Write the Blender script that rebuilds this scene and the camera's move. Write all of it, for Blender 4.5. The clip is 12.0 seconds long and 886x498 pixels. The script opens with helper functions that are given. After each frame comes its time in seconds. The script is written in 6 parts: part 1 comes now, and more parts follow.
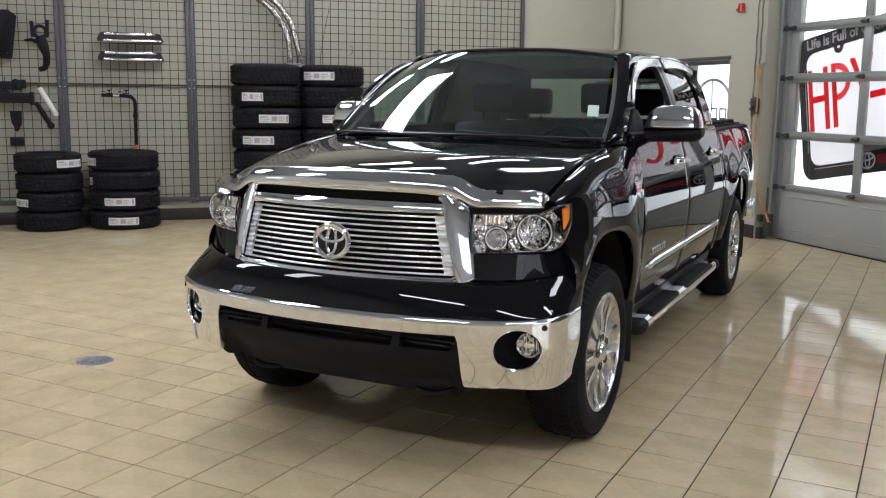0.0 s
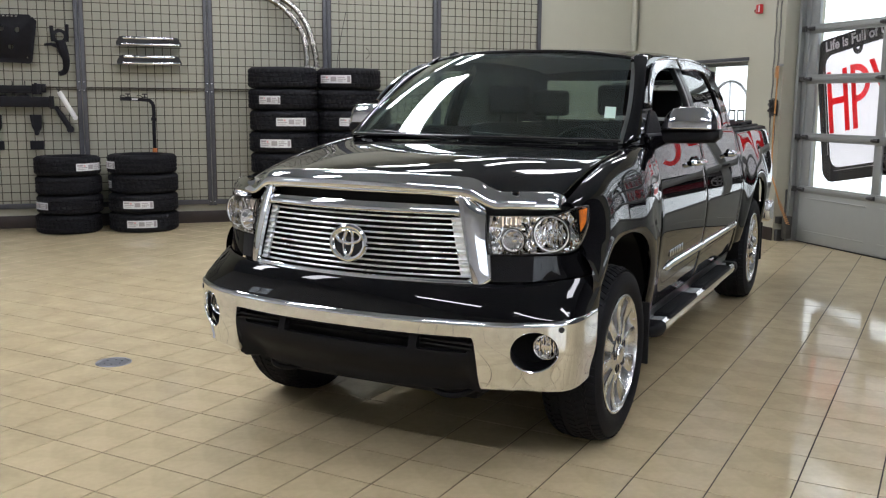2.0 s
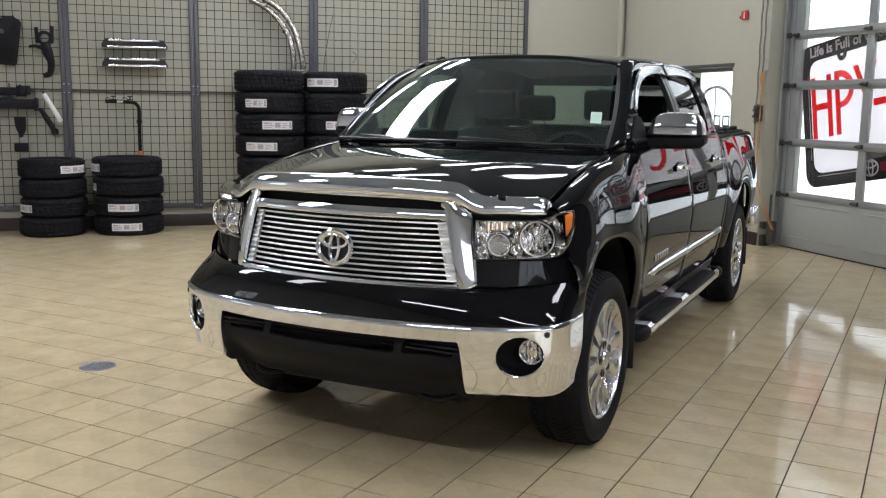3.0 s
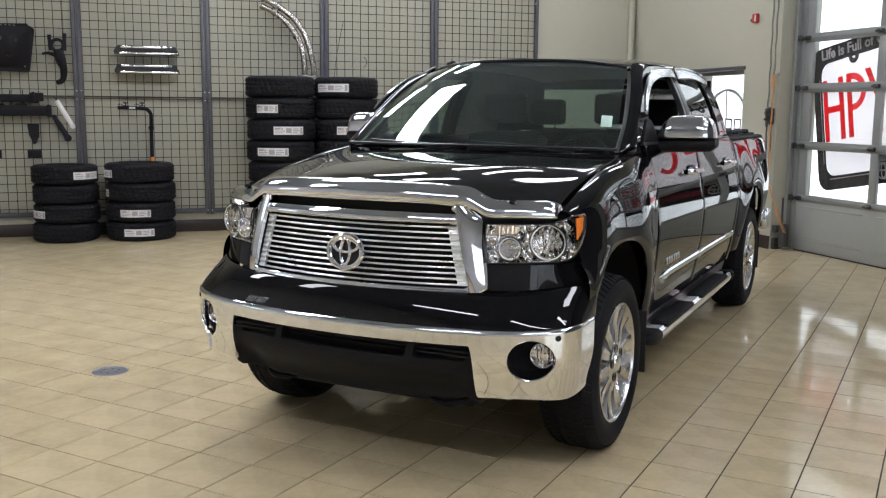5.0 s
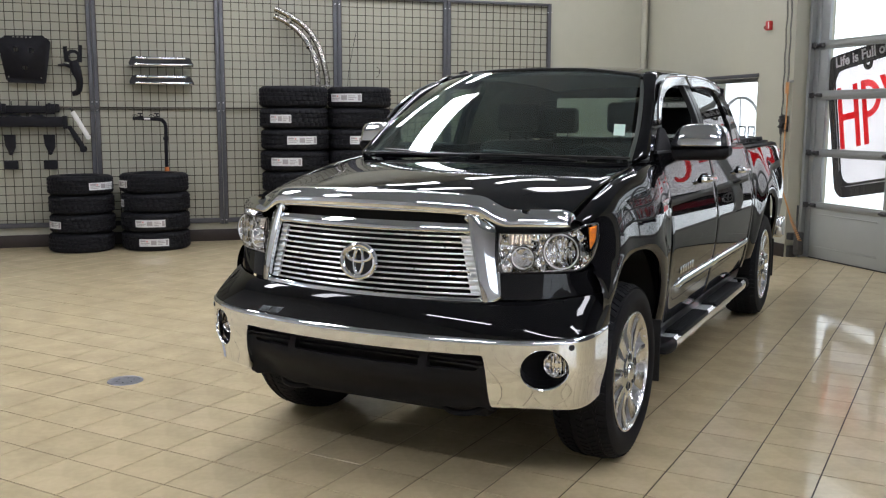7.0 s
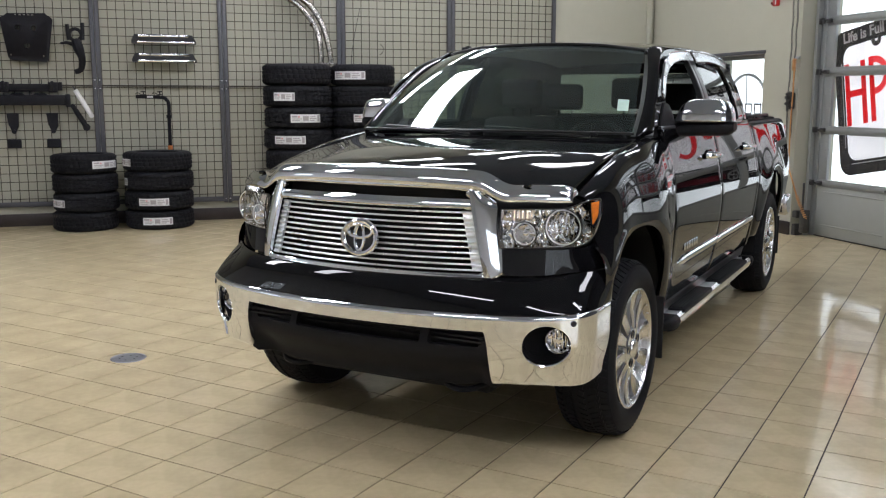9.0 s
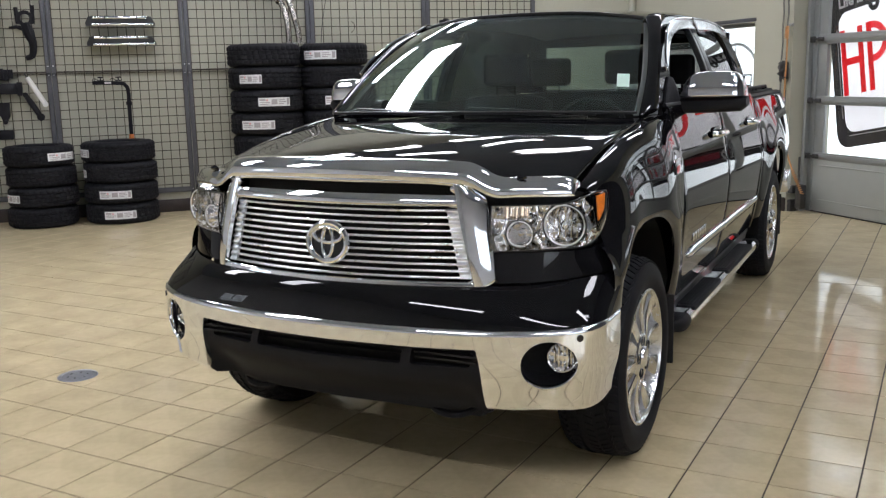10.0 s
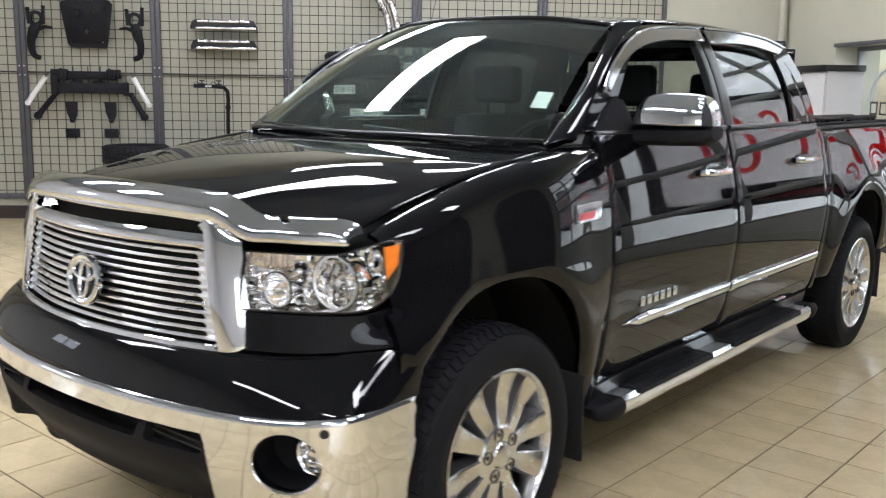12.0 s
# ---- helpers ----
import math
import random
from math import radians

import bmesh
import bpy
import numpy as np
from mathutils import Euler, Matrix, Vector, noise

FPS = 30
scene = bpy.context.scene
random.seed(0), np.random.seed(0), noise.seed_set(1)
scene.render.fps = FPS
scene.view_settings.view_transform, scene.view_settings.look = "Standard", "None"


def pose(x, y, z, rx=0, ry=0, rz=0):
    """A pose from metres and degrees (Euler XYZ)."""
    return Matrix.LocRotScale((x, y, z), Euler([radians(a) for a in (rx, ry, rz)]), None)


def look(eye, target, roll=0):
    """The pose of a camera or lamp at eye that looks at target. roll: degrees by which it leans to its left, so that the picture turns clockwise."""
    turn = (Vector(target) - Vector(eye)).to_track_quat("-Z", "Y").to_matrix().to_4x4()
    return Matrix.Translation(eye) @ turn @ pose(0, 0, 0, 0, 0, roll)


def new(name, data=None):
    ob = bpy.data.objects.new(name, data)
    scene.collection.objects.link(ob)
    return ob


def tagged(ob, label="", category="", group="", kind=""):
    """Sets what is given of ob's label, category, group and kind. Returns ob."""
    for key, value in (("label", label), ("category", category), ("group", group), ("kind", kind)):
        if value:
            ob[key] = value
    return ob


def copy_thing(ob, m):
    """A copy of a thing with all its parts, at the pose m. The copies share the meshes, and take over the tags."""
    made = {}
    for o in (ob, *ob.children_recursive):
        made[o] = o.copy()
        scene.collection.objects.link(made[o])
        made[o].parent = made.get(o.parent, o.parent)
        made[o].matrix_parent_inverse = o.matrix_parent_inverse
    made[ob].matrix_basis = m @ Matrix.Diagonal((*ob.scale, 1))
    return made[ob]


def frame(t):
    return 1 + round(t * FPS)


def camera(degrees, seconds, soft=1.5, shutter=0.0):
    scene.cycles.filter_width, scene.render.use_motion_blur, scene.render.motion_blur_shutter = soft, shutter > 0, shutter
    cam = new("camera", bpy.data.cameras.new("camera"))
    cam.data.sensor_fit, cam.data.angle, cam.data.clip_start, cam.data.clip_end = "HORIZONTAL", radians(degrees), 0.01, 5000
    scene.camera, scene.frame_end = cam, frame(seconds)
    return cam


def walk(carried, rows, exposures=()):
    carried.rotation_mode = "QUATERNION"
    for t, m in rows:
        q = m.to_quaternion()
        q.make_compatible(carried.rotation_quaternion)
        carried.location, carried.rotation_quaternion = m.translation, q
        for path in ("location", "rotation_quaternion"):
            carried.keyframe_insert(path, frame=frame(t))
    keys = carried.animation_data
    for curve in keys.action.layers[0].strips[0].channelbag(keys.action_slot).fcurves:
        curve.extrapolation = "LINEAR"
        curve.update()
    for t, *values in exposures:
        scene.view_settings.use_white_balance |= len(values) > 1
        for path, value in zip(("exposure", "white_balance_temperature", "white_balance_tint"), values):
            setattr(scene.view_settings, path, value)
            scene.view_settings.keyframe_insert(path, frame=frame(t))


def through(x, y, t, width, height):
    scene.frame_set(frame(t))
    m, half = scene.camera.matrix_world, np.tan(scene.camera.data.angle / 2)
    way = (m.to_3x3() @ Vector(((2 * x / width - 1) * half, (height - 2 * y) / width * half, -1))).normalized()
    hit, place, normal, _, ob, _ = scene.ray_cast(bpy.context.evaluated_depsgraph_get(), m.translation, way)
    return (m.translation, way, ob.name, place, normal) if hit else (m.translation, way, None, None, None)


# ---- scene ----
cam = camera(50.9, 12.0, soft=1.2, shutter=0.4)
PATH = [
    (0, (2.141, -4.03, 1.557), (1.252, -2.267, 1.237), 0.7),
    (0.5, (2.14, -4.028, 1.555), (1.233, -2.274, 1.24), 0.6),
    (1, (2.14, -4.028, 1.553), (1.219, -2.281, 1.237), 0.6),
    (1.5, (2.14, -4.025, 1.556), (1.212, -2.282, 1.24), 0.5),
    (2, (2.141, -4.03, 1.552), (1.22, -2.283, 1.238), 0.5),
    (2.5, (2.142, -4.031, 1.556), (1.235, -2.275, 1.25), 0.7),
    (3, (2.143, -4.03, 1.556), (1.247, -2.268, 1.25), 0.8),
    (5, (2.146, -4.032, 1.553), (1.228, -2.28, 1.257), 0.5),
    (5.5, (2.146, -4.03, 1.551), (1.22, -2.282, 1.258), 0.4),
    (6, (2.151, -4.032, 1.554), (1.217, -2.287, 1.264), 0.1),
    (6.5, (2.151, -4.032, 1.558), (1.21, -2.289, 1.278), 0.1),
    (7, (2.149, -4.034, 1.557), (1.204, -2.293, 1.279), 0.2),
    (9, (2.154, -4.007, 1.538), (1.202, -2.278, 1.217), 0.1),
    (9.5, (2.072, -3.833, 1.535), (1.163, -2.084, 1.198), 0.5),
    (10, (1.887, -3.534, 1.542), (0.976, -1.792, 1.175), -1.3),
    (10.5, (1.889, -3.138, 1.53), (0.886, -1.438, 1.209), -1.6),
    (11, (1.98, -2.816, 1.524), (0.913, -1.165, 1.155), -0.7),
    (11.5, (2.195, -2.468, 1.55), (1.0175, -0.892, 1.188), 0.7),
    (12, (2.57, -2.193, 1.531), (1.2935, -0.6895, 1.195), 0.8),
]
walk(cam, [(t, look(eye, target, roll)) for t, eye, target, roll in PATH],
     exposures=((0.0, 0.20), (9.0, 0.20), (10.0, 0.28), (11.0, 0.54), (12.0, 0.76)))

# ---- world, lights, exposure ----
scene.view_settings.exposure = 0.0
world = bpy.data.worlds.new("sky")
scene.world = world
world.use_nodes = True
wn = world.node_tree.nodes
sky = wn.new("ShaderNodeTexSky")
sky.sky_type, sky.sun_disc, sky.sun_elevation, sky.sun_rotation = "NISHITA", False, radians(40), radians(60)
world.node_tree.links.new(sky.outputs[0], wn["Background"].inputs["Color"])
wn["Background"].inputs["Strength"].default_value = 0.1

# The room: its own axes are X along the door wall, Y along the mesh wall, origin in their corner.
ROOM = pose(-1.596, 9.543, 0, 0, 0, -44)
ROOM_INV = ROOM.inverted()
WIDE, DEEP, HIGH = 17.5, 14.0, 5.0
TUBE = 28.0      # strength of the ceiling lamps
DAY = 1.5       # strength of the bright yard outside the door


# ---- materials ----
def node_mat(name):
    m = bpy.data.materials.new(name)
    m.use_nodes = True
    nt = m.node_tree
    return m, nt, nt.nodes["Principled BSDF"]


def mat(name, color, rough=0.5, metal=0.0, var=0.0, scale=8.0, bump=0.0, bump_scale=60.0, coat=0.0, spec=0.5, rough_var=0.0, aniso=None, detail=4.0, piece=0.0):
    """A procedural surface: base colour with blotches at two scales, fine relief, uneven gloss."""
    m, nt, b = node_mat(name)
    N, L = nt.nodes, nt.links
    b.inputs["Metallic"].default_value = metal
    b.inputs["Roughness"].default_value = rough
    b.inputs["Coat Weight"].default_value = coat
    b.inputs["Coat Roughness"].default_value = 0.02
    b.inputs["Specular IOR Level"].default_value = spec
    b.inputs["Base Color"].default_value = (*color, 1)
    tc = N.new("ShaderNodeTexCoord")
    mp = N.new("ShaderNodeMapping")
    if aniso:
        mp.inputs["Scale"].default_value = aniso
    L.new(tc.outputs["Object"], mp.inputs["Vector"])
    if var or piece:
        n1, n2 = N.new("ShaderNodeTexNoise"), N.new("ShaderNodeTexNoise")
        for n, s in ((n1, scale), (n2, scale * 6.3)):
            n.inputs["Scale"].default_value, n.inputs["Detail"].default_value = s, detail
            L.new(mp.outputs[0], n.inputs["Vector"])
        add = N.new("ShaderNodeMath")
        add.operation = "MULTIPLY_ADD"
        add.inputs[1].default_value = 0.45
        L.new(n2.outputs[0], add.inputs[0])
        L.new(n1.outputs[0], add.inputs[2])
        rng = N.new("ShaderNodeMapRange")
        rng.inputs["From Min"].default_value, rng.inputs["From Max"].default_value = 0.40, 1.05
        rng.inputs["To Min"].default_value, rng.inputs["To Max"].default_value = 1 - var, 1 + var
        L.new(add.outputs[0], rng.inputs["Value"])
        last = rng.outputs[0]
        if piece:
            oi = N.new("ShaderNodeObjectInfo")
            pr = N.new("ShaderNodeMapRange")
            pr.inputs["To Min"].default_value, pr.inputs["To Max"].default_value = 1 - piece, 1 + piece
            L.new(oi.outputs["Random"], pr.inputs["Value"])
            mul = N.new("ShaderNodeMath")
            mul.operation = "MULTIPLY"
            L.new(last, mul.inputs[0])
            L.new(pr.outputs[0], mul.inputs[1])
            last = mul.outputs[0]
        vm = N.new("ShaderNodeVectorMath")
        vm.operation = "SCALE"
        vm.inputs[0].default_value = color
        L.new(last, vm.inputs["Scale"])
        L.new(vm.outputs[0], b.inputs["Base Color"])
    if rough_var:
        n3 = N.new("ShaderNodeTexNoise")
        n3.inputs["Scale"].default_value, n3.inputs["Detail"].default_value = scale * 1.7, 5
        L.new(mp.outputs[0], n3.inputs["Vector"])
        rr = N.new("ShaderNodeMapRange")
        rr.inputs["From Min"].default_value, rr.inputs["From Max"].default_value = 0.3, 0.7
        rr.inputs["To Min"].default_value, rr.inputs["To Max"].default_value = max(0.0, rough - rough_var), rough + rough_var
        L.new(n3.outputs[0], rr.inputs["Value"])
        L.new(rr.outputs[0], b.inputs["Roughness"])
    if bump:
        nb = N.new("ShaderNodeTexNoise")
        nb.inputs["Scale"].default_value, nb.inputs["Detail"].default_value = bump_scale, 3
        L.new(mp.outputs[0], nb.inputs["Vector"])
        bp = N.new("ShaderNodeBump")
        bp.inputs["Strength"].default_value, bp.inputs["Distance"].default_value = bump, 0.004
        L.new(nb.outputs[0], bp.inputs["Height"])
        L.new(bp.outputs[0], b.inputs["Normal"])
    return m


def glass(name, color=(1, 1, 1), rough=0.0, ior=1.45):
    m, nt, b = node_mat(name)
    b.inputs["Base Color"].default_value = (*color, 1)
    b.inputs["Transmission Weight"].default_value = 1.0
    b.inputs["Roughness"].default_value = rough
    b.inputs["IOR"].default_value = ior
    return m


def film(name, color, through=0.6):
    """Printed translucent film: light from behind shines through it."""
    m, nt, b = node_mat(name)
    N, L = nt.nodes, nt.links
    b.inputs["Base Color"].default_value = (*color, 1)
    b.inputs["Roughness"].default_value = 0.45
    t = N.new("ShaderNodeBsdfTranslucent")
    t.inputs["Color"].default_value = (*color, 1)
    mx = N.new("ShaderNodeMixShader")
    mx.inputs[0].default_value = through
    L.new(b.outputs[0], mx.inputs[1])
    L.new(t.outputs[0], mx.inputs[2])
    L.new(mx.outputs[0], N["Material Output"].inputs[0])
    return m


def glow(name, color, strength):
    m, nt, b = node_mat(name)
    b.inputs["Base Color"].default_value = (*color, 1)
    b.inputs["Emission Color"].default_value = (*color, 1)
    b.inputs["Emission Strength"].default_value = strength
    return m


PAINT = mat("black_car_paint", (0.0045, 0.0045, 0.0055), 0.10, 0.0, coat=1.0, spec=0.0, rough_var=0.02, scale=2)
PAINT.node_tree.nodes["Principled BSDF"].inputs["Coat IOR"].default_value = 1.41
CHROME = mat("chrome", (0.84, 0.86, 0.89), 0.05, 1.0, rough_var=0.02, scale=5)
CHROME_SOFT = mat("satin_chrome", (0.92, 0.94, 0.97), 0.30, 1.0, rough_var=0.04, scale=9)
VISOR = mat("smoked_chrome_visor", (0.40, 0.40, 0.41), 0.12, 1.0, rough_var=0.03, scale=6)
CHROME_DARK = mat("smoked_chrome", (0.08, 0.08, 0.085), 0.07, 1.0, rough_var=0.02, scale=5)
LAMPCHROME = mat("lamp_reflector", (0.96, 0.96, 0.97), 0.05, 1.0, var=0.05, scale=60, rough_var=0.02, bump=0.6, bump_scale=28)
ALLOY = mat("machined_alloy", (0.72, 0.72, 0.71), 0.22, 1.0, var=0.05, scale=30, rough_var=0.06)
ALLOY_DARK = mat("alloy_shadow_side", (0.50, 0.50, 0.51), 0.35, 1.0, var=0.06, scale=25)
PLASTIC = mat("black_grained_plastic", (0.011, 0.011, 0.013), 0.6, spec=0.16, var=0.2, scale=14, bump=0.12, bump_scale=500)
TRIM = mat("satin_black_trim", (0.010, 0.010, 0.011), 0.28, var=0.15, scale=10)
VOID = mat("dark_underbody", (0.010, 0.010, 0.010), 0.85, var=0.3, scale=6)
RUBBER = mat("tyre_rubber", (0.0085, 0.0088, 0.0112), 0.7, spec=0.2, var=0.25, scale=18, bump=0.1, bump_scale=250)
LINER = mat("wheel_well_liner", (0.009, 0.009, 0.009), 0.8, var=0.2, scale=9)
# Seats and dash near black: the cab's shade is put into their colour.
CLOTH = mat("shaded_seat_leather", (0.007, 0.007, 0.007), 0.7, spec=0.12, var=0.15, scale=12, bump=0.2, bump_scale=300)
DASH = mat("shaded_dash_vinyl", (0.007, 0.008, 0.008), 0.6, spec=0.2, var=0.12, scale=10, bump=0.15, bump_scale=400)
HEADLINER = mat("pale_headliner", (0.13, 0.135, 0.13), 0.9, var=0.05, scale=6)
WINDSHIELD = glass("windshield_glass", (0.74, 0.94, 0.89), ior=1.65)
SIDEGLASS = glass("green_side_glass", (0.66, 0.74, 0.70))
TINT = glass("tinted_side_glass", (0.10, 0.115, 0.11))
BACKGLASS = glass("grey_back_glass", (0.46, 0.50, 0.48))
CLEAR = glass("clear_lens", (0.98, 0.98, 0.98))
AMBER_SOLID = mat("amber_reflector", (0.80, 0.20, 0.015), 0.25, coat=1.0, var=0.2, scale=60)
RED_LENS = mat("red_tail_lens", (0.55, 0.012, 0.02), 0.08, coat=1.0, var=0.1, scale=40)

WALL = mat("beige_wall_paint", (0.420, 0.413, 0.330), 0.6, var=0.035, scale=1.2, bump=0.08, bump_scale=120)
WHITEWALL = mat("white_wall_paint", (0.64, 0.65, 0.67), 0.6, var=0.03, scale=1.2, bump=0.08, bump_scale=120)
DARKWALL = mat("unseen_dark_wall", (0.035, 0.036, 0.040), 0.6, var=0.05, scale=1.2)
BASE = mat("dark_rubber_base", (0.030, 0.022, 0.020), 0.45, var=0.25, scale=5)
CEIL = mat("grey_ceiling_deck", (0.31, 0.35, 0.42), 0.8, var=0.05, scale=1.0)
TILE = mat("beige_floor_tile", (0.565, 0.468, 0.290), 0.085, var=0.17, scale=4.5, spec=0.30, rough_var=0.05, detail=9, piece=0.045, bump=0.02, bump_scale=7)
GROUT = mat("brown_grout", (0.032, 0.023, 0.015), 0.85, var=0.3, scale=2.5)
POST = mat("grey_steel_post", (0.088, 0.090, 0.100), 0.42, 0.3, var=0.12, scale=6, rough_var=0.08)
WIRE = mat("dark_wire_mesh", (0.052, 0.045, 0.035), 0.5, 0.4, var=0.15, scale=20)
DOORGREY = mat("grey_aluminium_door", (0.33, 0.345, 0.335), 0.42, 0.35, var=0.06, scale=2.5, rough_var=0.08)
DOORPANEL = mat("grey_door_panel", (0.35, 0.365, 0.34), 0.5, 0.0, var=0.05, scale=1.5, rough_var=0.06)
STEELDARK = mat("dark_door_hardware", (0.10, 0.10, 0.10), 0.45, 0.7, var=0.2, scale=30)
BLACKMETAL = mat("black_coated_steel", (0.009, 0.009, 0.012), 0.55, 0.0, spec=0.18, var=0.25, scale=12, rough_var=0.1)
WHITEPAINT = mat("white_enamel", (0.78, 0.78, 0.76), 0.3, var=0.03, scale=10)
STAINLESS = mat("stainless_tube", (0.30, 0.285, 0.26), 0.24, 1.0, var=0.12, scale=12, rough_var=0.08)
LABEL = mat("white_paper_label", (0.64, 0.64, 0.64), 0.55, var=0.04, scale=30)
INK = mat("grey_label_ink", (0.33, 0.31, 0.31), 0.6)
INKRED = mat("red_label_ink", (0.60, 0.30, 0.29), 0.6)
ORANGE = mat("orange_rubber_hose", (0.55, 0.27, 0.10), 0.5, var=0.15, scale=30)
ALARM = mat("red_alarm_plastic", (0.50, 0.02, 0.02), 0.35)
DRAINSTEEL = mat("worn_drain_steel", (0.30, 0.31, 0.34), 0.38, 0.8, var=0.25, scale=40)
GREYCAB = mat("light_grey_laminate", (0.52, 0.52, 0.52), 0.4, var=0.03, scale=3)
PANE = glass("door_pane_glass", (0.98, 1.0, 0.99))
FILM_BLACK = film("black_sign_film", (0.018, 0.015, 0.016), 0.3)
FILM_RED = film("red_sign_film", (0.85, 0.05, 0.06), 0.82)
FILM_WHITE = film("white_sign_film", (0.92, 0.89, 0.89), 0.86)
FILM_GREY = film("grey_sign_film", (0.62, 0.62, 0.62), 0.85)
FILM_DARKRED = film("dark_red_sign_film", (0.30, 0.015, 0.03), 0.6)
LAMP = glow("lamp_diffuser", (0.955, 0.965, 1.06), TUBE)
LAMP_SMALL = glow("small_lamp_diffuser", (0.955, 0.965, 1.06), TUBE * 0.55)
YARD = glow("bright_yard", (0.93, 0.98, 1.05), DAY)


# ---- building helpers ----
def obj(name, bm, material, parent=None, label="", smooth=True, angle=35):
    me = bpy.data.meshes.new(name)
    bm.normal_update()
    bm.to_mesh(me)
    bm.free()
    for m in (material if isinstance(material, (list, tuple)) else [material]):
        me.materials.append(m)
    if smooth:
        me.polygons.foreach_set("use_smooth", [True] * len(me.polygons))
        me.set_sharp_from_angle(angle=radians(angle))
    ob = new(name, me)
    if parent is not None:
        ob.parent = parent
    if label:
        ob["label"] = label
    return ob


def part(name, bm, material, parent, label=""):
    return obj(name, bm, material, parent, label)


def empty(name, m=None):
    e = new(name)
    e.empty_display_size = 0.2
    if m is not None:
        e.matrix_world = m
    return e


def add_box(bm, x0, x1, y0, y1, z0, z1, bevel=0.0, seg=2, mi=0):
    r = bmesh.ops.create_cube(bm, size=1.0, matrix=Matrix.Translation(((x0 + x1) / 2, (y0 + y1) / 2, (z0 + z1) / 2)) @ Matrix.Diagonal((x1 - x0, y1 - y0, z1 - z0, 1)))
    fs = {f for v in r["verts"] for f in v.link_faces}
    for f in fs:
        f.material_index = mi
    if bevel:
        bmesh.ops.bevel(bm, geom=list({e for v in r["verts"] for e in v.link_edges}), offset=bevel, segments=seg, profile=0.5, affect="EDGES")
    return bm


def box(x0, x1, y0, y1, z0, z1, bevel=0.0, seg=2):
    return add_box(bmesh.new(), x0, x1, y0, y1, z0, z1, bevel, seg)


def add_cyl(bm, m, r0, r1, h, seg=24, caps=True):
    """A cone or cylinder along the local z of m, centred."""
    bmesh.ops.create_cone(bm, cap_ends=caps, cap_tris=False, segments=seg, radius1=r0, radius2=r1, depth=h, matrix=m)
    return bm


def add_tube(bm, pts, r, seg=10, closed=False, caps=True, flat=1.0):
    """A round bar through the points."""
    pts = [Vector(p) for p in pts]
    n = len(pts)
    rings, up = [], None
    for i, p in enumerate(pts):
        a = pts[(i - 1) % n] if (closed or i) else p
        b = pts[(i + 1) % n] if (closed or i < n - 1) else p
        d = (b - a).normalized()
        if up is None:
            up = d.orthogonal().normalized() if abs(d.z) > 0.9 else Vector((0, 0, 1))
        side = d.cross(up).normalized()
        up = side.cross(d).normalized()
        rr = r[i] if isinstance(r, (list, tuple)) else r
        rings.append([bm.verts.new(p + side * rr * math.cos(2 * math.pi * k / seg) + up * rr * flat * math.sin(2 * math.pi * k / seg)) for k in range(seg)])
    for i in range(n if closed else n - 1):
        A, B = rings[i], rings[(i + 1) % n]
        for k in range(seg):
            bm.faces.new((A[k], A[(k + 1) % seg], B[(k + 1) % seg], B[k]))
    if caps and not closed:
        bm.faces.new(rings[0][::-1])
        bm.faces.new(rings[-1])
    return bm


def curve(pts, n):
    """n points on a smooth curve through pts."""
    P = [Vector(p) for p in pts]
    out = []
    for j in range(n):
        f = j / (n - 1) * (len(P) - 1)
        i = min(int(f), len(P) - 2)
        t = f - i
        p0, p1, p2, p3 = P[max(i - 1, 0)], P[i], P[i + 1], P[min(i + 2, len(P) - 1)]
        out.append(0.5 * ((2 * p1) + (p2 - p0) * t + (2 * p0 - 5 * p1 + 4 * p2 - p3) * t * t + (3 * p1 - p0 - 3 * p2 + p3) * t ** 3))
    return out


def interp(x, xs, ys):
    """Smooth interpolation through a short table."""
    if x <= xs[0]:
        return ys[0]
    if x >= xs[-1]:
        return ys[-1]
    i = max(j for j in range(len(xs) - 1) if xs[j] <= x)
    h = xs[i + 1] - xs[i]
    t = (x - xs[i]) / h

    def slope(j):
        if j == 0 or j == len(xs) - 1:
            k = min(j, len(xs) - 2)
            return (ys[k + 1] - ys[k]) / (xs[k + 1] - xs[k])
        return (ys[j + 1] - ys[j - 1]) / (xs[j + 1] - xs[j - 1])
    m0, m1 = slope(i) * h, slope(i + 1) * h
    return (2 * t ** 3 - 3 * t * t + 1) * ys[i] + (t ** 3 - 2 * t * t + t) * m0 + (-2 * t ** 3 + 3 * t * t) * ys[i + 1] + (t ** 3 - t * t) * m1


def prism(pts, d0, d1, m=None):
    """A flat outline (x, y) drawn out from d0 to d1 along z."""
    bm = bmesh.new()
    add_prism(bm, pts, d0, d1, m)
    return bm


def add_prism(bm, pts, d0, d1, m=None, mi=0):
    m = m or Matrix()
    a = [bm.verts.new(m @ Vector((x, y, d0))) for x, y in pts]
    b = [bm.verts.new(m @ Vector((x, y, d1))) for x, y in pts]
    fs = [bm.faces.new(a[::-1]), bm.faces.new(b)]
    n = len(pts)
    for i in range(n):
        fs.append(bm.faces.new((a[i], a[(i + 1) % n], b[(i + 1) % n], b[i])))
    for f in fs:
        f.material_index = mi
    bmesh.ops.recalc_face_normals(bm, faces=fs)
    return bm


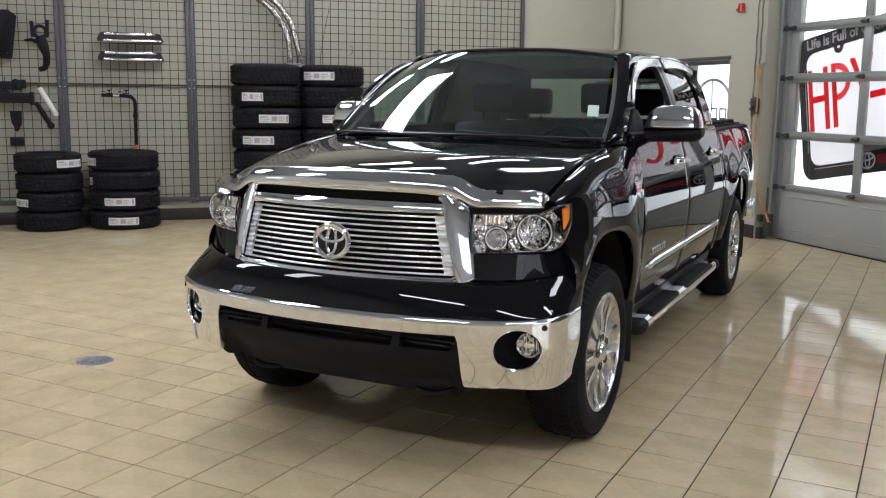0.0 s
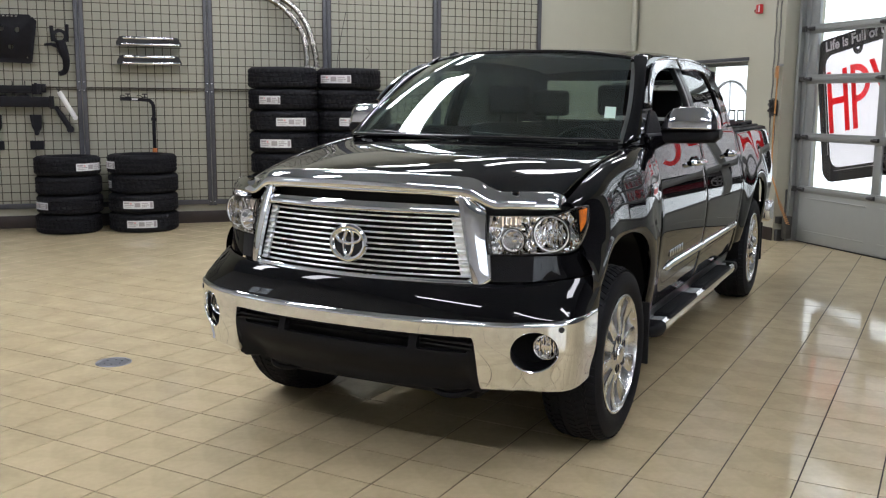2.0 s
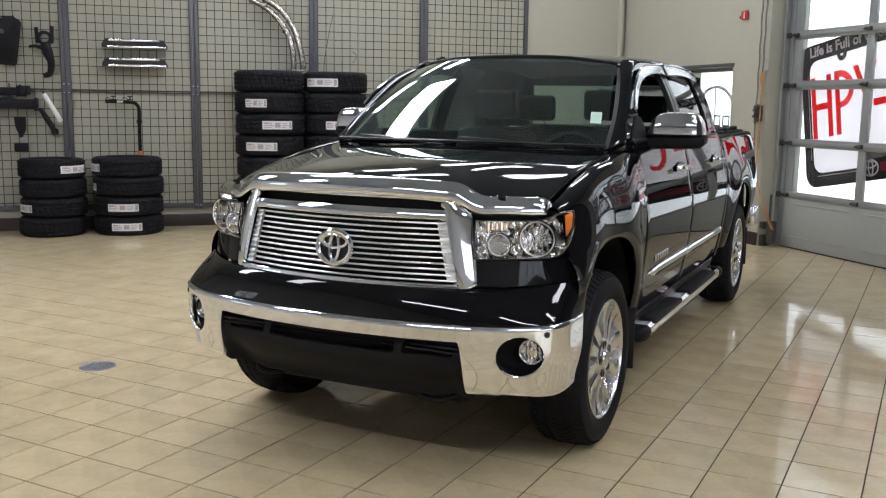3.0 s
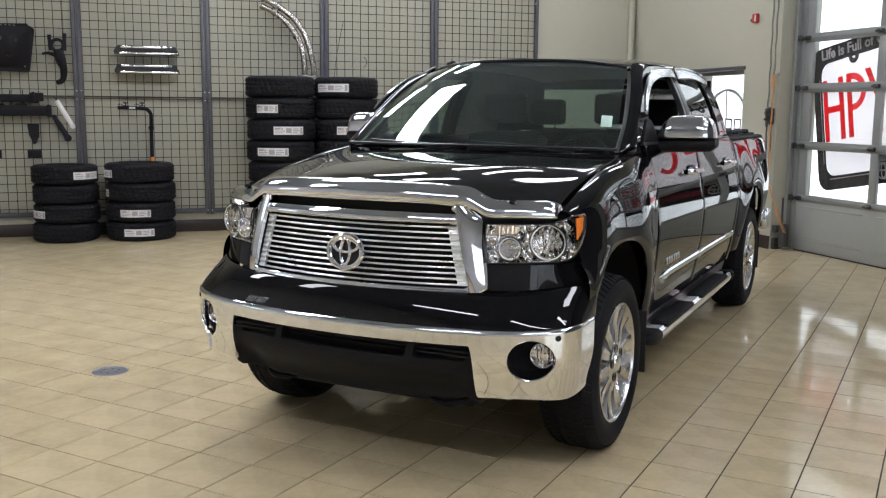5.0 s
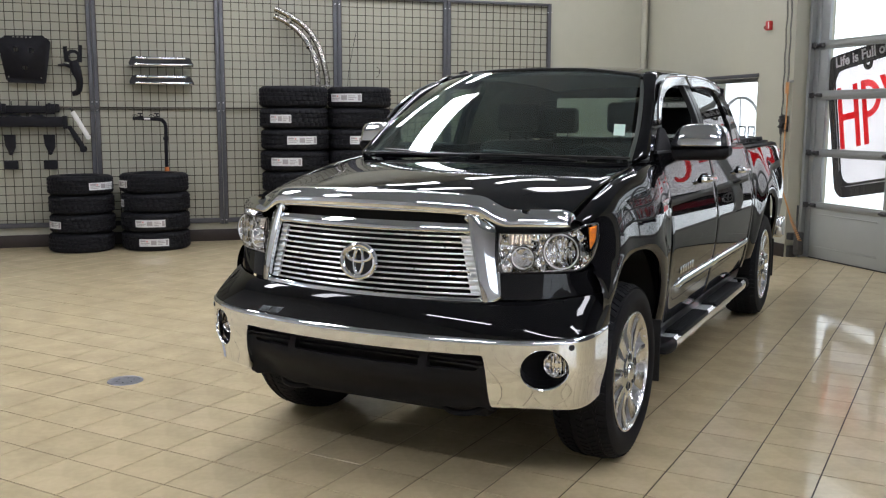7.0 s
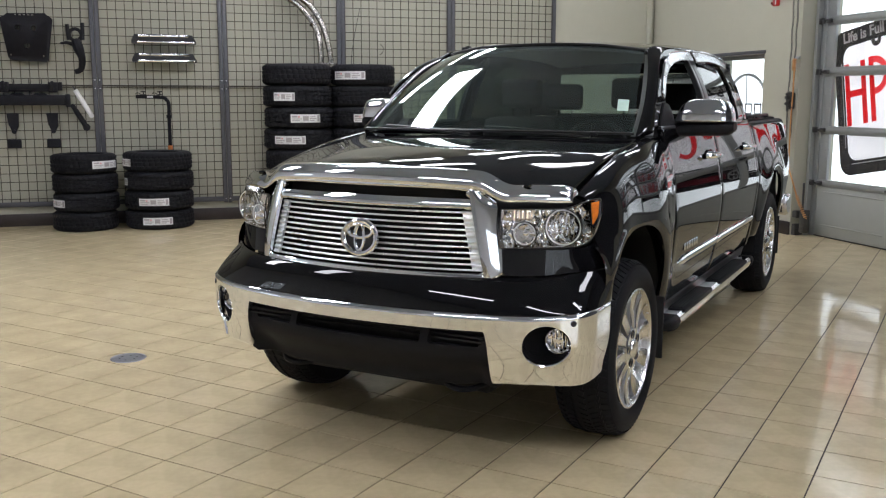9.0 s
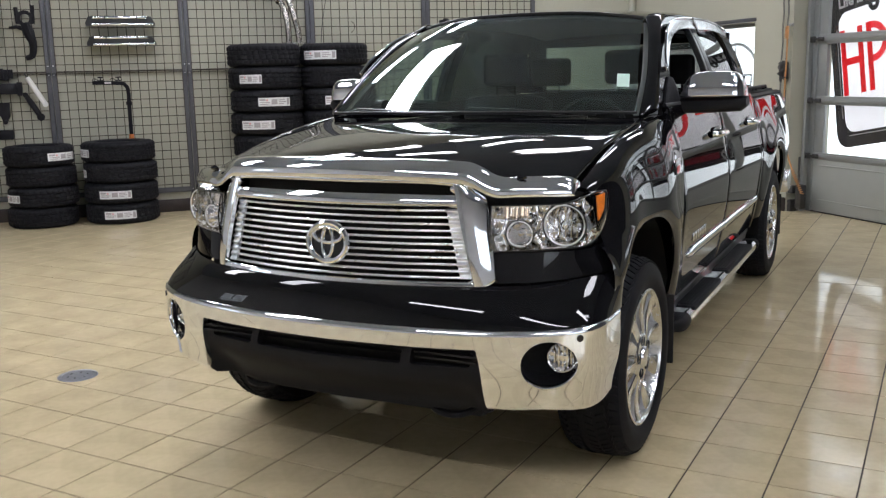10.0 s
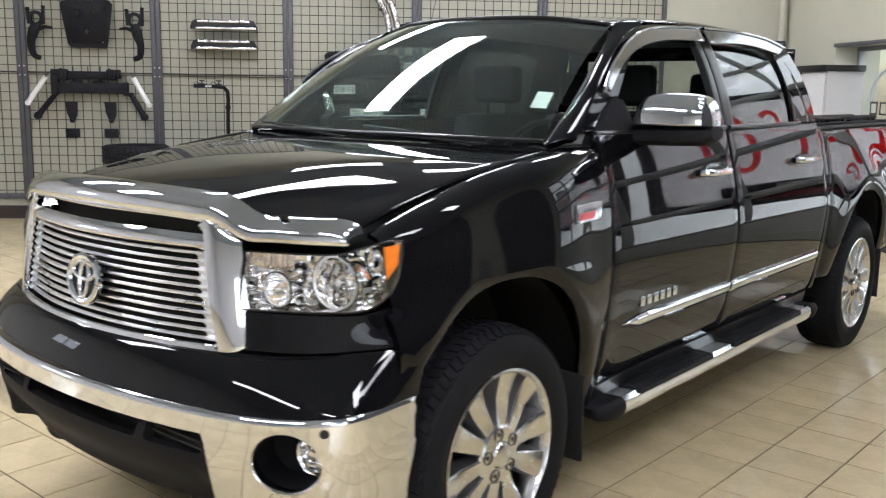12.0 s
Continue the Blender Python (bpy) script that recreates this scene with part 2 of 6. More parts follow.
def add_patch(bm, P, nu, nv, thick=0.012, roll=0.004, side=1, us=None, vs=None, edge=0.02):
    """A panel with thickness on the surface P(u, v), both from 0 to 1, its rim rolled inwards. side -1 mirrors it in x."""
    U = us or [0, edge * 0.4, edge] + [edge + (1 - 2 * edge) * i / nu for i in range(1, nu)] + [1 - edge, 1 - edge * 0.4, 1]
    V = vs or [0, edge * 0.4, edge] + [edge + (1 - 2 * edge) * i / nv for i in range(1, nv)] + [1 - edge, 1 - edge * 0.4, 1]
    e = 1e-3
    outer, inner = [], []
    for i, u in enumerate(U):
        ro, ri = [], []
        for j, v in enumerate(V):
            p = Vector(P(u, v))
            du = Vector(P(min(u + e, 1), v)) - Vector(P(max(u - e, 0), v))
            dv = Vector(P(u, min(v + e, 1))) - Vector(P(u, max(v - e, 0)))
            n = du.cross(dv)
            n = n.normalized() if n.length > 1e-12 else Vector((0, 0, 1))
            rim = (i in (0, len(U) - 1)) or (j in (0, len(V) - 1))
            near = (i in (1, len(U) - 2)) or (j in (1, len(V) - 2))
            q = p - n * (roll if rim else roll * 0.25 if near else 0.0)
            k = p - n * thick
            q.x *= side
            k.x *= side
            ro.append(bm.verts.new(q))
            ri.append(bm.verts.new(k))
        outer.append(ro)
        inner.append(ri)
    fs = []
    nu_, nv_ = len(U), len(V)
    for i in range(nu_ - 1):
        for j in range(nv_ - 1):
            fs.append((outer[i][j], outer[i + 1][j], outer[i + 1][j + 1], outer[i][j + 1]))
            fs.append((inner[i][j], inner[i][j + 1], inner[i + 1][j + 1], inner[i + 1][j]))
    for i in range(nu_ - 1):
        fs.append((outer[i][0], inner[i][0], inner[i + 1][0], outer[i + 1][0]))
        fs.append((outer[i][-1], outer[i + 1][-1], inner[i + 1][-1], inner[i][-1]))
    for j in range(nv_ - 1):
        fs.append((outer[0][j], outer[0][j + 1], inner[0][j + 1], inner[0][j]))
        fs.append((outer[-1][j], inner[-1][j], inner[-1][j + 1], outer[-1][j + 1]))
    for f in fs:
        bm.faces.new(f if side > 0 else f[::-1])
    return bm


def patch(P, nu, nv, thick=0.012, roll=0.004, side=1, us=None, vs=None, edge=0.02):
    return add_patch(bmesh.new(), P, nu, nv, thick, roll, side, us, vs, edge)


def ruled(A, B, n, m=None, bulge=None):
    """P(u, v) between two smooth curves through the points A and B."""
    ca, cb = curve(A, n), curve(B, n)

    def at(c, u):
        f = u * (n - 1)
        i = min(int(f), n - 2)
        return c[i].lerp(c[i + 1], f - i)

    def P(u, v):
        p = at(ca, u).lerp(at(cb, u), v)
        if bulge:
            p = p + Vector(bulge) * (4 * v * (1 - v))
        return p
    return P


def lathe(bm, profile, m, seg=48, close=False):
    """Turns a profile of (radius, height) round the local z of m."""
    rings = []
    for r, h in profile:
        rings.append([bm.verts.new(m @ Vector((r * math.cos(2 * math.pi * k / seg), r * math.sin(2 * math.pi * k / seg), h))) for k in range(seg)])
    fs = []
    for i in range(len(rings) - (0 if close else 1)):
        A, B = rings[i], rings[(i + 1) % len(rings)]
        for k in range(seg):
            fs.append(bm.faces.new((A[k], A[(k + 1) % seg], B[(k + 1) % seg], B[k])))
    bmesh.ops.recalc_face_normals(bm, faces=fs)
    return bm


def text_mesh(body, size, depth, bold=0.0, spacing=1.0, shear=0.0):
    """Letters in the built-in font as a bmesh in the x-y plane, lower left at the origin."""
    c = bpy.data.curves.new("letters", "FONT")
    c.body, c.size, c.extrude, c.offset, c.space_character, c.shear = body, size, depth, bold, spacing, shear
    c.resolution_u = 3
    ob = bpy.data.objects.new("letters", c)
    me = bpy.data.meshes.new_from_object(ob)
    bm = bmesh.new()
    bm.from_mesh(me)
    bpy.data.objects.remove(ob)
    bpy.data.curves.remove(c)
    bpy.data.meshes.remove(me)
    return bm


def room_thing(name, bm, material, label, category, kind="", group=""):
    ob = obj(name, bm, material)
    ob.matrix_world = ROOM
    return tagged(ob, label, category, group, kind)

# ---- the room: floor, walls, ceiling ----
def slab(name, x0, x1, y0, y1, z0, z1, material, label, category):
    return room_thing(name, box(x0, x1, y0, y1, z0, z1), material, label, category, "structure")


floor = slab("floor", -0.3, WIDE + 0.3, -DEEP - 0.3, 0.6, -0.25, -0.0030, GROUT, "glossy beige floor tiles in dark brown grout", "floor")
wall_west = slab("wall_west", -0.25, 0.0, -DEEP, 0.25, -0.1, HIGH, WALL, "beige painted wall behind the wire mesh display", "wall")
LOOK_E, LOOK_S = (-6.2, -1.2, 0.9, 3.1), (5.3, 6.7, 1.6, 2.7)      # windows behind the camera
bm = bmesh.new()
for y0, y1, z0, z1 in ((-DEEP, LOOK_E[0], -0.1, HIGH), (LOOK_E[0], LOOK_E[1], -0.1, LOOK_E[2]), (LOOK_E[0], LOOK_E[1], LOOK_E[3], HIGH), (LOOK_E[1], 0.25, -0.1, HIGH)):
    add_box(bm, WIDE, WIDE + 0.25, y0, y1, z0, z1)
room_thing("wall_east", bm, WHITEWALL, "plain white painted wall with a wide window", "wall", "structure")
bm = bmesh.new()
for x0, x1, z0, z1 in ((-0.25, LOOK_S[0], -0.1, HIGH), (LOOK_S[0], LOOK_S[1], -0.1, LOOK_S[2]), (LOOK_S[0], LOOK_S[1], LOOK_S[3], HIGH), (LOOK_S[1], WIDE + 0.25, -0.1, HIGH)):
    add_box(bm, x0, x1, -DEEP - 0.25, -DEEP, z0, z1)
room_thing("wall_south", bm, WHITEWALL, "plain white painted wall with a window", "wall", "structure")
slab("ceiling", -0.25, WIDE + 0.25, -DEEP - 0.25, 0.25, HIGH, HIGH + 0.2, CEIL, "grey painted ceiling deck", "ceiling")

# door wall, with a window and the overhead door's opening
FACE = -0.27
WIN = (1.20, 2.60, 1.15, 2.06)
DOOR = (3.24, 7.80, 3.70)
dw = bmesh.new()
for x0, x1, z0, z1 in ((0.0, WIN[0], -0.1, HIGH), (WIN[0], WIN[1], -0.1, WIN[2]), (WIN[0], WIN[1], WIN[3], HIGH), (WIN[1], DOOR[0], -0.1, HIGH), (DOOR[0], DOOR[1], DOOR[2], HIGH), (DOOR[1], DOOR[1] + 0.4, -0.1, HIGH)):
    add_box(dw, x0, x1, FACE, 0.25, z0, z1)
room_thing("wall_north", dw, WALL, "beige painted wall with a window and an overhead door", "wall", "structure")

# Never in view: this stretch is near black to darken the fender's reflections.
slab("wall_north_2", DOOR[1] + 0.4, WIDE, FACE, 0.25, -0.1, HIGH, DARKWALL, "plain unseen wall beyond the overhead door, darkened for reflections", "wall")

# dark skirting
def skirting(x0, x1, y0, y1):
    return room_thing("baseboard", box(x0, x1, y0, y1, 0.0, 0.15, 0.006), BASE, "dark brown rubber skirting along the wall", "baseboard", "structure")


skirting(0.0, 0.022, -DEEP, FACE)
skirting(0.022, 3.238, FACE - 0.02, FACE)

# ---- wire mesh display wall ----
POSTS = [-12.22, -10.735, -9.245, -7.76, -6.275, -4.79, -3.31, -1.83]
MESH_TOP = 3.09
for i, y in enumerate(POSTS):
    bm = bmesh.new()
    w = 0.05 if i < len(POSTS) - 1 else 0.022
    for s in ((-1, 1) if w > 0.03 else (0,)):
        # two channels side by side, with folded lips
        c = y + s * 0.027
        add_box(bm, 0.004, 0.052, c - 0.0235, c + 0.0235, 0.22, MESH_TOP + 0.03, 0.003)
        add_box(bm, 0.050, 0.058, c - 0.0235, c - 0.013, 0.22, MESH_TOP + 0.03)
        add_box(bm, 0.050, 0.058, c + 0.013, c + 0.0235, 0.22, MESH_TOP + 0.03)
    post = room_thing("mesh_post", bm, POST, "grey steel channel post carrying wire mesh panels", "post", group="mesh wall posts")
    for z in (0.27, 1.64, 1.74, 3.0):
        for s in (-0.027, 0.027):
            bm = bmesh.new()
            add_cyl(bm, Matrix.Translation((0.060, y + s, z)) @ Matrix.Rotation(radians(90), 4, "Y"), 0.007, 0.006, 0.008, 8)
            part("bolt", bm, CHROME_SOFT, post)
for i in range(len(POSTS) - 1):
    y0, y1 = POSTS[i] + 0.055, POSTS[i + 1] - (0.055 if i < len(POSTS) - 2 else 0.024)
    n = round((y1 - y0) / 0.1016)
    panel = empty("wire_screen", ROOM)
    tagged(panel, "dark welded wire screen fixed before a beige wall", "wire screen", "mesh wall screens")
    for k in range(n + 1):
        y = y0 + (y1 - y0) * k / n
        if k == 0 and i == 0:
            upright = box(0.040, 0.0470, -0.0042, 0.0042, 0.26, MESH_TOP)
            UPRIGHT = bpy.data.meshes.new("wire")
            upright.to_mesh(UPRIGHT)
            UPRIGHT.materials.append(WIRE)
        w = new("wire", UPRIGHT)
        w.parent, w.location = panel, (0, y, 0)
    bm = box(0.0330, 0.040, y0, y1, -0.0042, 0.0042)
    ME = bpy.data.meshes.new("cross_wire")
    bm.to_mesh(ME)
    ME.materials.append(WIRE)
    for k in range(28):
        w = new("cross_wire", ME)
        w.parent, w.location = panel, (0, 0, 0.33 + 0.1016 * k if 0.33 + 0.1016 * k < MESH_TOP - 0.02 else MESH_TOP - 0.02)
    for nm, z0, z1, d in (("bottom_rail", 0.235, 0.295, 0.05), ("middle_rail", 1.664, 1.682, 0.046), ("top_rail", MESH_TOP - 0.005, MESH_TOP + 0.03, 0.05)):
        part(nm, box(0.02, d, y0 - 0.003, y1 + 0.003, z0, z1, 0.003), POST if nm != "middle_rail" else WIRE, panel)

# ---- overhead door ----
door = empty("overhead_door", ROOM)
tagged(door, "grey sectional overhead door with tall glass panes", "overhead door", kind="structure")
D0, D1 = 3.34, 7.70
MULL = [3.34, 4.47, 5.58, 6.65, 7.70]
RAILS = [(0.565, 0.64), (1.145, 1.235), (1.775, 1.875), (2.325, 2.42), (2.93, 3.02), (3.56, 3.66)]
for i, (z0, z1) in enumerate(RAILS):
    bm = bmesh.new()
    zm = (z0 + z1) / 2
    add_box(bm, D0, D1, -0.022, 0.03, z0, zm - 0.002, 0.004)
    add_box(bm, D0, D1, -0.022, 0.03, zm + 0.002, z1, 0.004)
    add_box(bm, D0, D1, -0.034, -0.02, zm - 0.02, zm + 0.02, 0.004)
    part("door_rail", bm, DOORGREY, door)
for i, x in enumerate(MULL):
    w = 0.05 if 0 < i < 4 else 0.065
    c = x + (0.065 if i == 0 else -0.065 if i == 4 else 0)
    zs = [0.60] + [(a + b) / 2 for a, b in RAILS[1:]]
    for a, b in zip(zs, zs[1:]):
        part("door_stile", box(c - w, c + w, -0.015, 0.026, a + 0.04, b - 0.04, 0.004), DOORGREY, door)
    for z0, z1 in RAILS[:5]:
        zm = (z0 + z1) / 2
        bm = bmesh.new()
        add_box(bm, c - 0.035, c + 0.035, -0.062, -0.034, zm - 0.022, zm + 0.022, 0.004)
        add_cyl(bm, Matrix.Translation((c, -0.066, zm)) @ Matrix.Rotation(radians(90), 4, "Y"), 0.014, 0.014, 0.09, 12)
        add_cyl(bm, Matrix.Translation((c, -0.082, zm + 0.004)) @ Matrix.Rotation(radians(90), 4, "X"), 0.010, 0.008, 0.02, 8)
        part("hinge", bm, STEELDARK, door)
for a, b in zip(MULL, MULL[1:]):
    for (z0, z1) in zip([r[1] for r in RAILS], [r[0] for r in RAILS[1:]]):
        p = part("pane", box(a + 0.04, b - 0.04, 0.000, 0.006, z0 - 0.01, z1 + 0.01), PANE, door)
        p.visible_shadow = False
# solid bottom panel with a shallow raised field
bm = box(D0, D1, -0.018, 0.03, 0.012, 0.575, 0.004)
part("bottom_panel", bm, DOORPANEL, door)
for a, b in zip(MULL, MULL[1:]):
    bm = bmesh.new()
    for x0, x1, z0, z1 in ((a + 0.10, b - 0.10, 0.50, 0.512), (a + 0.10, b - 0.10, 0.13, 0.142)):
        add_box(bm, x0, x1, -0.026, -0.016, z0, z1, 0.003)
    part("panel_crease", bm, DOORPANEL, door)
part("bottom_seal", box(D0, D1, -0.025, 0.03, 0.0, 0.014, 0.003), TRIM, door)
# tracks and jambs
for x0, x1 in ((DOOR[0] + 0.002, D0 - 0.002), (D1 + 0.002, DOOR[1] - 0.002)):
    bm = box(x0, x1, -0.03, 0.03, 0.0, 3.66, 0.004)
    add_box(bm, x0 + 0.02, x0 + 0.03, -0.11, -0.03, 0.0, 3.6)
    add_box(bm, x0 + 0.03, x0 + 0.06, -0.11, -0.10, 0.0, 3.6)
    part("door_track", bm, DOORGREY, door)
    bm = bmesh.new()
    for z0, z1 in RAILS[:5]:
        zm = (z0 + z1) / 2
        add_cyl(bm, Matrix.Translation((x0 + 0.05, -0.075, zm)) @ Matrix.Rotation(radians(90), 4, "Y"), 0.022, 0.022, 0.06, 14)
        add_box(bm, x0 + 0.02, x0 + 0.10, -0.08, -0.06, zm - 0.03, zm + 0.03, 0.004)
    part("track_roller", bm, STEELDARK, door)

# ---- printed sign on the door's glass, tilted ten degrees ----
SIGN = pose(3.61, 0.075, 0.686, 90, 0, 0) @ Matrix.Rotation(radians(10), 4, "Z")
sign = empty("door_sign", ROOM @ SIGN)
tagged(sign, "white plate-shaped sign film with a black frame and red lettering", "sign")
SW, SH = 2.85, 1.56


def rounded(x0, x1, y0, y1, r, n=6):
    out = []
    for cx, cy, a in ((x1 - r, y0 + r, -90), (x1 - r, y1 - r, 0), (x0 + r, y1 - r, 90), (x0 + r, y0 + r, 180)):
        out += [(cx + r * math.cos(radians(a + 90 * k / n)), cy + r * math.sin(radians(a + 90 * k / n))) for k in range(n + 1)]
    return out


def flat(name, pts, z, material):
    return part(name, prism(pts, z, z + 0.001), material, sign)


def ring_film(outer, inner, z):
    """A flat film between two outlines of as many points."""
    bm = bmesh.new()
    vo, vi = [bm.verts.new((x, y, z)) for x, y in outer], [bm.verts.new((x, y, z)) for x, y in inner]
    for k in range(len(outer)):
        bm.faces.new((vo[k], vo[(k + 1) % len(outer)], vi[(k + 1) % len(outer)], vi[k]))
    return bm


FIELD = rounded(0.135, SW - 0.135, 0.15, SH - 0.18, 0.13)
part("sign_frame", ring_film(rounded(0, SW, 0, SH, 0.15), FIELD, 0.004), FILM_BLACK, sign)
flat("sign_field", FIELD, 0.0, FILM_WHITE)
flat("frame_line", [(0.100, 0.30), (0.108, 0.30), (0.108, 1.22), (0.100, 1.22)], 0.006, FILM_WHITE)
flat("frame_line", [(0.18, 0.115), (0.78, 0.115), (0.78, 0.123), (0.18, 0.123)], 0.006, FILM_WHITE)
bm = text_mesh("Life is Full of Choices", 0.150, 0.0006, 0.0045, 1.0)
bmesh.ops.transform(bm, matrix=pose(0.150, 1.430, 0.008), verts=bm.verts)
part("sign_lettering", bm, FILM_WHITE, sign, "white slogan lettering")


def disc(name, x, y, r0, r1, z, material):
    bm = bmesh.new()
    lathe(bm, [(r0, 0.0), (r1, 0.0)], pose(x, y, z), 28)
    part(name, bm, material, sign)


disc("bolt_hole", 0.630, 1.375, 0.022, 0.072, 0.007, FILM_BLACK)
disc("bolt_hole", SW - 0.630, 1.375, 0.022, 0.072, 0.007, FILM_BLACK)


def stroke(pts):
    flat("red_stroke", pts, 0.006, FILM_RED)


def upright(x, y0, y1, w=0.068):
    stroke([(x, y0), (x + w, y0), (x + w, y1), (x, y1)])


def bow(cx, cy, rx, ry, w, a0, a1, n=14):
    """A curved stroke of even width."""
    A = [radians(a0 + (a1 - a0) * k / n) for k in range(n + 1)]
    bm = bmesh.new()
    vo = [bm.verts.new((cx + rx * math.cos(a), cy + ry * math.sin(a), 0.0065)) for a in A]
    vi = [bm.verts.new((cx + (rx - w) * math.cos(a), cy + (ry - w) * math.sin(a), 0.0065)) for a in A]
    for k in range(n):
        bm.faces.new((vo[k], vo[k + 1], vi[k + 1], vi[k]))
    part("red_stroke", bm, FILM_RED, sign)


# tall red characters
upright(0.145, 0.53, 1.20)
upright(0.385, 0.53, 1.20)
stroke([(0.213, 0.835), (0.385, 0.835), (0.385, 0.905), (0.213, 0.905)])
upright(0.505, 0.53, 1.21)
bow(0.573, 1.008, 0.205, 0.200, 0.068, -90, 90)
stroke([(0.775, 1.21), (0.850, 1.21), (0.975, 0.86), (0.915, 0.86)])
stroke([(1.035, 1.21), (1.105, 1.21), (0.975, 0.86), (0.915, 0.86)])
upright(0.911, 0.53, 0.86)
stroke([(1.035, 0.755), (1.235, 0.755), (1.235, 0.825), (1.035, 0.825)])
for x in (1.50, 1.94, 2.38):
    bow(x, 0.865, 0.175, 0.345, 0.068, 55, 305, 20)
# dealer panel: dark plate with plain bars and an oval mark
flat("dealer_panel", rounded(0.795, 2.2, 0.02, 0.335, 0.02), 0.010, FILM_BLACK)
flat("dealer_bar", [(0.87, 0.225), (1.70, 0.225), (1.70, 0.315), (0.87, 0.315)], 0.014, FILM_WHITE)
flat("dealer_bar", [(1.09, 0.085), (2.0, 0.085), (2.0, 0.175), (1.09, 0.175)], 0.014, FILM_DARKRED)
for rx, ry, cy in ((0.10, 0.080, 0.0), (0.030, 0.075, 0.0), (0.078, 0.033, 0.035)):
    bm = bmesh.new()
    add_tube(bm, [(0.962 + rx * math.cos(2 * math.pi * k / 32), 0.130 + cy + ry * math.sin(2 * math.pi * k / 32), 0.016) for k in range(32)], 0.009, 6, closed=True, flat=0.1)
    part("oval_mark", bm, FILM_WHITE, sign)

# a second film on the door's far panes: black frame, white field, red bars
SIGN_B = empty("door_sign", ROOM @ pose(6.62, 0.075, 0.95, 90, 0, 0) @ Matrix.Rotation(radians(10), 4, "Z"))
tagged(SIGN_B, "white sign film with red bars in a black frame", "sign")
i_ = rounded(0.10, 0.98, 0.12, 1.62, 0.09)
part("sign_frame", ring_film(rounded(0, 1.08, 0, 1.75, 0.12), i_, 0.004), FILM_BLACK, SIGN_B)
part("sign_field", prism(i_, 0.0, 0.001), FILM_GREY, SIGN_B)
for x, y0, y1 in ((0.16, 0.85, 1.5), (0.34, 0.85, 1.5), (0.52, 0.85, 1.5), (0.70, 0.85, 1.5), (0.86, 0.85, 1.5), (0.20, 0.25, 0.65), (0.42, 0.25, 0.65), (0.64, 0.25, 0.65), (0.84, 0.25, 0.65)):
    part("red_bar", prism([(x, y0), (x + 0.08, y0), (x + 0.08, y1), (x, y1)], 0.006, 0.007), FILM_RED, SIGN_B)

# ---- window in the door wall ----
win = empty("window_1", ROOM)
tagged(win, "bright window with a plain grey arc and bars on its glass", "window", kind="structure")
bm = bmesh.new()
for x0, x1, z0, z1 in ((WIN[0], WIN[1], WIN[2], WIN[2] + 0.05), (WIN[0], WIN[1], WIN[3] - 0.045, WIN[3]), (WIN[0], WIN[0] + 0.04, WIN[2] + 0.05, WIN[3] - 0.045), (WIN[1] - 0.02, WIN[1], WIN[2] + 0.05, WIN[3] - 0.045)):
    add_box(bm, x0, x1, -0.02, 0.05, z0, z1, 0.004)
part("window_frame", bm, DOORGREY, win)
part("window_head", box(WIN[0] - 0.03, WIN[1] + 0.02, FACE - 0.012, FACE + 0.05, WIN[3] - 0.004, WIN[3] + 0.035, 0.004), POST, win)
p = part("pane", box(WIN[0] + 0.03, WIN[1] - 0.015, 0.0, 0.006, WIN[2] + 0.04, WIN[3] - 0.04), PANE, win)
p.visible_shadow = False
bm = bmesh.new()
add_tube(bm, [(1.88 + 0.40 * math.cos(a), 0.02, 1.47 + 0.36 * math.sin(a)) for a in [math.pi * k / 24 for k in range(25)]], 0.018, 6, flat=1.0)
part("arc_mark", bm, FILM_GREY, win)
bm = bmesh.new()
add_tube(bm, [(1.88, 0.02, 1.47), (1.86, 0.02, 1.83)], 0.008, 6)
part("arc_mark", bm, FILM_GREY, win)
for k in range(5):
    bm = bmesh.new()
    x = 1.50 + 0.185 * k
    for x0, x1, z0, z1 in ((x, x + 0.14, 1.455, 1.475), (x, x + 0.14, 1.335, 1.355), (x, x + 0.02, 1.355, 1.455), (x + 0.12, x + 0.14, 1.355, 1.455)):
        add_box(bm, x0, x1, 0.012, 0.016, z0, z1)
    part("bar_mark", bm, FILM_BLACK, win)

# wide windows in the walls behind the camera, seen in the chrome
def look_out(name, m, length, z0, z1, lights):
    """A glazed window along the local x of m."""
    w = empty(name, ROOM @ m)
    tagged(w, "wide white-framed window with upright bars in a white wall", "window", kind="structure")
    bm = bmesh.new()
    for a, b, c, d in ((0, length, z0, z0 + 0.07), (0, length, z1 - 0.07, z1), (0, 0.07, z0 + 0.07, z1 - 0.07), (length - 0.07, length, z0 + 0.07, z1 - 0.07)):
        add_box(bm, a, b, -0.04, 0.04, c, d, 0.004)
    part("window_frame", bm, WHITEPAINT, w)
    for k in range(1, lights):
        x = length * k / lights
        part("window_bar", box(x - 0.03, x + 0.03, -0.03, 0.03, z0 + 0.07, z1 - 0.07, 0.004), WHITEPAINT, w)
    for k in range(lights):
        a, b = length * k / lights, length * (k + 1) / lights
        p = part("pane", box(a + 0.03, b - 0.03, -0.003, 0.003, z0 + 0.06, z1 - 0.06), PANE, w)
        p.visible_shadow = False


look_out("window_2", pose(WIDE + 0.12, LOOK_E[0], 0, 0, 0, 90), LOOK_E[1] - LOOK_E[0], LOOK_E[2], LOOK_E[3], 4)
look_out("window_3", pose(LOOK_S[0], -DEEP - 0.12, 0), LOOK_S[1] - LOOK_S[0], LOOK_S[2], LOOK_S[3], 2)

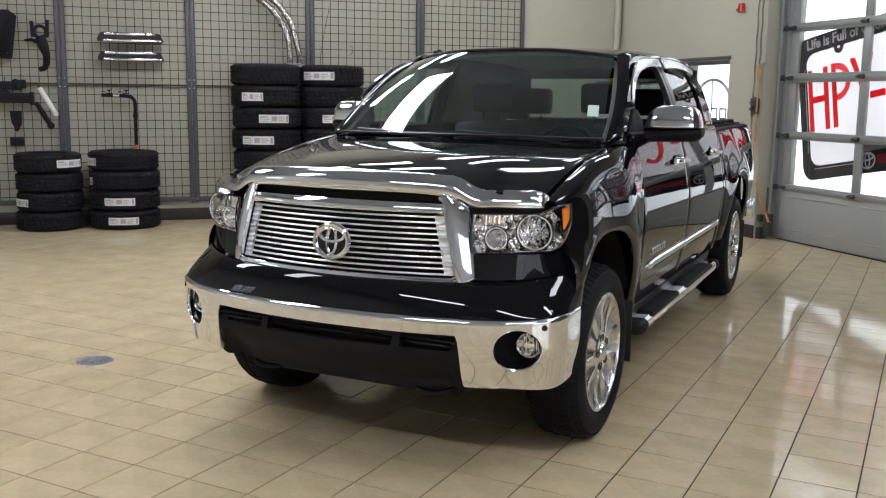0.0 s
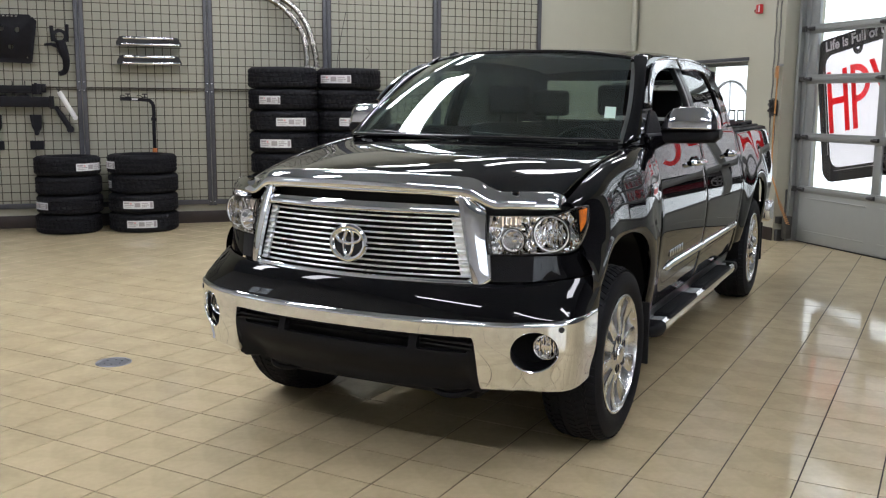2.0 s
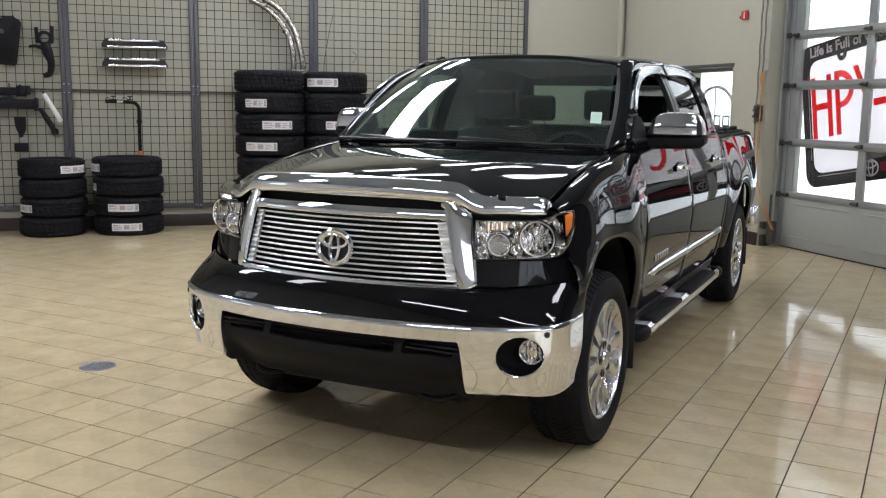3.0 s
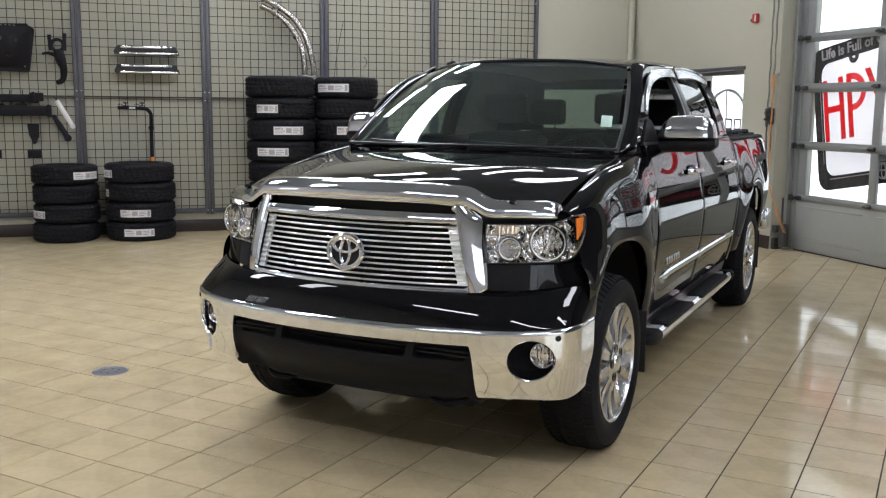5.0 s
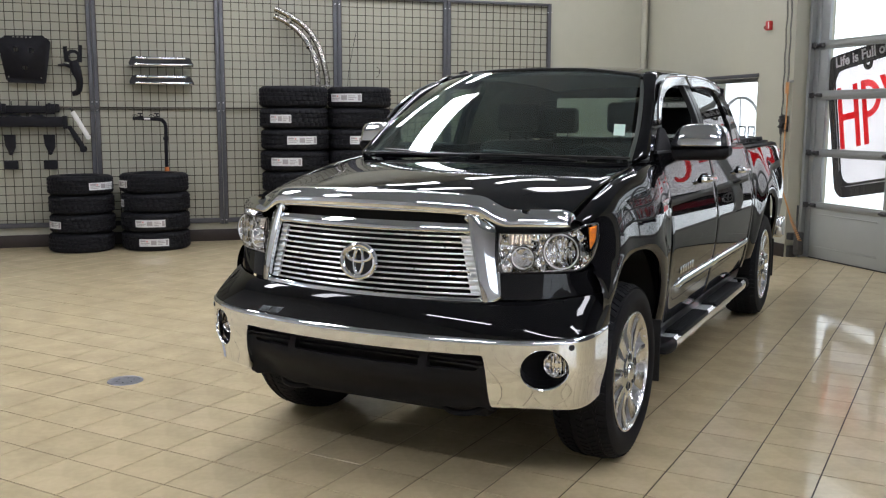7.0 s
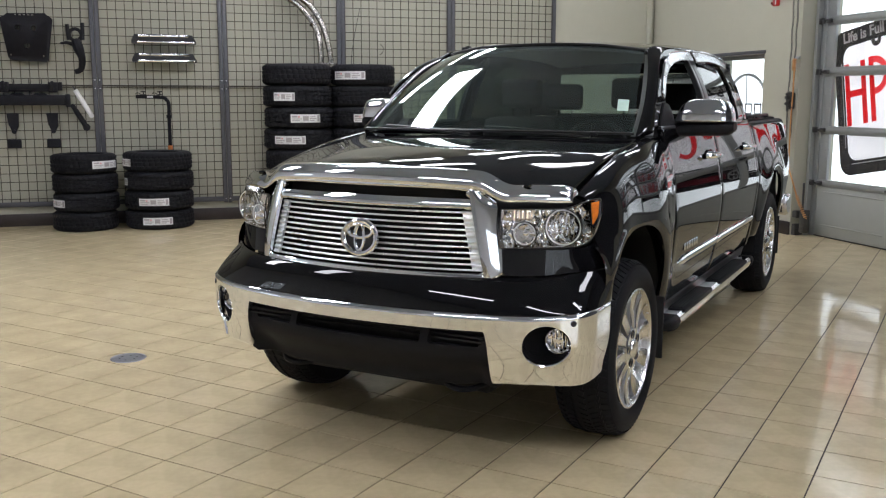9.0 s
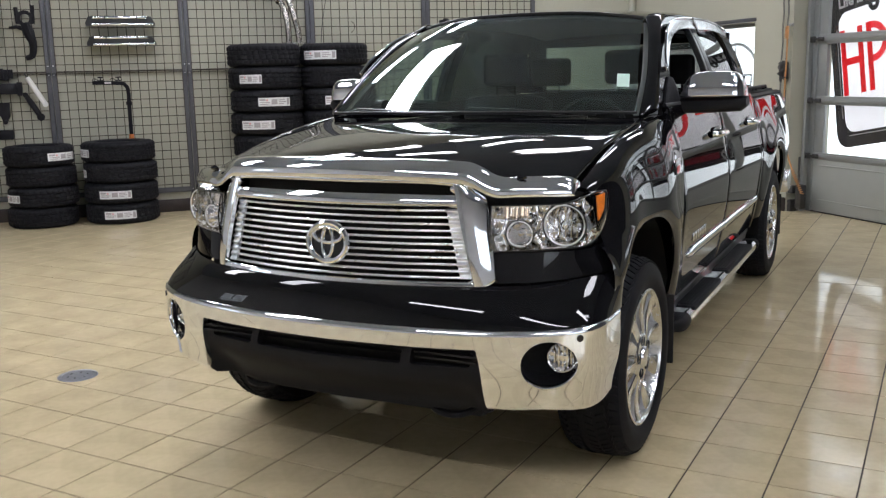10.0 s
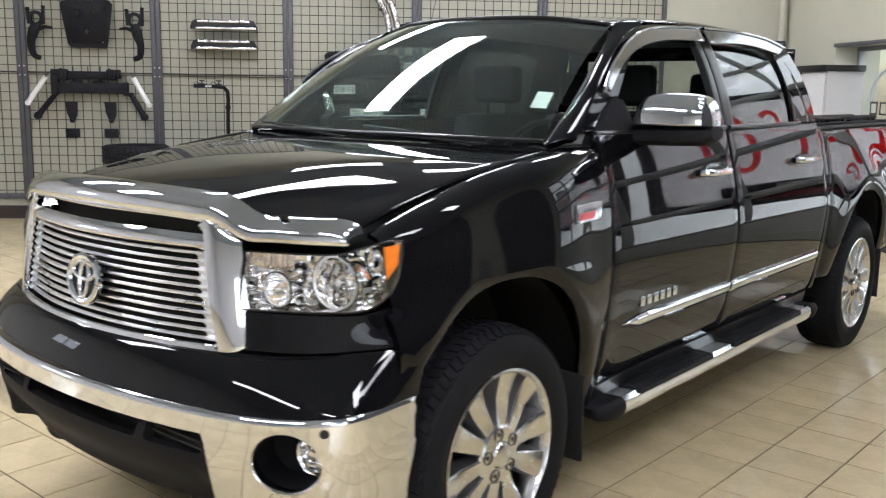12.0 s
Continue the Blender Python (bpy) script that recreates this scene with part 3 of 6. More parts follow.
# ---- the pickup truck: y runs from nose to tail, x to its driver's side, front axle at y = 0 ----
truck = empty("pickup_truck", pose(-0.012, 0, 0, 0, 0, 0.7))
tagged(truck, "glossy black crew cab pickup truck with chrome grille and bumper", "pickup truck")
FRONT, WHEELBASE, AXLE = 0.035, 3.70, 0.405
ARCH_W, ARCH_H = 0.475, 0.565
SILL, BELT = 0.47, 1.385

BODY_Z = [0.36, 0.47, 0.60, 0.75, 0.92, 1.00, 1.10, 1.20, 1.30, 1.40]
BODY_X = [0.852, 0.880, 0.909, 0.934, 0.950, 0.946, 0.930, 0.909, 0.884, 0.856]


def smooth(a, b, t):
    t = min(max((t - a) / (b - a), 0), 1)
    return t * t * t * (t * (6 * t - 15) + 10)


def side_x(y, z):
    """Half the body's width at a place on its flank."""
    x = interp(z, BODY_Z, BODY_X)
    x -= interp(y, [-0.45, -0.30, -0.15, 0.0, 0.15, 0.38], [0.072, 0.050, 0.030, 0.015, 0.005, 0.0]) * (0.22 + 0.78 * smooth(0.80, 1.06, z))
    x -= interp(y, [3.2, 4.2, 4.9], [0.0, 0.008, 0.03])
    for c in (FRONT, WHEELBASE):
        d = math.hypot((y - c) / ARCH_W, (z - AXLE) / ARCH_H)
        x += 0.034 * math.exp(-((d - 1.13) / (0.13 if d < 1.13 else 0.26)) ** 2)
    return x


def arch_z(y, c, low):
    d = abs(y - c) / ARCH_W
    return max(low, AXLE + ARCH_H * (1 - d ** 2.3) ** (1 / 2.3)) if d < 1 else low


def fair(pts):
    """A curve through the points, evened out so that it has no sudden bends."""
    c = curve(pts, 200)
    for _ in range(3):
        full = [Vector((-p.x, p.y)) for p in c[12:0:-1]] + c
        c = [sum((full[min(i + 12 + k, len(full) - 1)] if i + 12 + k < len(full) else full[-1] for k in range(-12, 13)), Vector((0, 0))) / 25 if i < 188 else c[i] for i in range(200)]
    run = [0.0]
    for p, q in zip(c, c[1:]):
        run.append(run[-1] + (q - p).length)
    out, j = [], 0
    for i in range(200):
        want = run[-1] * i / 199
        while j < 198 and run[j + 1] < want:
            j += 1
        out.append(c[j].lerp(c[j + 1], min((want - run[j]) / max(run[j + 1] - run[j], 1e-9), 1.0)))
    return out


# plan of the nose at grille height and of the bumper, from the middle out
NOSE = fair([(0, -0.795), (0.2, -0.785), (0.40, -0.745), (0.53, -0.705), (0.62, -0.670), (0.72, -0.622), (0.80, -0.572), (0.862, -0.508), (0.894, -0.43), (0.905, -0.35), (0.908, -0.28)])
BUMP = fair([(0, -0.905), (0.2, -0.897), (0.4, -0.874), (0.6, -0.832), (0.76, -0.775), (0.88, -0.712), (0.958, -0.645), (0.966, -0.52), (0.966, -0.40)])


def on(c, s):
    f = min(max(s, 0), 1) * (len(c) - 1)
    i = min(int(f), len(c) - 2)
    return c[i].lerp(c[i + 1], f - i)


def s_at(c, x):
    i = next((k for k in range(len(c) - 1) if c[k + 1].x >= x), len(c) - 2)
    return (i + min(max((x - c[i].x) / max(c[i + 1].x - c[i].x, 1e-6), 0), 1)) / (len(c) - 1)


def nose(s, z, off=0.0):
    """The nose's skin; it leans back towards the hood and swells towards the bumper."""
    p = on(NOSE, s)
    a, b = on(NOSE, s - 0.01), on(NOSE, s + 0.01)
    n = Vector((-(b - a).y, (b - a).x)).normalized() * -1
    return Vector((p.x + n.x * off, p.y + n.y * off + 0.13 * (z - 0.97), z))


# hood
HOOD_EDGE = 0.80


def hood_front(x):
    i = s_at(NOSE, min(abs(x), 0.80))
    return on(NOSE, i).y + 0.045


def hood_z(x, t):
    mid = interp(t, [0, 0.08, 0.25, 0.55, 1], [1.198, 1.232, 1.273, 1.318, 1.352])
    edge = interp(t, [0, 0.2, 0.5, 1], [1.148, 1.205, 1.272, 1.340])
    k = 1 - (abs(x) / HOOD_EDGE) ** 2.5
    k += 0.40 * (1 - min(t, 1.0)) ** 1.5 * (smooth(0.70, 0.36, abs(x)) - k)
    return edge + (mid - edge) * k


def hood_at(x, t):
    y0, y1 = hood_front(x), 0.255 + 0.213 * (abs(x) / 0.78) ** 2
    return Vector((x, y0 + (y1 - y0) * t, hood_z(x, t)))


part("hood", patch(lambda u, v: hood_at(-HOOD_EDGE + 2 * HOOD_EDGE * u, v), 64, 36, 0.014, 0.006, edge=0.008), PAINT, truck)


def fender_top(y):
    return interp(y, [-0.45, -0.2, 0.1, 0.47, 0.66], [1.146, 1.222, 1.290, 1.342, 1.352])


def fender_at(y, v, low):
    """Flank up to 1.0 m, then a rounded shoulder up to the hood gap."""
    zb = 0.98
    if v < 0.62:
        z = low + (zb - low) * v / 0.62 if low < zb else zb
        return Vector((side_x(y, z), y, z))
    a = (v - 0.62) / 0.38 * math.pi / 2
    x0, x1 = side_x(y, zb), HOOD_EDGE + 0.006
    zt = fender_top(y)
    c, s = math.cos(a) ** 0.72 if a < math.pi / 2 - 1e-6 else 0.0, math.sin(a)
    return Vector((x1 + (x0 - x1) * c, y, zb + (zt - zb) * s))


def fender_x(y, z):
    """Half width of the fender at a height, shoulder included."""
    zb, zt = 0.98, fender_top(y)
    if z <= zb:
        return side_x(y, z)
    q = min((z - zb) / (zt - zb), 1.0)
    return HOOD_EDGE + 0.006 + (side_x(y, zb) - HOOD_EDGE - 0.006) * (1 - q * q) ** 0.36


def cosine(y0, y1, n, extra=()):
    """Values from 0 to 1 that crowd near the arch's ends."""
    ys = sorted({round(y0 + (y1 - y0) * i / n, 5) for i in range(n + 1)} | set(extra))
    return [(y - y0) / (y1 - y0) for y in ys]


FEND0, FEND1 = -0.440, 0.655
for side in (1, -1):
    us = cosine(FEND0, FEND1, 34, [FRONT + e for e in (0.466, 0.4715, 0.4745, 0.4752, 0.46, 0.45)])

    def P(u, v):
        y = FEND0 + (FEND1 - FEND0) * u
        return fender_at(y, v, min(arch_z(y, FRONT, 0.40), 0.979) if y > FRONT - ARCH_W else 0.72)
    # wound so that the outside faces out
    part("front_fender", patch(lambda u, v: P(u, v), 34, 30, 0.02, 0.004, side, us=us, edge=0.012), PAINT, truck)

# doors, bed sides
def flank(y0, y1, z0, z1, lowf=None):
    def P(u, v):
        y = y0 + (y1 - y0) * u
        lo = lowf(y) if lowf else z0
        z = lo + (z1 - lo) * v
        return Vector((side_x(y, z), y, z))
    return P


FRONT_DOOR, REAR_DOOR, BED = (0.661, 1.775), (1.781, 2.985), (3.042, 4.74)
doors = {}
for side in (1, -1):
    doors["front", side] = part("front_door", patch(flank(*FRONT_DOOR, SILL, BELT), 22, 34, 0.03, 0.006, side, edge=0.01), PAINT, truck)
    doors["rear", side] = part("rear_door", patch(flank(*REAR_DOOR, SILL, BELT, lambda y: max(SILL, arch_z(y, WHEELBASE, SILL))), 22, 34, 0.03, 0.006, side, edge=0.01), PAINT, truck)
    rear_us = cosine(*BED, 60, [3.2262, 3.2255, 3.24, 3.25, 3.2285, 4.1738, 4.1745, 4.16, 4.15, 4.1715])
    part("bed_side", patch(flank(*BED, SILL, 1.345, lambda y: arch_z(y, WHEELBASE, SILL + 0.05)), 60, 34, 0.03, 0.012, side, us=rear_us, edge=0.015), PAINT, truck)
    part("cab_corner", patch(flank(2.991, 3.033, SILL, 1.36), 3, 20, 0.03, 0.006, side, edge=0.06), PAINT, truck)
    part("rocker_panel", patch(flank(0.66, 2.98, 0.37, SILL - 0.006), 10, 4, 0.03, 0.01, side), TRIM, truck)

# dark shells behind the panel gaps and under the truck
bm = bmesh.new()
add_box(bm, -0.80, 0.80, 0.60, 3.0, 0.42, 0.98, 0.02)
part("cab_floor_pan", bm, VOID, truck)
bm = bmesh.new()
add_box(bm, -0.52, 0.52, -0.62, 4.45, 0.30, 0.56, 0.03)
add_box(bm, -0.66, 0.66, -0.66, -0.50, 0.42, 0.88, 0.02)
add_box(bm, -0.60, 0.60, -0.5, 0.50, 0.50, 1.02, 0.02)
for s in (-1, 1):
    add_tube(bm, [(s * 0.5, FRONT, AXLE), (s * 0.82, FRONT, AXLE)], 0.05, 12)
    add_tube(bm, [(0, WHEELBASE, AXLE), (s * 0.82, WHEELBASE, AXLE)], 0.055, 12)
part("chassis", bm, VOID, truck)
# Unseen tray, added to keep the floor under the nose dark.
part("undertray_light_block", box(-0.52, 0.52, -0.58, 0.80, 0.355, 0.392, 0.012), VOID, truck)
part("fuel_tank", box(-0.62, -0.08, 1.1, 2.9, 0.30, 0.47, 0.04, 3), VOID, truck)
for side in (1, -1):
    for c in (FRONT, WHEELBASE):
        # liner: half a drum inside the arch
        bm = bmesh.new()
        rows = []
        for i in range(25):
            a = math.pi * (-0.01 + 1.02 * i / 24)
            y, z = c + 0.50 * math.cos(a), AXLE + 0.585 * math.sin(a)
            rows.append([bm.verts.new((side * x, y, z)) for x in (0.915, 0.52)])
        for i in range(24):
            bm.faces.new((rows[i][0], rows[i + 1][0], rows[i + 1][1], rows[i][1]))
        bm.faces.new([r[1] for r in rows])
        bmesh.ops.solidify(bm, geom=bm.faces[:], thickness=0.006)
        part("wheel_well_liner", bm, LINER, truck)
        # mud flap
        bm = box(min(side * 0.78, side * 0.945), max(side * 0.78, side * 0.945), c + 0.462, c + 0.475, 0.24, 0.56, 0.004)
        part("mud_flap", bm, LINER, truck)

# bed: floor, inner walls, tailgate, cover
bm = bmesh.new()
add_box(bm, -0.80, 0.80, 3.04, 4.70, 0.60, 0.95)
part("bed_floor", bm, VOID, truck)
bm = bmesh.new()
add_box(bm, -0.815, 0.815, 4.71, 4.765, 0.60, 1.335, 0.015, 3)
part("tailgate", bm, PAINT, truck)
for side in (1, -1):
    P = ruled([(0.862, 3.045, 1.352), (0.858, 3.8, 1.352), (0.838, 4.745, 1.352)], [(0.775, 3.045, 1.352), (0.77, 3.8, 1.352), (0.755, 4.745, 1.352)], 20)
    part("bed_rail_cap", patch(lambda u, v: P(u, v) + Vector((0, 0, 0.012 * math.sin(math.pi * v))), 12, 6, 0.02, 0.006, side), PLASTIC, truck)
    bm = bmesh.new()
    sx = side * 0.868
    add_box(bm, min(sx, sx - side * 0.09), max(sx, sx - side * 0.09), 4.67, 4.80, 0.94, 1.31, 0.025, 3)
    part("tail_light", bm, RED_LENS, truck)
bm = bmesh.new()
add_box(bm, -0.775, 0.775, 3.06, 4.70, 1.352, 1.378, 0.008)
for i in range(1, 4):
    add_box(bm, -0.77, 0.77, 3.06 + i * 0.41, 3.08 + i * 0.41, 1.376, 1.386, 0.003)
part("bed_cover", bm, PLASTIC, truck)
for i in range(2):
    bm = bmesh.new()
    z = 1.395 + 0.0 * i
    x = 0.60 + 0.14 * i
    add_tube(bm, [(x, 3.1, z), (x, 4.5, z)], 0.016, 10)
    for y in (3.15, 3.8, 4.45):
        add_box(bm, x - 0.02, x + 0.02, y - 0.03, y + 0.03, 1.37, 1.392, 0.004)
    part("bed_rail_bar", bm, BLACKMETAL, truck)
bm = bmesh.new()
add_box(bm, -0.93, 0.93, 4.74, 4.93, 0.50, 0.69, 0.03, 3)
part("rear_bumper", bm, CHROME, truck)

# ---- cab above the belt ----
def glasshouse(y, w):
    """The cab's side from the belt (w = 0) to the roof rail (w = 1)."""
    x = 0.858 - 0.180 * w + 0.022 * math.sin(math.pi * w)
    x -= interp(y, [0.5, 1.2, 2.45, 3.05], [0.03, 0.0, 0.0, 0.02])
    return Vector((x, y, BELT + 0.004 + 0.440 * w))


def side_strip(outer, inner, n=24, off=0.0):
    A = [(a, b, 0) for a, b in outer]
    B = [(a, b, 0) for a, b in inner]
    R = ruled(A, B, 40)

    def P(u, v):
        q = R(u, v)
        p = glasshouse(q.x, q.y)
        return p + Vector((off, 0, off * 0.45))
    return P


WF_OUT = [(0.585, 0.0), (0.80, 0.42), (1.06, 0.80), (1.32, 0.955), (1.772, 0.985)]
WF_IN = [(0.79, 0.0), (0.92, 0.36), (1.10, 0.68), (1.32, 0.83), (1.71, 0.855)]
WR_OUT = [(1.778, 0.985), (2.2, 0.98), (2.62, 0.945), (2.80, 0.60), (2.93, 0.0)]
WR_IN = [(1.88, 0.86), (2.2, 0.86), (2.58, 0.83), (2.66, 0.45), (2.655, 0.0)]
C_OUT = [(2.76, 0.955), (2.88, 0.9), (2.96, 0.6), (3.0, 0.3), (3.025, 0.0)]
C_IN = [(2.628, 0.947), (2.71, 0.82), (2.806, 0.60), (2.87, 0.32), (2.936, 0.0)]
for side in (1, -1):
    part("front_door_frame", patch(side_strip(WF_IN, WF_OUT), 30, 6, 0.03, 0.006, side, edge=0.02), PAINT, truck)
    part("rear_door_frame", patch(side_strip(WR_IN, WR_OUT), 30, 6, 0.03, 0.006, side, edge=0.02), PAINT, truck)
    part("cab_pillar", patch(side_strip(C_IN, C_OUT), 20, 6, 0.03, 0.006, side, edge=0.02), PAINT, truck)
    part("door_pillar", patch(side_strip([(1.77, 0.0), (1.77, 0.45), (1.77, 0.98)], [(1.71, 0.0), (1.715, 0.45), (1.72, 0.87)], off=-0.004), 12, 3, 0.03, 0.004, side, edge=0.05), TRIM, truck)
    part("door_pillar", patch(side_strip([(1.88, 0.0), (1.88, 0.45), (1.88, 0.87)], [(1.78, 0.0), (1.78, 0.45), (1.78, 0.98)], off=-0.004), 12, 3, 0.03, 0.004, side, edge=0.05), TRIM, truck)
    g = part("rear_window", patch(side_strip([(2.67, 0.0), (2.675, 0.45), (2.59, 0.86)], [(1.87, 0.0), (1.87, 0.45), (1.87, 0.87)], off=-0.014), 10, 10, 0.005, 0.0, side), TINT, doors["rear", side])
    g.visible_shadow = False
    if side < 0:
        g = part("front_window", patch(side_strip([(1.72, 0.0), (1.72, 0.36), (1.72, 0.68), (1.72, 0.86)], [(0.80, 0.0), (0.93, 0.36), (1.11, 0.68), (1.33, 0.84)], off=-0.014), 10, 10, 0.005, 0.0, side), SIDEGLASS, doors["front", side])
        g.visible_shadow = False
    # black weather strip along the belt
    bm = bmesh.new()
    for a, b in ((0.68, 1.75), (1.80, 2.72)):
        pts = [glasshouse(a + (b - a) * i / 10, 0.0) + Vector((0.004, 0, -0.002)) for i in range(11)]
        add_tube(bm, [(side * p.x, p.y, p.z) for p in pts], 0.010, 8)
    part("belt_strip", bm, TRIM, truck)
    # chrome rain visors over the windows
    vf_out = [(0.785, 0.36), (0.85, 0.50), (0.95, 0.64), (1.09, 0.785), (1.32, 0.90), (1.765, 0.955)]
    vf_in = [(0.80, 0.30), (0.90, 0.47), (1.02, 0.62), (1.19, 0.735), (1.44, 0.805), (1.765, 0.825)]
    part("window_visor", patch(side_strip(vf_in, vf_out, off=0.022), 24, 6, 0.004, 0.006, side, edge=0.03), VISOR, truck, "chrome rain visor")
    for line in (vf_out, [(1.80, 0.955), (2.18, 0.965), (2.53, 0.93), (2.77, 0.85)]):
        bm = bmesh.new()
        pts = [glasshouse(p.x, p.y) + Vector((0.026, 0, 0.012)) for p in curve(line, 24)]
        add_tube(bm, [(side * p.x, p.y, p.z) for p in pts], 0.0045, 6)
        part("visor_edge", bm, CHROME, truck)
    vr_out = [(1.80, 0.955), (2.18, 0.965), (2.53, 0.93), (2.77, 0.85)]
    vr_in = [(1.80, 0.81), (2.18, 0.84), (2.45, 0.815), (2.65, 0.765)]
    part("window_visor", patch(side_strip(vr_in, vr_out, off=0.022), 20, 6, 0.004, 0.006, side, edge=0.03), VISOR, truck, "chrome rain visor")

# windshield, roof, pillars
WS_LOW = [(-0.775, 0.455, 1.362), (-0.5, 0.335, 1.368), (0, 0.28, 1.370), (0.5, 0.335, 1.368), (0.775, 0.455, 1.362)]
WS_TOP = [(-0.608, 1.17, 1.800), (-0.35, 1.075, 1.831), (0, 1.04, 1.838), (0.35, 1.075, 1.831), (0.608, 1.17, 1.800)]
ws = part("windshield", patch(ruled(WS_LOW, WS_TOP, 40, bulge=(0, -0.022, 0.03)), 30, 20, 0.006, 0.0), WINDSHIELD, truck)
ws.visible_shadow = False
bm = bmesh.new()
add_tube(bm, [Vector(p) + Vector((0, -0.003, 0.003)) for p in curve(WS_LOW, 30)], 0.007, 8)
add_tube(bm, [Vector(p) + Vector((0, 0, 0.002)) for p in curve(WS_TOP, 30)], 0.008, 8)
part("windshield_seal", bm, TRIM, truck)


def roof_at(u, v):
    a = -1 + 2 * v
    half = interp(u, [0, 0.3, 0.75, 1], [0.640, 0.672, 0.672, 0.62])
    y0 = 1.035 + 0.135 * abs(a) ** 2
    y = y0 + (2.95 - y0) * u
    mid = interp(u, [0, 0.1, 0.35, 0.6, 0.85, 1], [1.841, 1.860, 1.886, 1.886, 1.868, 1.83])
    drop = interp(abs(a), [0, 0.5, 0.8, 0.93, 1], [0, 0.009, 0.024, 0.036, 0.060])
    return Vector((half * a, y, mid - drop))


part("roof", patch(lambda u, v: roof_at(v, u), 40, 40, 0.02, 0.006, edge=0.01), PAINT, truck)
for side in (1, -1):
    A = [(0.785, 0.450, 1.355), (0.745, 0.72, 1.52), (0.685, 0.97, 1.690), (0.618, 1.175, 1.812)]
    B = [(0.846, 0.56, 1.372), (0.790, 0.79, 1.555), (0.730, 1.05, 1.727), (0.686, 1.30, 1.820)]
    part("windshield_pillar", patch(ruled(B, A, 30, bulge=(0.006, -0.010, 0.006)), 20, 8, 0.03, 0.004, side), PAINT, truck)
    C = [(0.625, 1.19, 1.820), (0.668, 1.6, 1.832), (0.668, 2.3, 1.832), (0.625, 2.87, 1.802)]
    D = [(0.690, 1.29, 1.820), (0.690, 1.6, 1.824), (0.690, 2.3, 1.824), (0.668, 2.85, 1.792)]
    part("roof_rail", patch(ruled(D, C, 30, bulge=(0.004, 0, 0.006)), 20, 4, 0.02, 0.003, side), PAINT, truck)
bm = bmesh.new()
for z0, z1 in ((1.34, 1.42), (1.72, 1.825)):
    add_box(bm, -0.66, 0.66, 2.96, 2.99, z0, z1, 0.006)
for z0, z1, x1 in ((1.40, 1.56, 0.785), (1.55, 1.66, 0.755), (1.65, 1.78, 0.715)):
    for k in (-1, 1):
        add_box(bm, min(k * 0.58, k * x1), max(k * 0.58, k * x1), 2.96, 2.99, z0, z1, 0.006)
add_box(bm, -0.82, 0.82, 2.96, 3.0, 0.60, 1.35, 0.01)
part("cab_rear_wall", bm, PAINT, truck)
rw = part("back_window", box(-0.585, 0.585, 2.972, 2.978, 1.415, 1.725), BACKGLASS, truck)
rw.visible_shadow = False
bm = bmesh.new()
add_patch(bm, lambda u, v: roof_at(0.06 + 0.9 * v, 0.06 + 0.88 * u) - Vector((0, 0, 0.035)), 12, 12, 0.01, 0.0)
part("headliner", bm, HEADLINER, truck)
for side in (1, -1):
    A = [(0.745, 0.50, 1.345), (0.715, 0.74, 1.50), (0.655, 1.0, 1.665), (0.60, 1.20, 1.79)]
    B = [(0.82, 0.62, 1.345), (0.77, 0.83, 1.53), (0.70, 1.09, 1.70), (0.655, 1.32, 1.79)]
    part("pillar_trim", patch(ruled(A, B, 20), 12, 3, 0.012, 0.004, side), HEADLINER, truck, "pale grey inner pillar trim")
    A = [(0.80, 0.95, 1.30), (0.80, 1.6, 1.30), (0.80, 2.85, 1.30)]
    B = [(0.81, 0.95, 1.00), (0.81, 1.6, 1.00), (0.81, 2.85, 1.00)]
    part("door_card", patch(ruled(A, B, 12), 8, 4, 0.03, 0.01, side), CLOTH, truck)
# cowl and wipers
bm = patch(lambda u, v: Vector((-0.76 + 1.52 * u, (0.245 + 0.215 * (abs(-0.76 + 1.52 * u) / 0.76) ** 2) + 0.07 * v, 1.322 + 0.016 * v)), 24, 3, 0.03, 0.003)
part("cowl", bm, PLASTIC, truck)
for x0, x1 in ((0.62, 0.02), (-0.02, -0.58)):
    bm = bmesh.new()
    pts = [Vector(p) for p in curve([(x0, 0.33 + 0.06 * abs(x0), 1.362), ((x0 + x1) / 2, 0.325, 1.378), (x1, 0.352, 1.390)], 14)]
    add_tube(bm, pts, 0.0055, 8)
    add_tube(bm, [p + Vector((0, -0.022, -0.012)) for p in pts[1:9]], 0.0045, 8)
    part("wiper", bm, TRIM, truck)
bm = bmesh.new()
add_box(bm, -0.525, -0.475, 1.14, 1.21, 1.822, 1.842, 0.009, 3)
add_box(bm, -0.512, -0.488, 1.17, 1.20, 1.840, 1.850, 0.004, 3)
part("antenna", bm, PLASTIC, truck)

# ---- interior ----
bm = bmesh.new()
add_patch(bm, lambda u, v: Vector((-0.74 + 1.48 * u, 0.40 + 0.55 * v, 1.305 + 0.03 * math.sin(math.pi * v) - 0.03 * v)), 10, 8, 0.25, 0.02)
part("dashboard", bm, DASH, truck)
bm = bmesh.new()
m = Matrix.Translation((0.37, 1.02, 1.24)) @ Matrix.Rotation(radians(62), 4, "X")
add_tube(bm, [m @ Vector((0.19 * math.cos(a * math.pi / 14), 0.19 * math.sin(a * math.pi / 14), 0)) for a in range(28)], 0.014, 8, closed=True)
add_tube(bm, [m @ Vector((-0.18, 0, 0)), m @ Vector((0, 0, 0.03)), m @ Vector((0.18, 0, 0))], 0.016, 8)
add_tube(bm, [m @ Vector((0, 0, 0.03)), m @ Vector((0, -0.18, 0))], 0.016, 8)
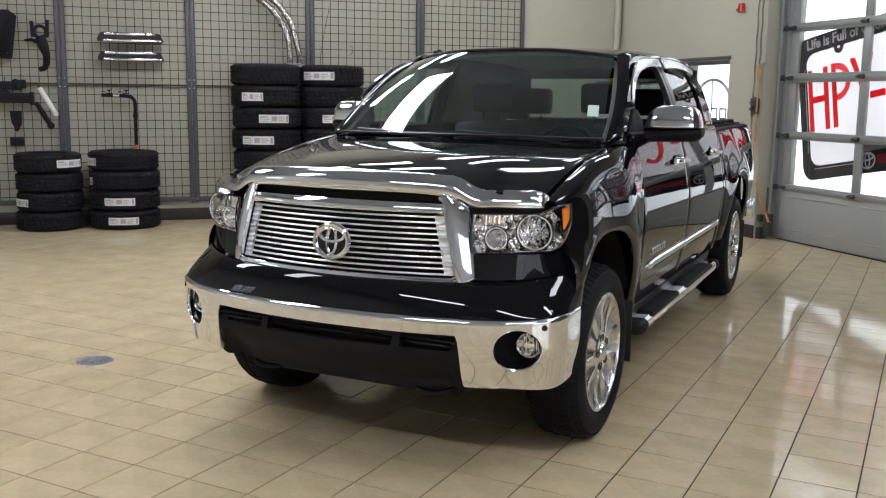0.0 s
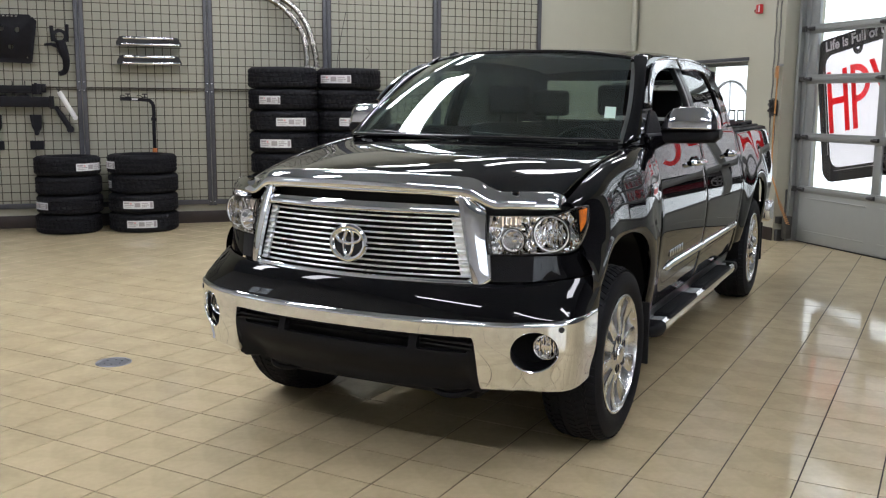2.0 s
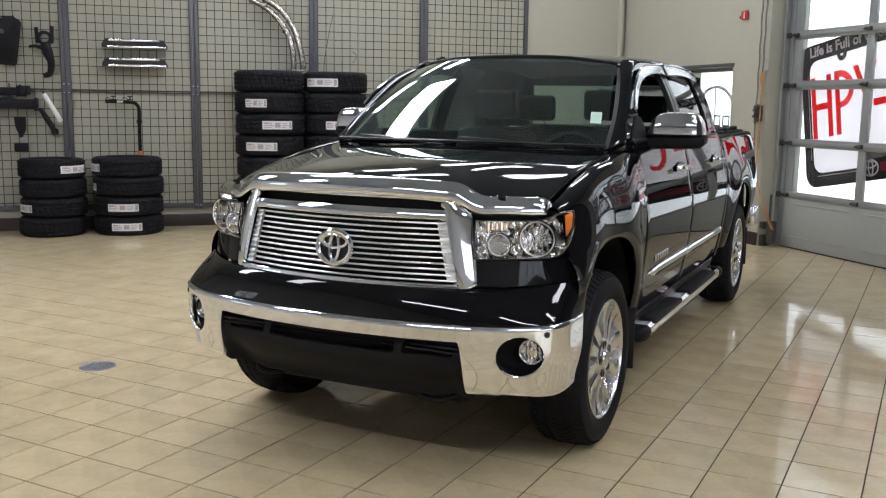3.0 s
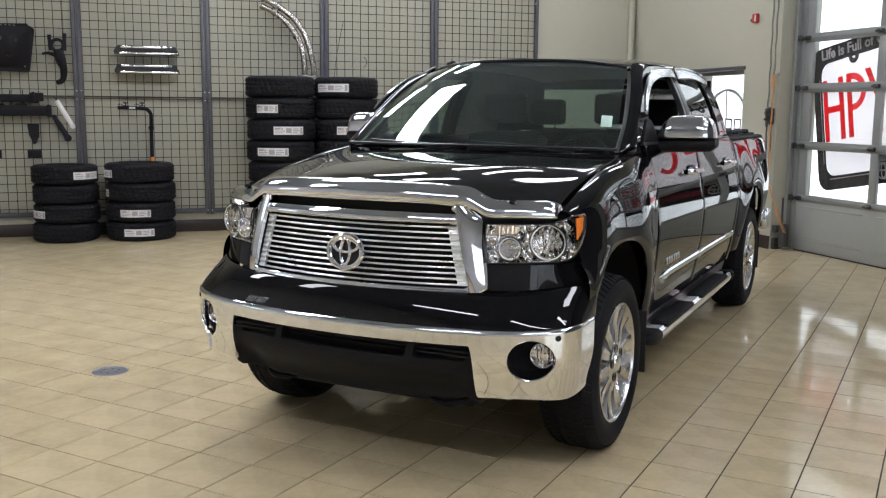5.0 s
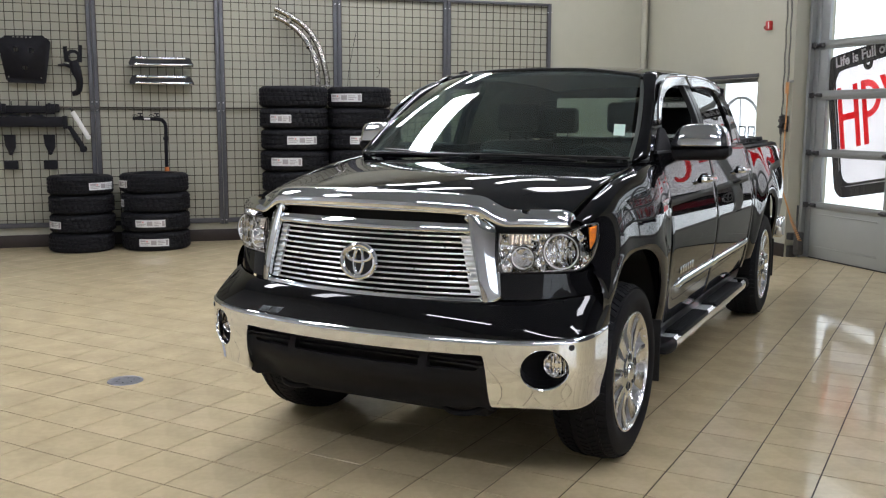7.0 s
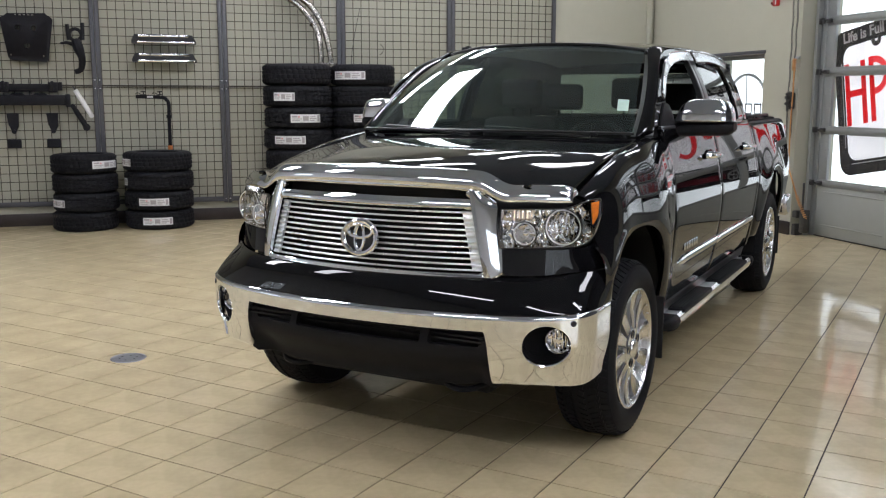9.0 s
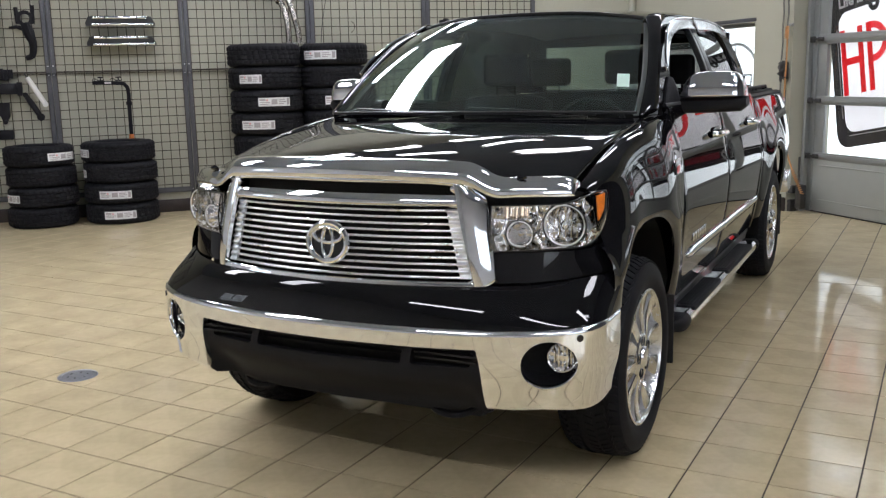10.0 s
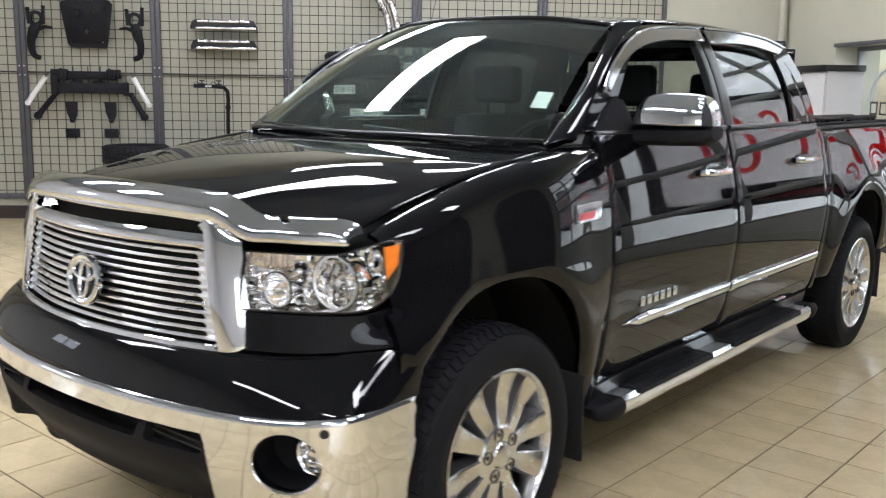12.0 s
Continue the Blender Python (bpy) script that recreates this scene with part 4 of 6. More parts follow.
add_cyl(bm, m @ pose(0, 0, 0.02), 0.07, 0.06, 0.05, 16)
part("steering_wheel", bm, DASH, truck)


def seat(x, y, wide, name="seat"):
    bm = bmesh.new()
    P = lambda u, v: Vector((x - wide / 2 + wide * u, y + 0.16 * v + 0.04 * math.sin(math.pi * u) * 0.5, 0.85 + (0.58 - 0.03 * (2 * u - 1) ** 4) * v))
    add_patch(bm, P, 10, 10, 0.13, 0.035, edge=0.08)
    add_box(bm, x - wide / 2, x + wide / 2, y - 0.48, y + 0.02, 0.78, 0.92, 0.05, 3)
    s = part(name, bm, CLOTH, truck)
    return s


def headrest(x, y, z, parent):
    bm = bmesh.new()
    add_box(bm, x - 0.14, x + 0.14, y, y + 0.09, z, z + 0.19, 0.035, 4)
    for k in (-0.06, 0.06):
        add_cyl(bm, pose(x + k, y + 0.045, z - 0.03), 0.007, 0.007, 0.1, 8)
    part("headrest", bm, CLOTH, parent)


for x in (-0.38, 0.38):
    s = seat(x, 1.55, 0.54)
    headrest(x, 1.70, 1.47, s)
s = seat(0, 2.48, 1.36, "rear_bench")
for x in (-0.42, 0.42):
    headrest(x, 2.60, 1.45, s)
bm = bmesh.new()
R = ruled(WS_LOW, WS_TOP, 40, bulge=(0, -0.022, 0.03))
add_patch(bm, lambda u, v: R(0.898 + 0.055 * u, 0.195 + 0.11 * v) + Vector((0, -0.004, 0.006)), 2, 2, 0.001, 0)
part("windshield_sticker", bm, mat("pale_green_sticker", (0.62, 0.82, 0.72), 0.5, var=0.05, scale=60), truck, "pale green inspection sticker")

# ---- the truck's front ----
from mathutils.bvhtree import BVHTree

def cut(ob, cutters):
    """Takes the cutters' solids out of the part's mesh, for good."""
    tmp = obj("cutter", cutters, VOID, smooth=False)
    mod = ob.modifiers.new("cut", "BOOLEAN")
    mod.operation, mod.solver, mod.object = "DIFFERENCE", "EXACT", tmp
    old = ob.data
    me = bpy.data.meshes.new_from_object(ob.evaluated_get(bpy.context.evaluated_depsgraph_get()))
    ob.modifiers.clear()
    ob.data = me
    bpy.data.objects.remove(tmp)
    me.polygons.foreach_set("use_smooth", [True] * len(me.polygons))
    me.set_sharp_from_angle(angle=radians(32))
    # keep the uncut skin's smooth shading round the holes
    src = bmesh.new()
    src.from_mesh(old)
    src.normal_update()
    src.faces.ensure_lookup_table()
    tree = BVHTree.FromBMesh(src)
    kept = [(0.0, 0.0, 0.0)] * len(me.loops)
    for poly in me.polygons:
        for li in poly.loop_indices:
            co = me.vertices[me.loops[li].vertex_index].co
            near_p, n, fi, d = tree.find_nearest(co)
            if d is None or d > 0.0008 or n.dot(poly.normal) < 0.75:
                continue
            f = src.faces[fi]
            ws_ = [1.0 / max((v.co - co).length, 1e-5) for v in f.verts]
            nn = Vector((0, 0, 0))
            for w, v in zip(ws_, f.verts):
                nn += v.normal * w
            if nn.length > 0 and nn.normalized().dot(poly.normal) > 0.75:
                kept[li] = tuple(nn.normalized())
    me.normals_split_custom_set(kept)
    src.free()
    bpy.data.meshes.remove(old)
    return ob


def both(f):
    """A patch over the whole nose from a half given for s in 0..1; u runs from one flank to the other."""
    def P(u, v):
        s = abs(2 * u - 1)
        p = f(s, v)
        return Vector((p.x if u >= 0.5 else -p.x, p.y, p.z))
    return P


# painted bumper cover between the chrome bumper and the lamps
def cover_at(s, v):
    z = 0.695 + 0.135 * v
    a = on(BUMP, s)
    b = on(NOSE, s * 0.985)
    w = 0.40 * v + 0.60 * (1 - (1 - v * v) ** 0.5)
    w += smooth(0.50, 0.85, s) * (v ** 1.25 - w)
    x = a.x * (1 - w) + (b.x + 0.055 * smooth(0.72, 1.0, s)) * w - 0.004 * smooth(0, 0.3, s)
    y = (a.y + 0.012) * (1 - w) + (b.y + 0.13 * (z - 0.97) - 0.012) * w
    return Vector((x, y, z + 0.02 * smooth(0.55, 1.0, s)))


part("bumper_cover", patch(both(cover_at), 90, 34, 0.02, 0.006, edge=0.006), PAINT, truck)


def cover2_at(s, v):
    t = 0.0 + s
    sx = s_at(NOSE, 0.585) * (1 - t) + 1.0 * t
    lo = 0.834 + 0.02 * smooth(0.55, 1.0, sx)
    hi = 0.940 + 0.05 * smooth(0.80, 1.0, sx)
    return nose(sx, lo + (hi - lo) * v, 0.004) + Vector((0.050 * smooth(0.72, 1.0, sx) * (1 - smooth(0, 1, v)), 0, 0))


for side in (1, -1):
    part("lamp_underpanel", patch(cover2_at, 24, 8, 0.02, 0.005, side, edge=0.015), PAINT, truck)


# chrome bumper
def bump_at(s, v):
    p = on(BUMP, s)
    lo = 0.632 - 0.215 * smooth(0.578, 0.628, p.x) - 0.010 * smooth(0.75, 0.97, p.x)
    hi = 0.700 + 0.022 * smooth(0.55, 1.0, s)
    z = lo + (hi - lo) * v
    inw = (0.022 + 0.012 * smooth(0.70, 0.95, p.x)) * smooth(0.12, -0.12, z - 0.50) + 0.012 * (max(z - hi + 0.02, 0) / 0.02) ** 2
    d = Vector((p.x * 0.5, p.y + 0.25)).normalized()
    return Vector((p.x - d.x * inw, p.y - d.y * inw, z))


# rows crowd at the rolled top edge, columns at the step between blade and horn
BUMP_V = [0, 0.008, 0.02] + [0.05 * k for k in range(1, 18)] + [0.88 + 0.012 * k for k in range(10)] + [0.996, 1]
su = s_at(BUMP, 0.570), s_at(BUMP, 0.636)
half_u = [su[0] * k / 30 for k in range(30)] + [su[0] + (su[1] - su[0]) * k / 16 for k in range(16)] + [su[1] + (1 - su[1]) * k / 40 for k in range(41)]
BUMP_U = [0.5 - h / 2 for h in half_u[:0:-1]] + [0.5 + h / 2 for h in half_u]
front_bumper = part("front_bumper", patch(both(bump_at), 110, 22, 0.022, 0.008, us=BUMP_U, vs=BUMP_V), CHROME, truck, "polished chrome front bumper")
FOG = Vector((0.815, -0.742, 0.580))
FOG_N = Vector((0.46, -0.89, 0)).normalized()
fog_c = bmesh.new()
for side in (1, -1):
    n = Vector((FOG_N.x * side, FOG_N.y, 0))
    m = Matrix.Translation((FOG.x * side, FOG.y, FOG.z)) @ n.to_track_quat("Z", "Y").to_matrix().to_4x4() @ Matrix.Diagonal((1.0, 1.0, 1, 1))
    add_cyl(fog_c, m @ Matrix.Diagonal((0.098, 0.086, 1, 1)), 1, 1, 0.4, 40)
cut(front_bumper, fog_c)
for side in (1, -1):
    n = Vector((FOG_N.x * side, FOG_N.y, 0))
    M = Matrix.Translation((FOG.x * side, FOG.y, FOG.z)) @ n.to_track_quat("Z", "Y").to_matrix().to_4x4()
    bm = bmesh.new()
    lathe(bm, [(0.955, -0.026), (0.92, -0.05), (0.86, -0.13), (0.0001, -0.14)], M @ Matrix.Diagonal((0.100, 0.088, 1, 1)), 40)
    part("fog_light_recess", bm, PLASTIC, front_bumper)
    bm = bmesh.new()
    lathe(bm, [(0.945, -0.040), (0.955, -0.025), (0.970, -0.012), (0.985, -0.008), (1.0, -0.014)], M @ Matrix.Diagonal((0.098, 0.086, 1, 1)), 48)
    bmesh.ops.recalc_face_normals(bm, faces=bm.faces[:])
    part("fog_recess_lip", bm, CHROME, front_bumper)
    bm = bmesh.new()
    ring, radii = [], []
    for k in range(48):
        a = 2 * math.pi * k / 48
        x, z = FOG.x + 0.0965 * 0.906 * math.cos(a), FOG.z + 0.084 * math.sin(a)
        q = on(BUMP, s_at(BUMP, x))
        inw = (0.022 + 0.012 * smooth(0.70, 0.95, q.x)) * smooth(0.12, -0.12, z - 0.50)
        d = Vector((q.x * 0.5, q.y + 0.25)).normalized()
        ring.append((side * (x - d.x * (inw + 0.004)), q.y - d.y * (inw + 0.004), z))
        radii.append(0.0028 + 0.0042 * max(0.0, -math.sin(a)))
    add_tube(bm, ring, radii, 10, closed=True)
    part("fog_ring", bm, CHROME, front_bumper)
    L = Matrix.Translation(Vector((FOG.x * side, FOG.y, FOG.z)) + Vector((0.018 * side, 0.078, 0.008))) @ Vector((0.12 * side, -0.99, 0)).normalized().to_track_quat("Z", "Y").to_matrix().to_4x4()
    bm = bmesh.new()
    lathe(bm, [(0.055, -0.05), (0.055, 0.0), (0.051, 0.005), (0.047, 0.002), (0.043, -0.006), (0.036, -0.018), (0.024, -0.024), (0.0001, -0.034)], L, 32)
    fog = part("fog_light", bm, LAMPCHROME, front_bumper)
    bm = bmesh.new()
    lathe(bm, [(0.0001, 0.013), (0.018, 0.012), (0.035, 0.008), (0.047, -0.002), (0.047, -0.005), (0.035, 0.005), (0.018, 0.009), (0.0001, 0.010)], L, 32)
    bmesh.ops.remove_doubles(bm, verts=bm.verts, dist=0.0004)
    bmesh.ops.recalc_face_normals(bm, faces=bm.faces[:])
    g = part("fog_lens", bm, CLEAR, front_bumper)
    g.visible_shadow = False
    bm = bmesh.new()
    for k in range(5):
        x = -0.028 + 0.014 * k
        h = (0.036 ** 2 - x * x) ** 0.5
        add_box(bm, x - 0.002, x + 0.002, -h, h, -0.024, -0.010)
    add_box(bm, -0.02, 0.02, -0.006, 0.006, -0.02, -0.004)
    bmesh.ops.transform(bm, matrix=L, verts=bm.verts)
    part("fog_reflector_rib", bm, LAMPCHROME, front_bumper)
    # parking sensor
    bm = bmesh.new()
    q = on(BUMP, s_at(BUMP, 0.905))
    add_cyl(bm, Matrix.Translation((q.x * side, q.y, 0.672)) @ Vector((0.72 * side, -0.69, 0)).to_track_quat("Z", "Y").to_matrix().to_4x4(), 0.0125, 0.0120, 0.005, 20)
    part("parking_sensor", bm, TRIM, front_bumper)


# lower valance with three slots
def val_at(s, v):
    p = on(BUMP, s * s_at(BUMP, 0.70))
    z = 0.372 + 0.273 * v
    back = 0.024 + 0.012 * smooth(0.86, 0.95, s) + 0.10 * smooth(0.56, 0.36, z) * (1 - 0.75 * smooth(0.70, 0.92, s)) + 0.018 * smooth(0.55, 0.63, z)
    zz = z + (0.015 * smooth(0.55, 0.80, s) + 0.055 * smooth(0.84, 0.95, s)) * (1 - v)
    return Vector((p.x, p.y + back, zz))


valance = part("bumper_valance", patch(both(val_at), 60, 20, 0.03, 0.012, edge=0.012), PLASTIC, truck)
slots = bmesh.new()
for x0, x1 in ((-0.555, -0.342), (-0.308, 0.308), (0.342, 0.555)):
    add_box(slots, x0, x1, -1.1, -0.6, 0.562, 0.616, 0.012)
cut(valance, slots)
bm = bmesh.new()
add_box(bm, -0.54, 0.54, -0.79, -0.70, 0.50, 0.69, 0.01)
for z in (0.580, 0.598):
    add_box(bm, -0.58, 0.58, -0.825, -0.785, z, z + 0.006)
part("valance_backing", bm, VOID, truck)
for x in (-0.42, 0.42):
    bm = bmesh.new()
    pts = curve([(x - 0.10, -0.66, 0.37), (x - 0.06, -0.70, 0.35), (x, -0.71, 0.342), (x + 0.06, -0.70, 0.35), (x + 0.10, -0.66, 0.37)], 16)
    add_tube(bm, pts, 0.014, 8)
    part("tow_hook", bm, BLACKMETAL, truck)

# ---- grille ----
def half_w(z):
    return 0.473 + (1.100 - z) * 0.235


def grille_at(x, z, off=0.0):
    y = on(NOSE, s_at(NOSE, min(abs(x), 0.85))).y
    return Vector((x, y + 0.13 * (z - 0.97) - off, z))


grille = empty("grille")
grille.parent = truck
tagged(grille, "chrome grille with thin horizontal slats")


def band(z0f, z1f, xf, off, n=40, m=4, roll=0.005, thick=0.02):
    """A strip across the nose between two heights."""
    def P(u, v):
        k = -1 + 2 * u
        z = z0f(k) + (z1f(k) - z0f(k)) * v
        return grille_at(k * xf(z), z, off)
    return patch(P, n, m, thick, roll, edge=0.01)


part("grille_backing", band(lambda k: 0.80, lambda k: 1.19, lambda z: half_w(z) + 0.03, -0.075), VOID, grille)
SLATS = 11
for i in range(SLATS):
    z = 0.852 + (1.082 - 0.852) * i / (SLATS - 1)
    w = half_w(z) - 0.004

    def slat_at(u, v):
        return grille_at(-w + 2 * w * u, z - 0.0046 + 0.0092 * v, -0.002 + 0.0016 * math.sin(math.pi * v))
    part("slat", patch(slat_at, 40, 4, 0.016, 0.0015, edge=0.2), CHROME_SOFT, grille)
for side in (1, -1):
    # pale upright at the slats' ends, notched by them
    def P(u, v):
        z = 0.848 + 0.242 * u
        w = half_w(z)
        return grille_at(w - 0.046 + 0.038 * v, z, 0.001 + 0.004 * math.cos((u * 0.242 + 0.848 - 0.852) / 0.023 * 2 * math.pi))
    part("slat_end", patch(lambda u, v: P(v, u), 4, 88, 0.01, 0.002, side, edge=0.01), CHROME_SOFT, grille)
    # chrome wing beside the slats, slightly crowned, its foot cut off on a slant
    def Q(u, v):
        z = 1.186 - 0.012 * v - u * (0.394 - 0.068 * v)
        x0 = half_w(z) + 0.004
        x1 = interp(z, [0.80, 0.86, 0.95, 1.08, 1.14, 1.19], [0.628, 0.620, 0.602, 0.572, 0.552, 0.506])
        return grille_at(x0 + (x1 - x0) * v, z, 0.018 - 0.032 * v + 0.014 * math.sin(math.pi * v) + 0.012 * math.sin(math.pi * u))
    part("chrome_wing", patch(lambda u, v: Q(1 - v, u), 16, 34, 0.02, 0.006, side, edge=0.02), CHROME, grille)
# thin bright frame round the slats
fr = bmesh.new()
loop = [(0.475, 1.096), (0.440, 1.104), (-0.440, 1.104), (-0.475, 1.096), (-0.484, 1.07), (-0.534, 0.862), (-0.535, 0.845), (-0.515, 0.836), (0.515, 0.836), (0.535, 0.845), (0.534, 0.862), (0.484, 1.07)]
pts = []
for k in range(len(loop)):
    (xa, za), (xb, zb) = loop[k], loop[(k + 1) % len(loop)]
    m = 30 if abs(xa - xb) > 0.5 else 8 if abs(za - zb) > 0.1 else 3
    pts += [grille_at(xa + (xb - xa) * q / m, za + (zb - za) * q / m, 0.010) for q in range(m)]
add_tube(fr, pts, 0.0055, 8, closed=True)
part("slat_frame", fr, CHROME, grille)
def bar(z0f, z1f, xf, off, crown, n=60, m=12):
    """A crowned chrome bar across the nose."""
    def P(u, v):
        k = -1 + 2 * u
        z = z0f(k) + (z1f(k) - z0f(k)) * v
        return grille_at(k * xf(z), z, off + crown * math.sin(math.pi * (0.32 + 0.63 * v)))
    return patch(P, n, m, 0.02, 0.005, edge=0.01)




def bottom_at(u, v):
    k = -1 + 2 * u
    z = 0.793 + 0.012 * abs(k) ** 6
    z += (0.838 - z) * v
    return grille_at(k * (half_w(z) + 0.008), z, 0.016 + 0.13 * (z - 0.815) + 0.005 * math.sin(math.pi * v))


part("bottom_bar", patch(bottom_at, 60, 12, 0.02, 0.005, edge=0.01), CHROME, grille)
part("top_bar", bar(lambda k: 1.100, lambda k: 1.140 - 0.004 * abs(k) ** 3, lambda z: half_w(1.10) + 0.012, 0.004, 0.014), CHROME, grille)
part("hood_lip", bar(lambda k: 1.178 - 0.022 * abs(k) ** 6, lambda k: 1.222 - 0.030 * abs(k) ** 4, lambda z: 0.522, 0.0, 0.014), CHROME, grille)

for side in (1, -1):
    def slot_end(u, v):
        z = 1.134 + 0.052 * v
        return grille_at(0.448 + 0.030 * (2 * v - 1) ** 2 + (0.060 - 0.030 * (2 * v - 1) ** 2) * u, z, 0.010 + 0.008 * math.sin(math.pi * v))
    part("slot_end", patch(slot_end, 8, 10, 0.02, 0.004, side, edge=0.06), CHROME, grille)

# badge: an oval ring with two ovals inside, standing in front of the slats
EM = Matrix.Translation((0.0, -0.812, 0.964)) @ Matrix.Rotation(radians(90 - 7), 4, "X")


def oval(cx, cy, rx, ry, r, seg=40):
    bm = bmesh.new()
    add_tube(bm, [EM @ Vector((cx + rx * math.cos(2 * math.pi * k / seg), cy + ry * math.sin(2 * math.pi * k / seg), 0)) for k in range(seg)], r, 8, closed=True)
    return bm


badge = part("emblem", oval(0, 0, 0.081, 0.068, 0.0115), CHROME, grille, "oval chrome emblem")
bm = bmesh.new()
add_cyl(bm, EM @ pose(0, 0, -0.010) @ Matrix.Diagonal((0.074, 0.060, 1, 1)), 1, 1, 0.012, 40)
part("emblem_field", bm, TRIM, grille)
part("emblem_oval", oval(0, 0.000, 0.023, 0.054, 0.0080), CHROME, grille)
part("emblem_oval", oval(0, 0.026, 0.060, 0.027, 0.0080), CHROME, grille)
bm = bmesh.new()
add_box(bm, -0.05, 0.05, -0.805, -0.77, 0.92, 1.01)
part("emblem_mount", bm, VOID, grille)

# ---- bug deflector along the hood's edge ----
def defl_at(u, v):
    x = (-1 + 2 * u) * 0.834
    end = max((abs(x) - 0.782) / 0.052, 0.0)
    y0 = hood_front(x) - 0.045 + 0.030 * end ** 2
    zf = 1.146 - 0.006 * (abs(x) / 0.8) ** 4 + 0.066 * smooth(0.64, 0.47, abs(x)) - 0.022 * (x / 0.6) ** 2 * smooth(0.68, 0.48, abs(x))
    up = (1 - min(end, 1.0) ** 2.2) ** 0.5
    low = -16 + 6 * smooth(0.50, 0.62, abs(x))
    a = radians(low + (80 - low) * v)
    return Vector((x, y0 + 0.074 - 0.074 * math.cos(a), zf - 0.004 + 0.056 * math.sin(a) * (0.35 + 0.65 * up if a > 0 else 1.0)))


deflector = part("bug_deflector", patch(defl_at, 120, 18, 0.004, 0.003, edge=0.006), CHROME, truck, "chrome bug deflector on the hood's edge")
for side in (1, -1):
    p = defl_at(0.5 + 0.5 * side * 0.80, 0.80)
    bm = bmesh.new()
    add_cyl(bm, Matrix.Translation(p + Vector((0, -0.004, 0.006))) @ Matrix.Rotation(radians(35), 4, "X") @ Matrix.Diagonal((0.02, 0.009, 1, 1)), 1, 0.9, 0.008, 20)
    part("deflector_stud", bm, CHROME_DARK, deflector)

# ---- headlights ----
def lamp_out(u):
    s0, s1 = s_at(NOSE, 0.580), s_at(NOSE, 0.893)
    return s0 + (s1 - s0) * u


def lamp_z(u, v):
    t = max(0.0, (u - 0.72) / 0.28)
    lo = 0.944 + 0.008 * u + 0.100 * (1 - (1 - min(t, 1.0) ** 2.2) ** 0.5)
    hi = 1.100 + 0.032 * smooth(0.5, 0.97, u)
    return lo + (hi - lo) * v


def lamp_at(u, v, off=0.0):
    return nose(lamp_out(u), lamp_z(u, v), off)


FAINT_AMBER = mat("faint_amber_chrome", (0.93, 0.84, 0.74), 0.16, 1.0, var=0.12, scale=60)
for side in (1, -1):
    lamp = empty("headlight")
    lamp.parent = truck
    tagged(lamp, "clear headlight with chrome reflectors and an amber corner")
    bm = patch(lambda u, v: lamp_at(u, v, 0.012 + 0.010 * math.sin(math.pi * v)), 30, 14, 0.003, 0.002, side)
    g = part("headlight_lens", bm, CLEAR, lamp)
    g.visible_shadow = False
    # chrome bowl behind the lens, with facets
    def B(u, v):
        d = 0.050 + 0.014 * math.sin(u * 25) * math.sin(v * 11 + 1) + 0.004 * math.sin(u * 71 + 2)
        d *= smooth(0, 0.07, u) * smooth(1, 0.93, u) * smooth(0, 0.08, v) * smooth(1, 0.92, v)
        return lamp_at(u, v, -d)
    bm = patch(B, 90, 30, 0.004, 0.0, side)
    part("reflector", bm, LAMPCHROME, lamp)
    bm = bmesh.new()
    rim = [lamp_at(t, 0, 0.006) for t in [i / 24 for i in range(25)]] + [lamp_at(1, t, 0.006) for t in (0.33, 0.66)] + [lamp_at(1 - i / 24, 1, 0.006) for i in range(25)] + [lamp_at(0, 1 - t, 0.006) for t in (0.33, 0.66)]
    add_tube(bm, [(p.x * side, p.y, p.z) for p in rim], 0.0034, 6, closed=True)
    part("headlight_rim", bm, TRIM, lamp)

    def bowl(name, u, v, r, depth, material, ring=True, fwd=-0.008):
        c = lamp_at(u, v, fwd)
        c.x *= side
        M = Matrix.Translation(c) @ Vector((0.16 * side, -0.985, 0.0)).normalized().to_track_quat("Z", "Y").to_matrix().to_4x4()
        bm = bmesh.new()
        lathe(bm, [(r * 1.10, -depth), (r * 1.10, 0.0), (r * 1.03, 0.004), (r * 0.97, 0.0), (r * 0.93, -depth * 0.2), (r * 0.75, -depth * 0.55), (r * 0.40, -depth * 0.85), (0.0001, -depth * 0.95)], M, 36)
        part(name, bm, material, lamp)
        bm = bmesh.new()
        lathe(bm, [(r * 0.26, -depth * 0.85), (r * 0.24, -depth * 0.2), (r * 0.14, -depth * 0.06), (0.0001, -depth * 0.02)], M, 20)
        part("bulb_cap", bm, LAMPCHROME, lamp)
        # The outer ring is a black tube that puts the gap's shade round the bowl.
        for name_, k, tube, m_ in (("bowl_ring", 1.06, 0.0032, CHROME_SOFT), ("bowl_gap_shade", 1.13, 0.0030, TRIM)):
            bm = bmesh.new()
            add_tube(bm, [M @ Vector((r * k * math.cos(2 * math.pi * j / 40), r * k * math.sin(2 * math.pi * j / 40), 0.003)) for j in range(40)], tube, 6, closed=True)
            part(name_, bm, m_, lamp)
        return M
    bowl("high_beam_bowl", 0.235, 0.36, 0.042, 0.05, LAMPCHROME)
    M = bowl("low_beam_bowl", 0.60, 0.50, 0.066, 0.07, LAMPCHROME)
    # ribs in the low beam bowl
    bm = bmesh.new()
    for k in range(5):
        x = (-0.04 + 0.02 * k)
        add_box(bm, x - 0.0015, x + 0.0015, -0.045, 0.045, -0.045, -0.012)
    bmesh.ops.transform(bm, matrix=M, verts=bm.verts)
    part("low_beam_ribs", bm, LAMPCHROME, lamp)
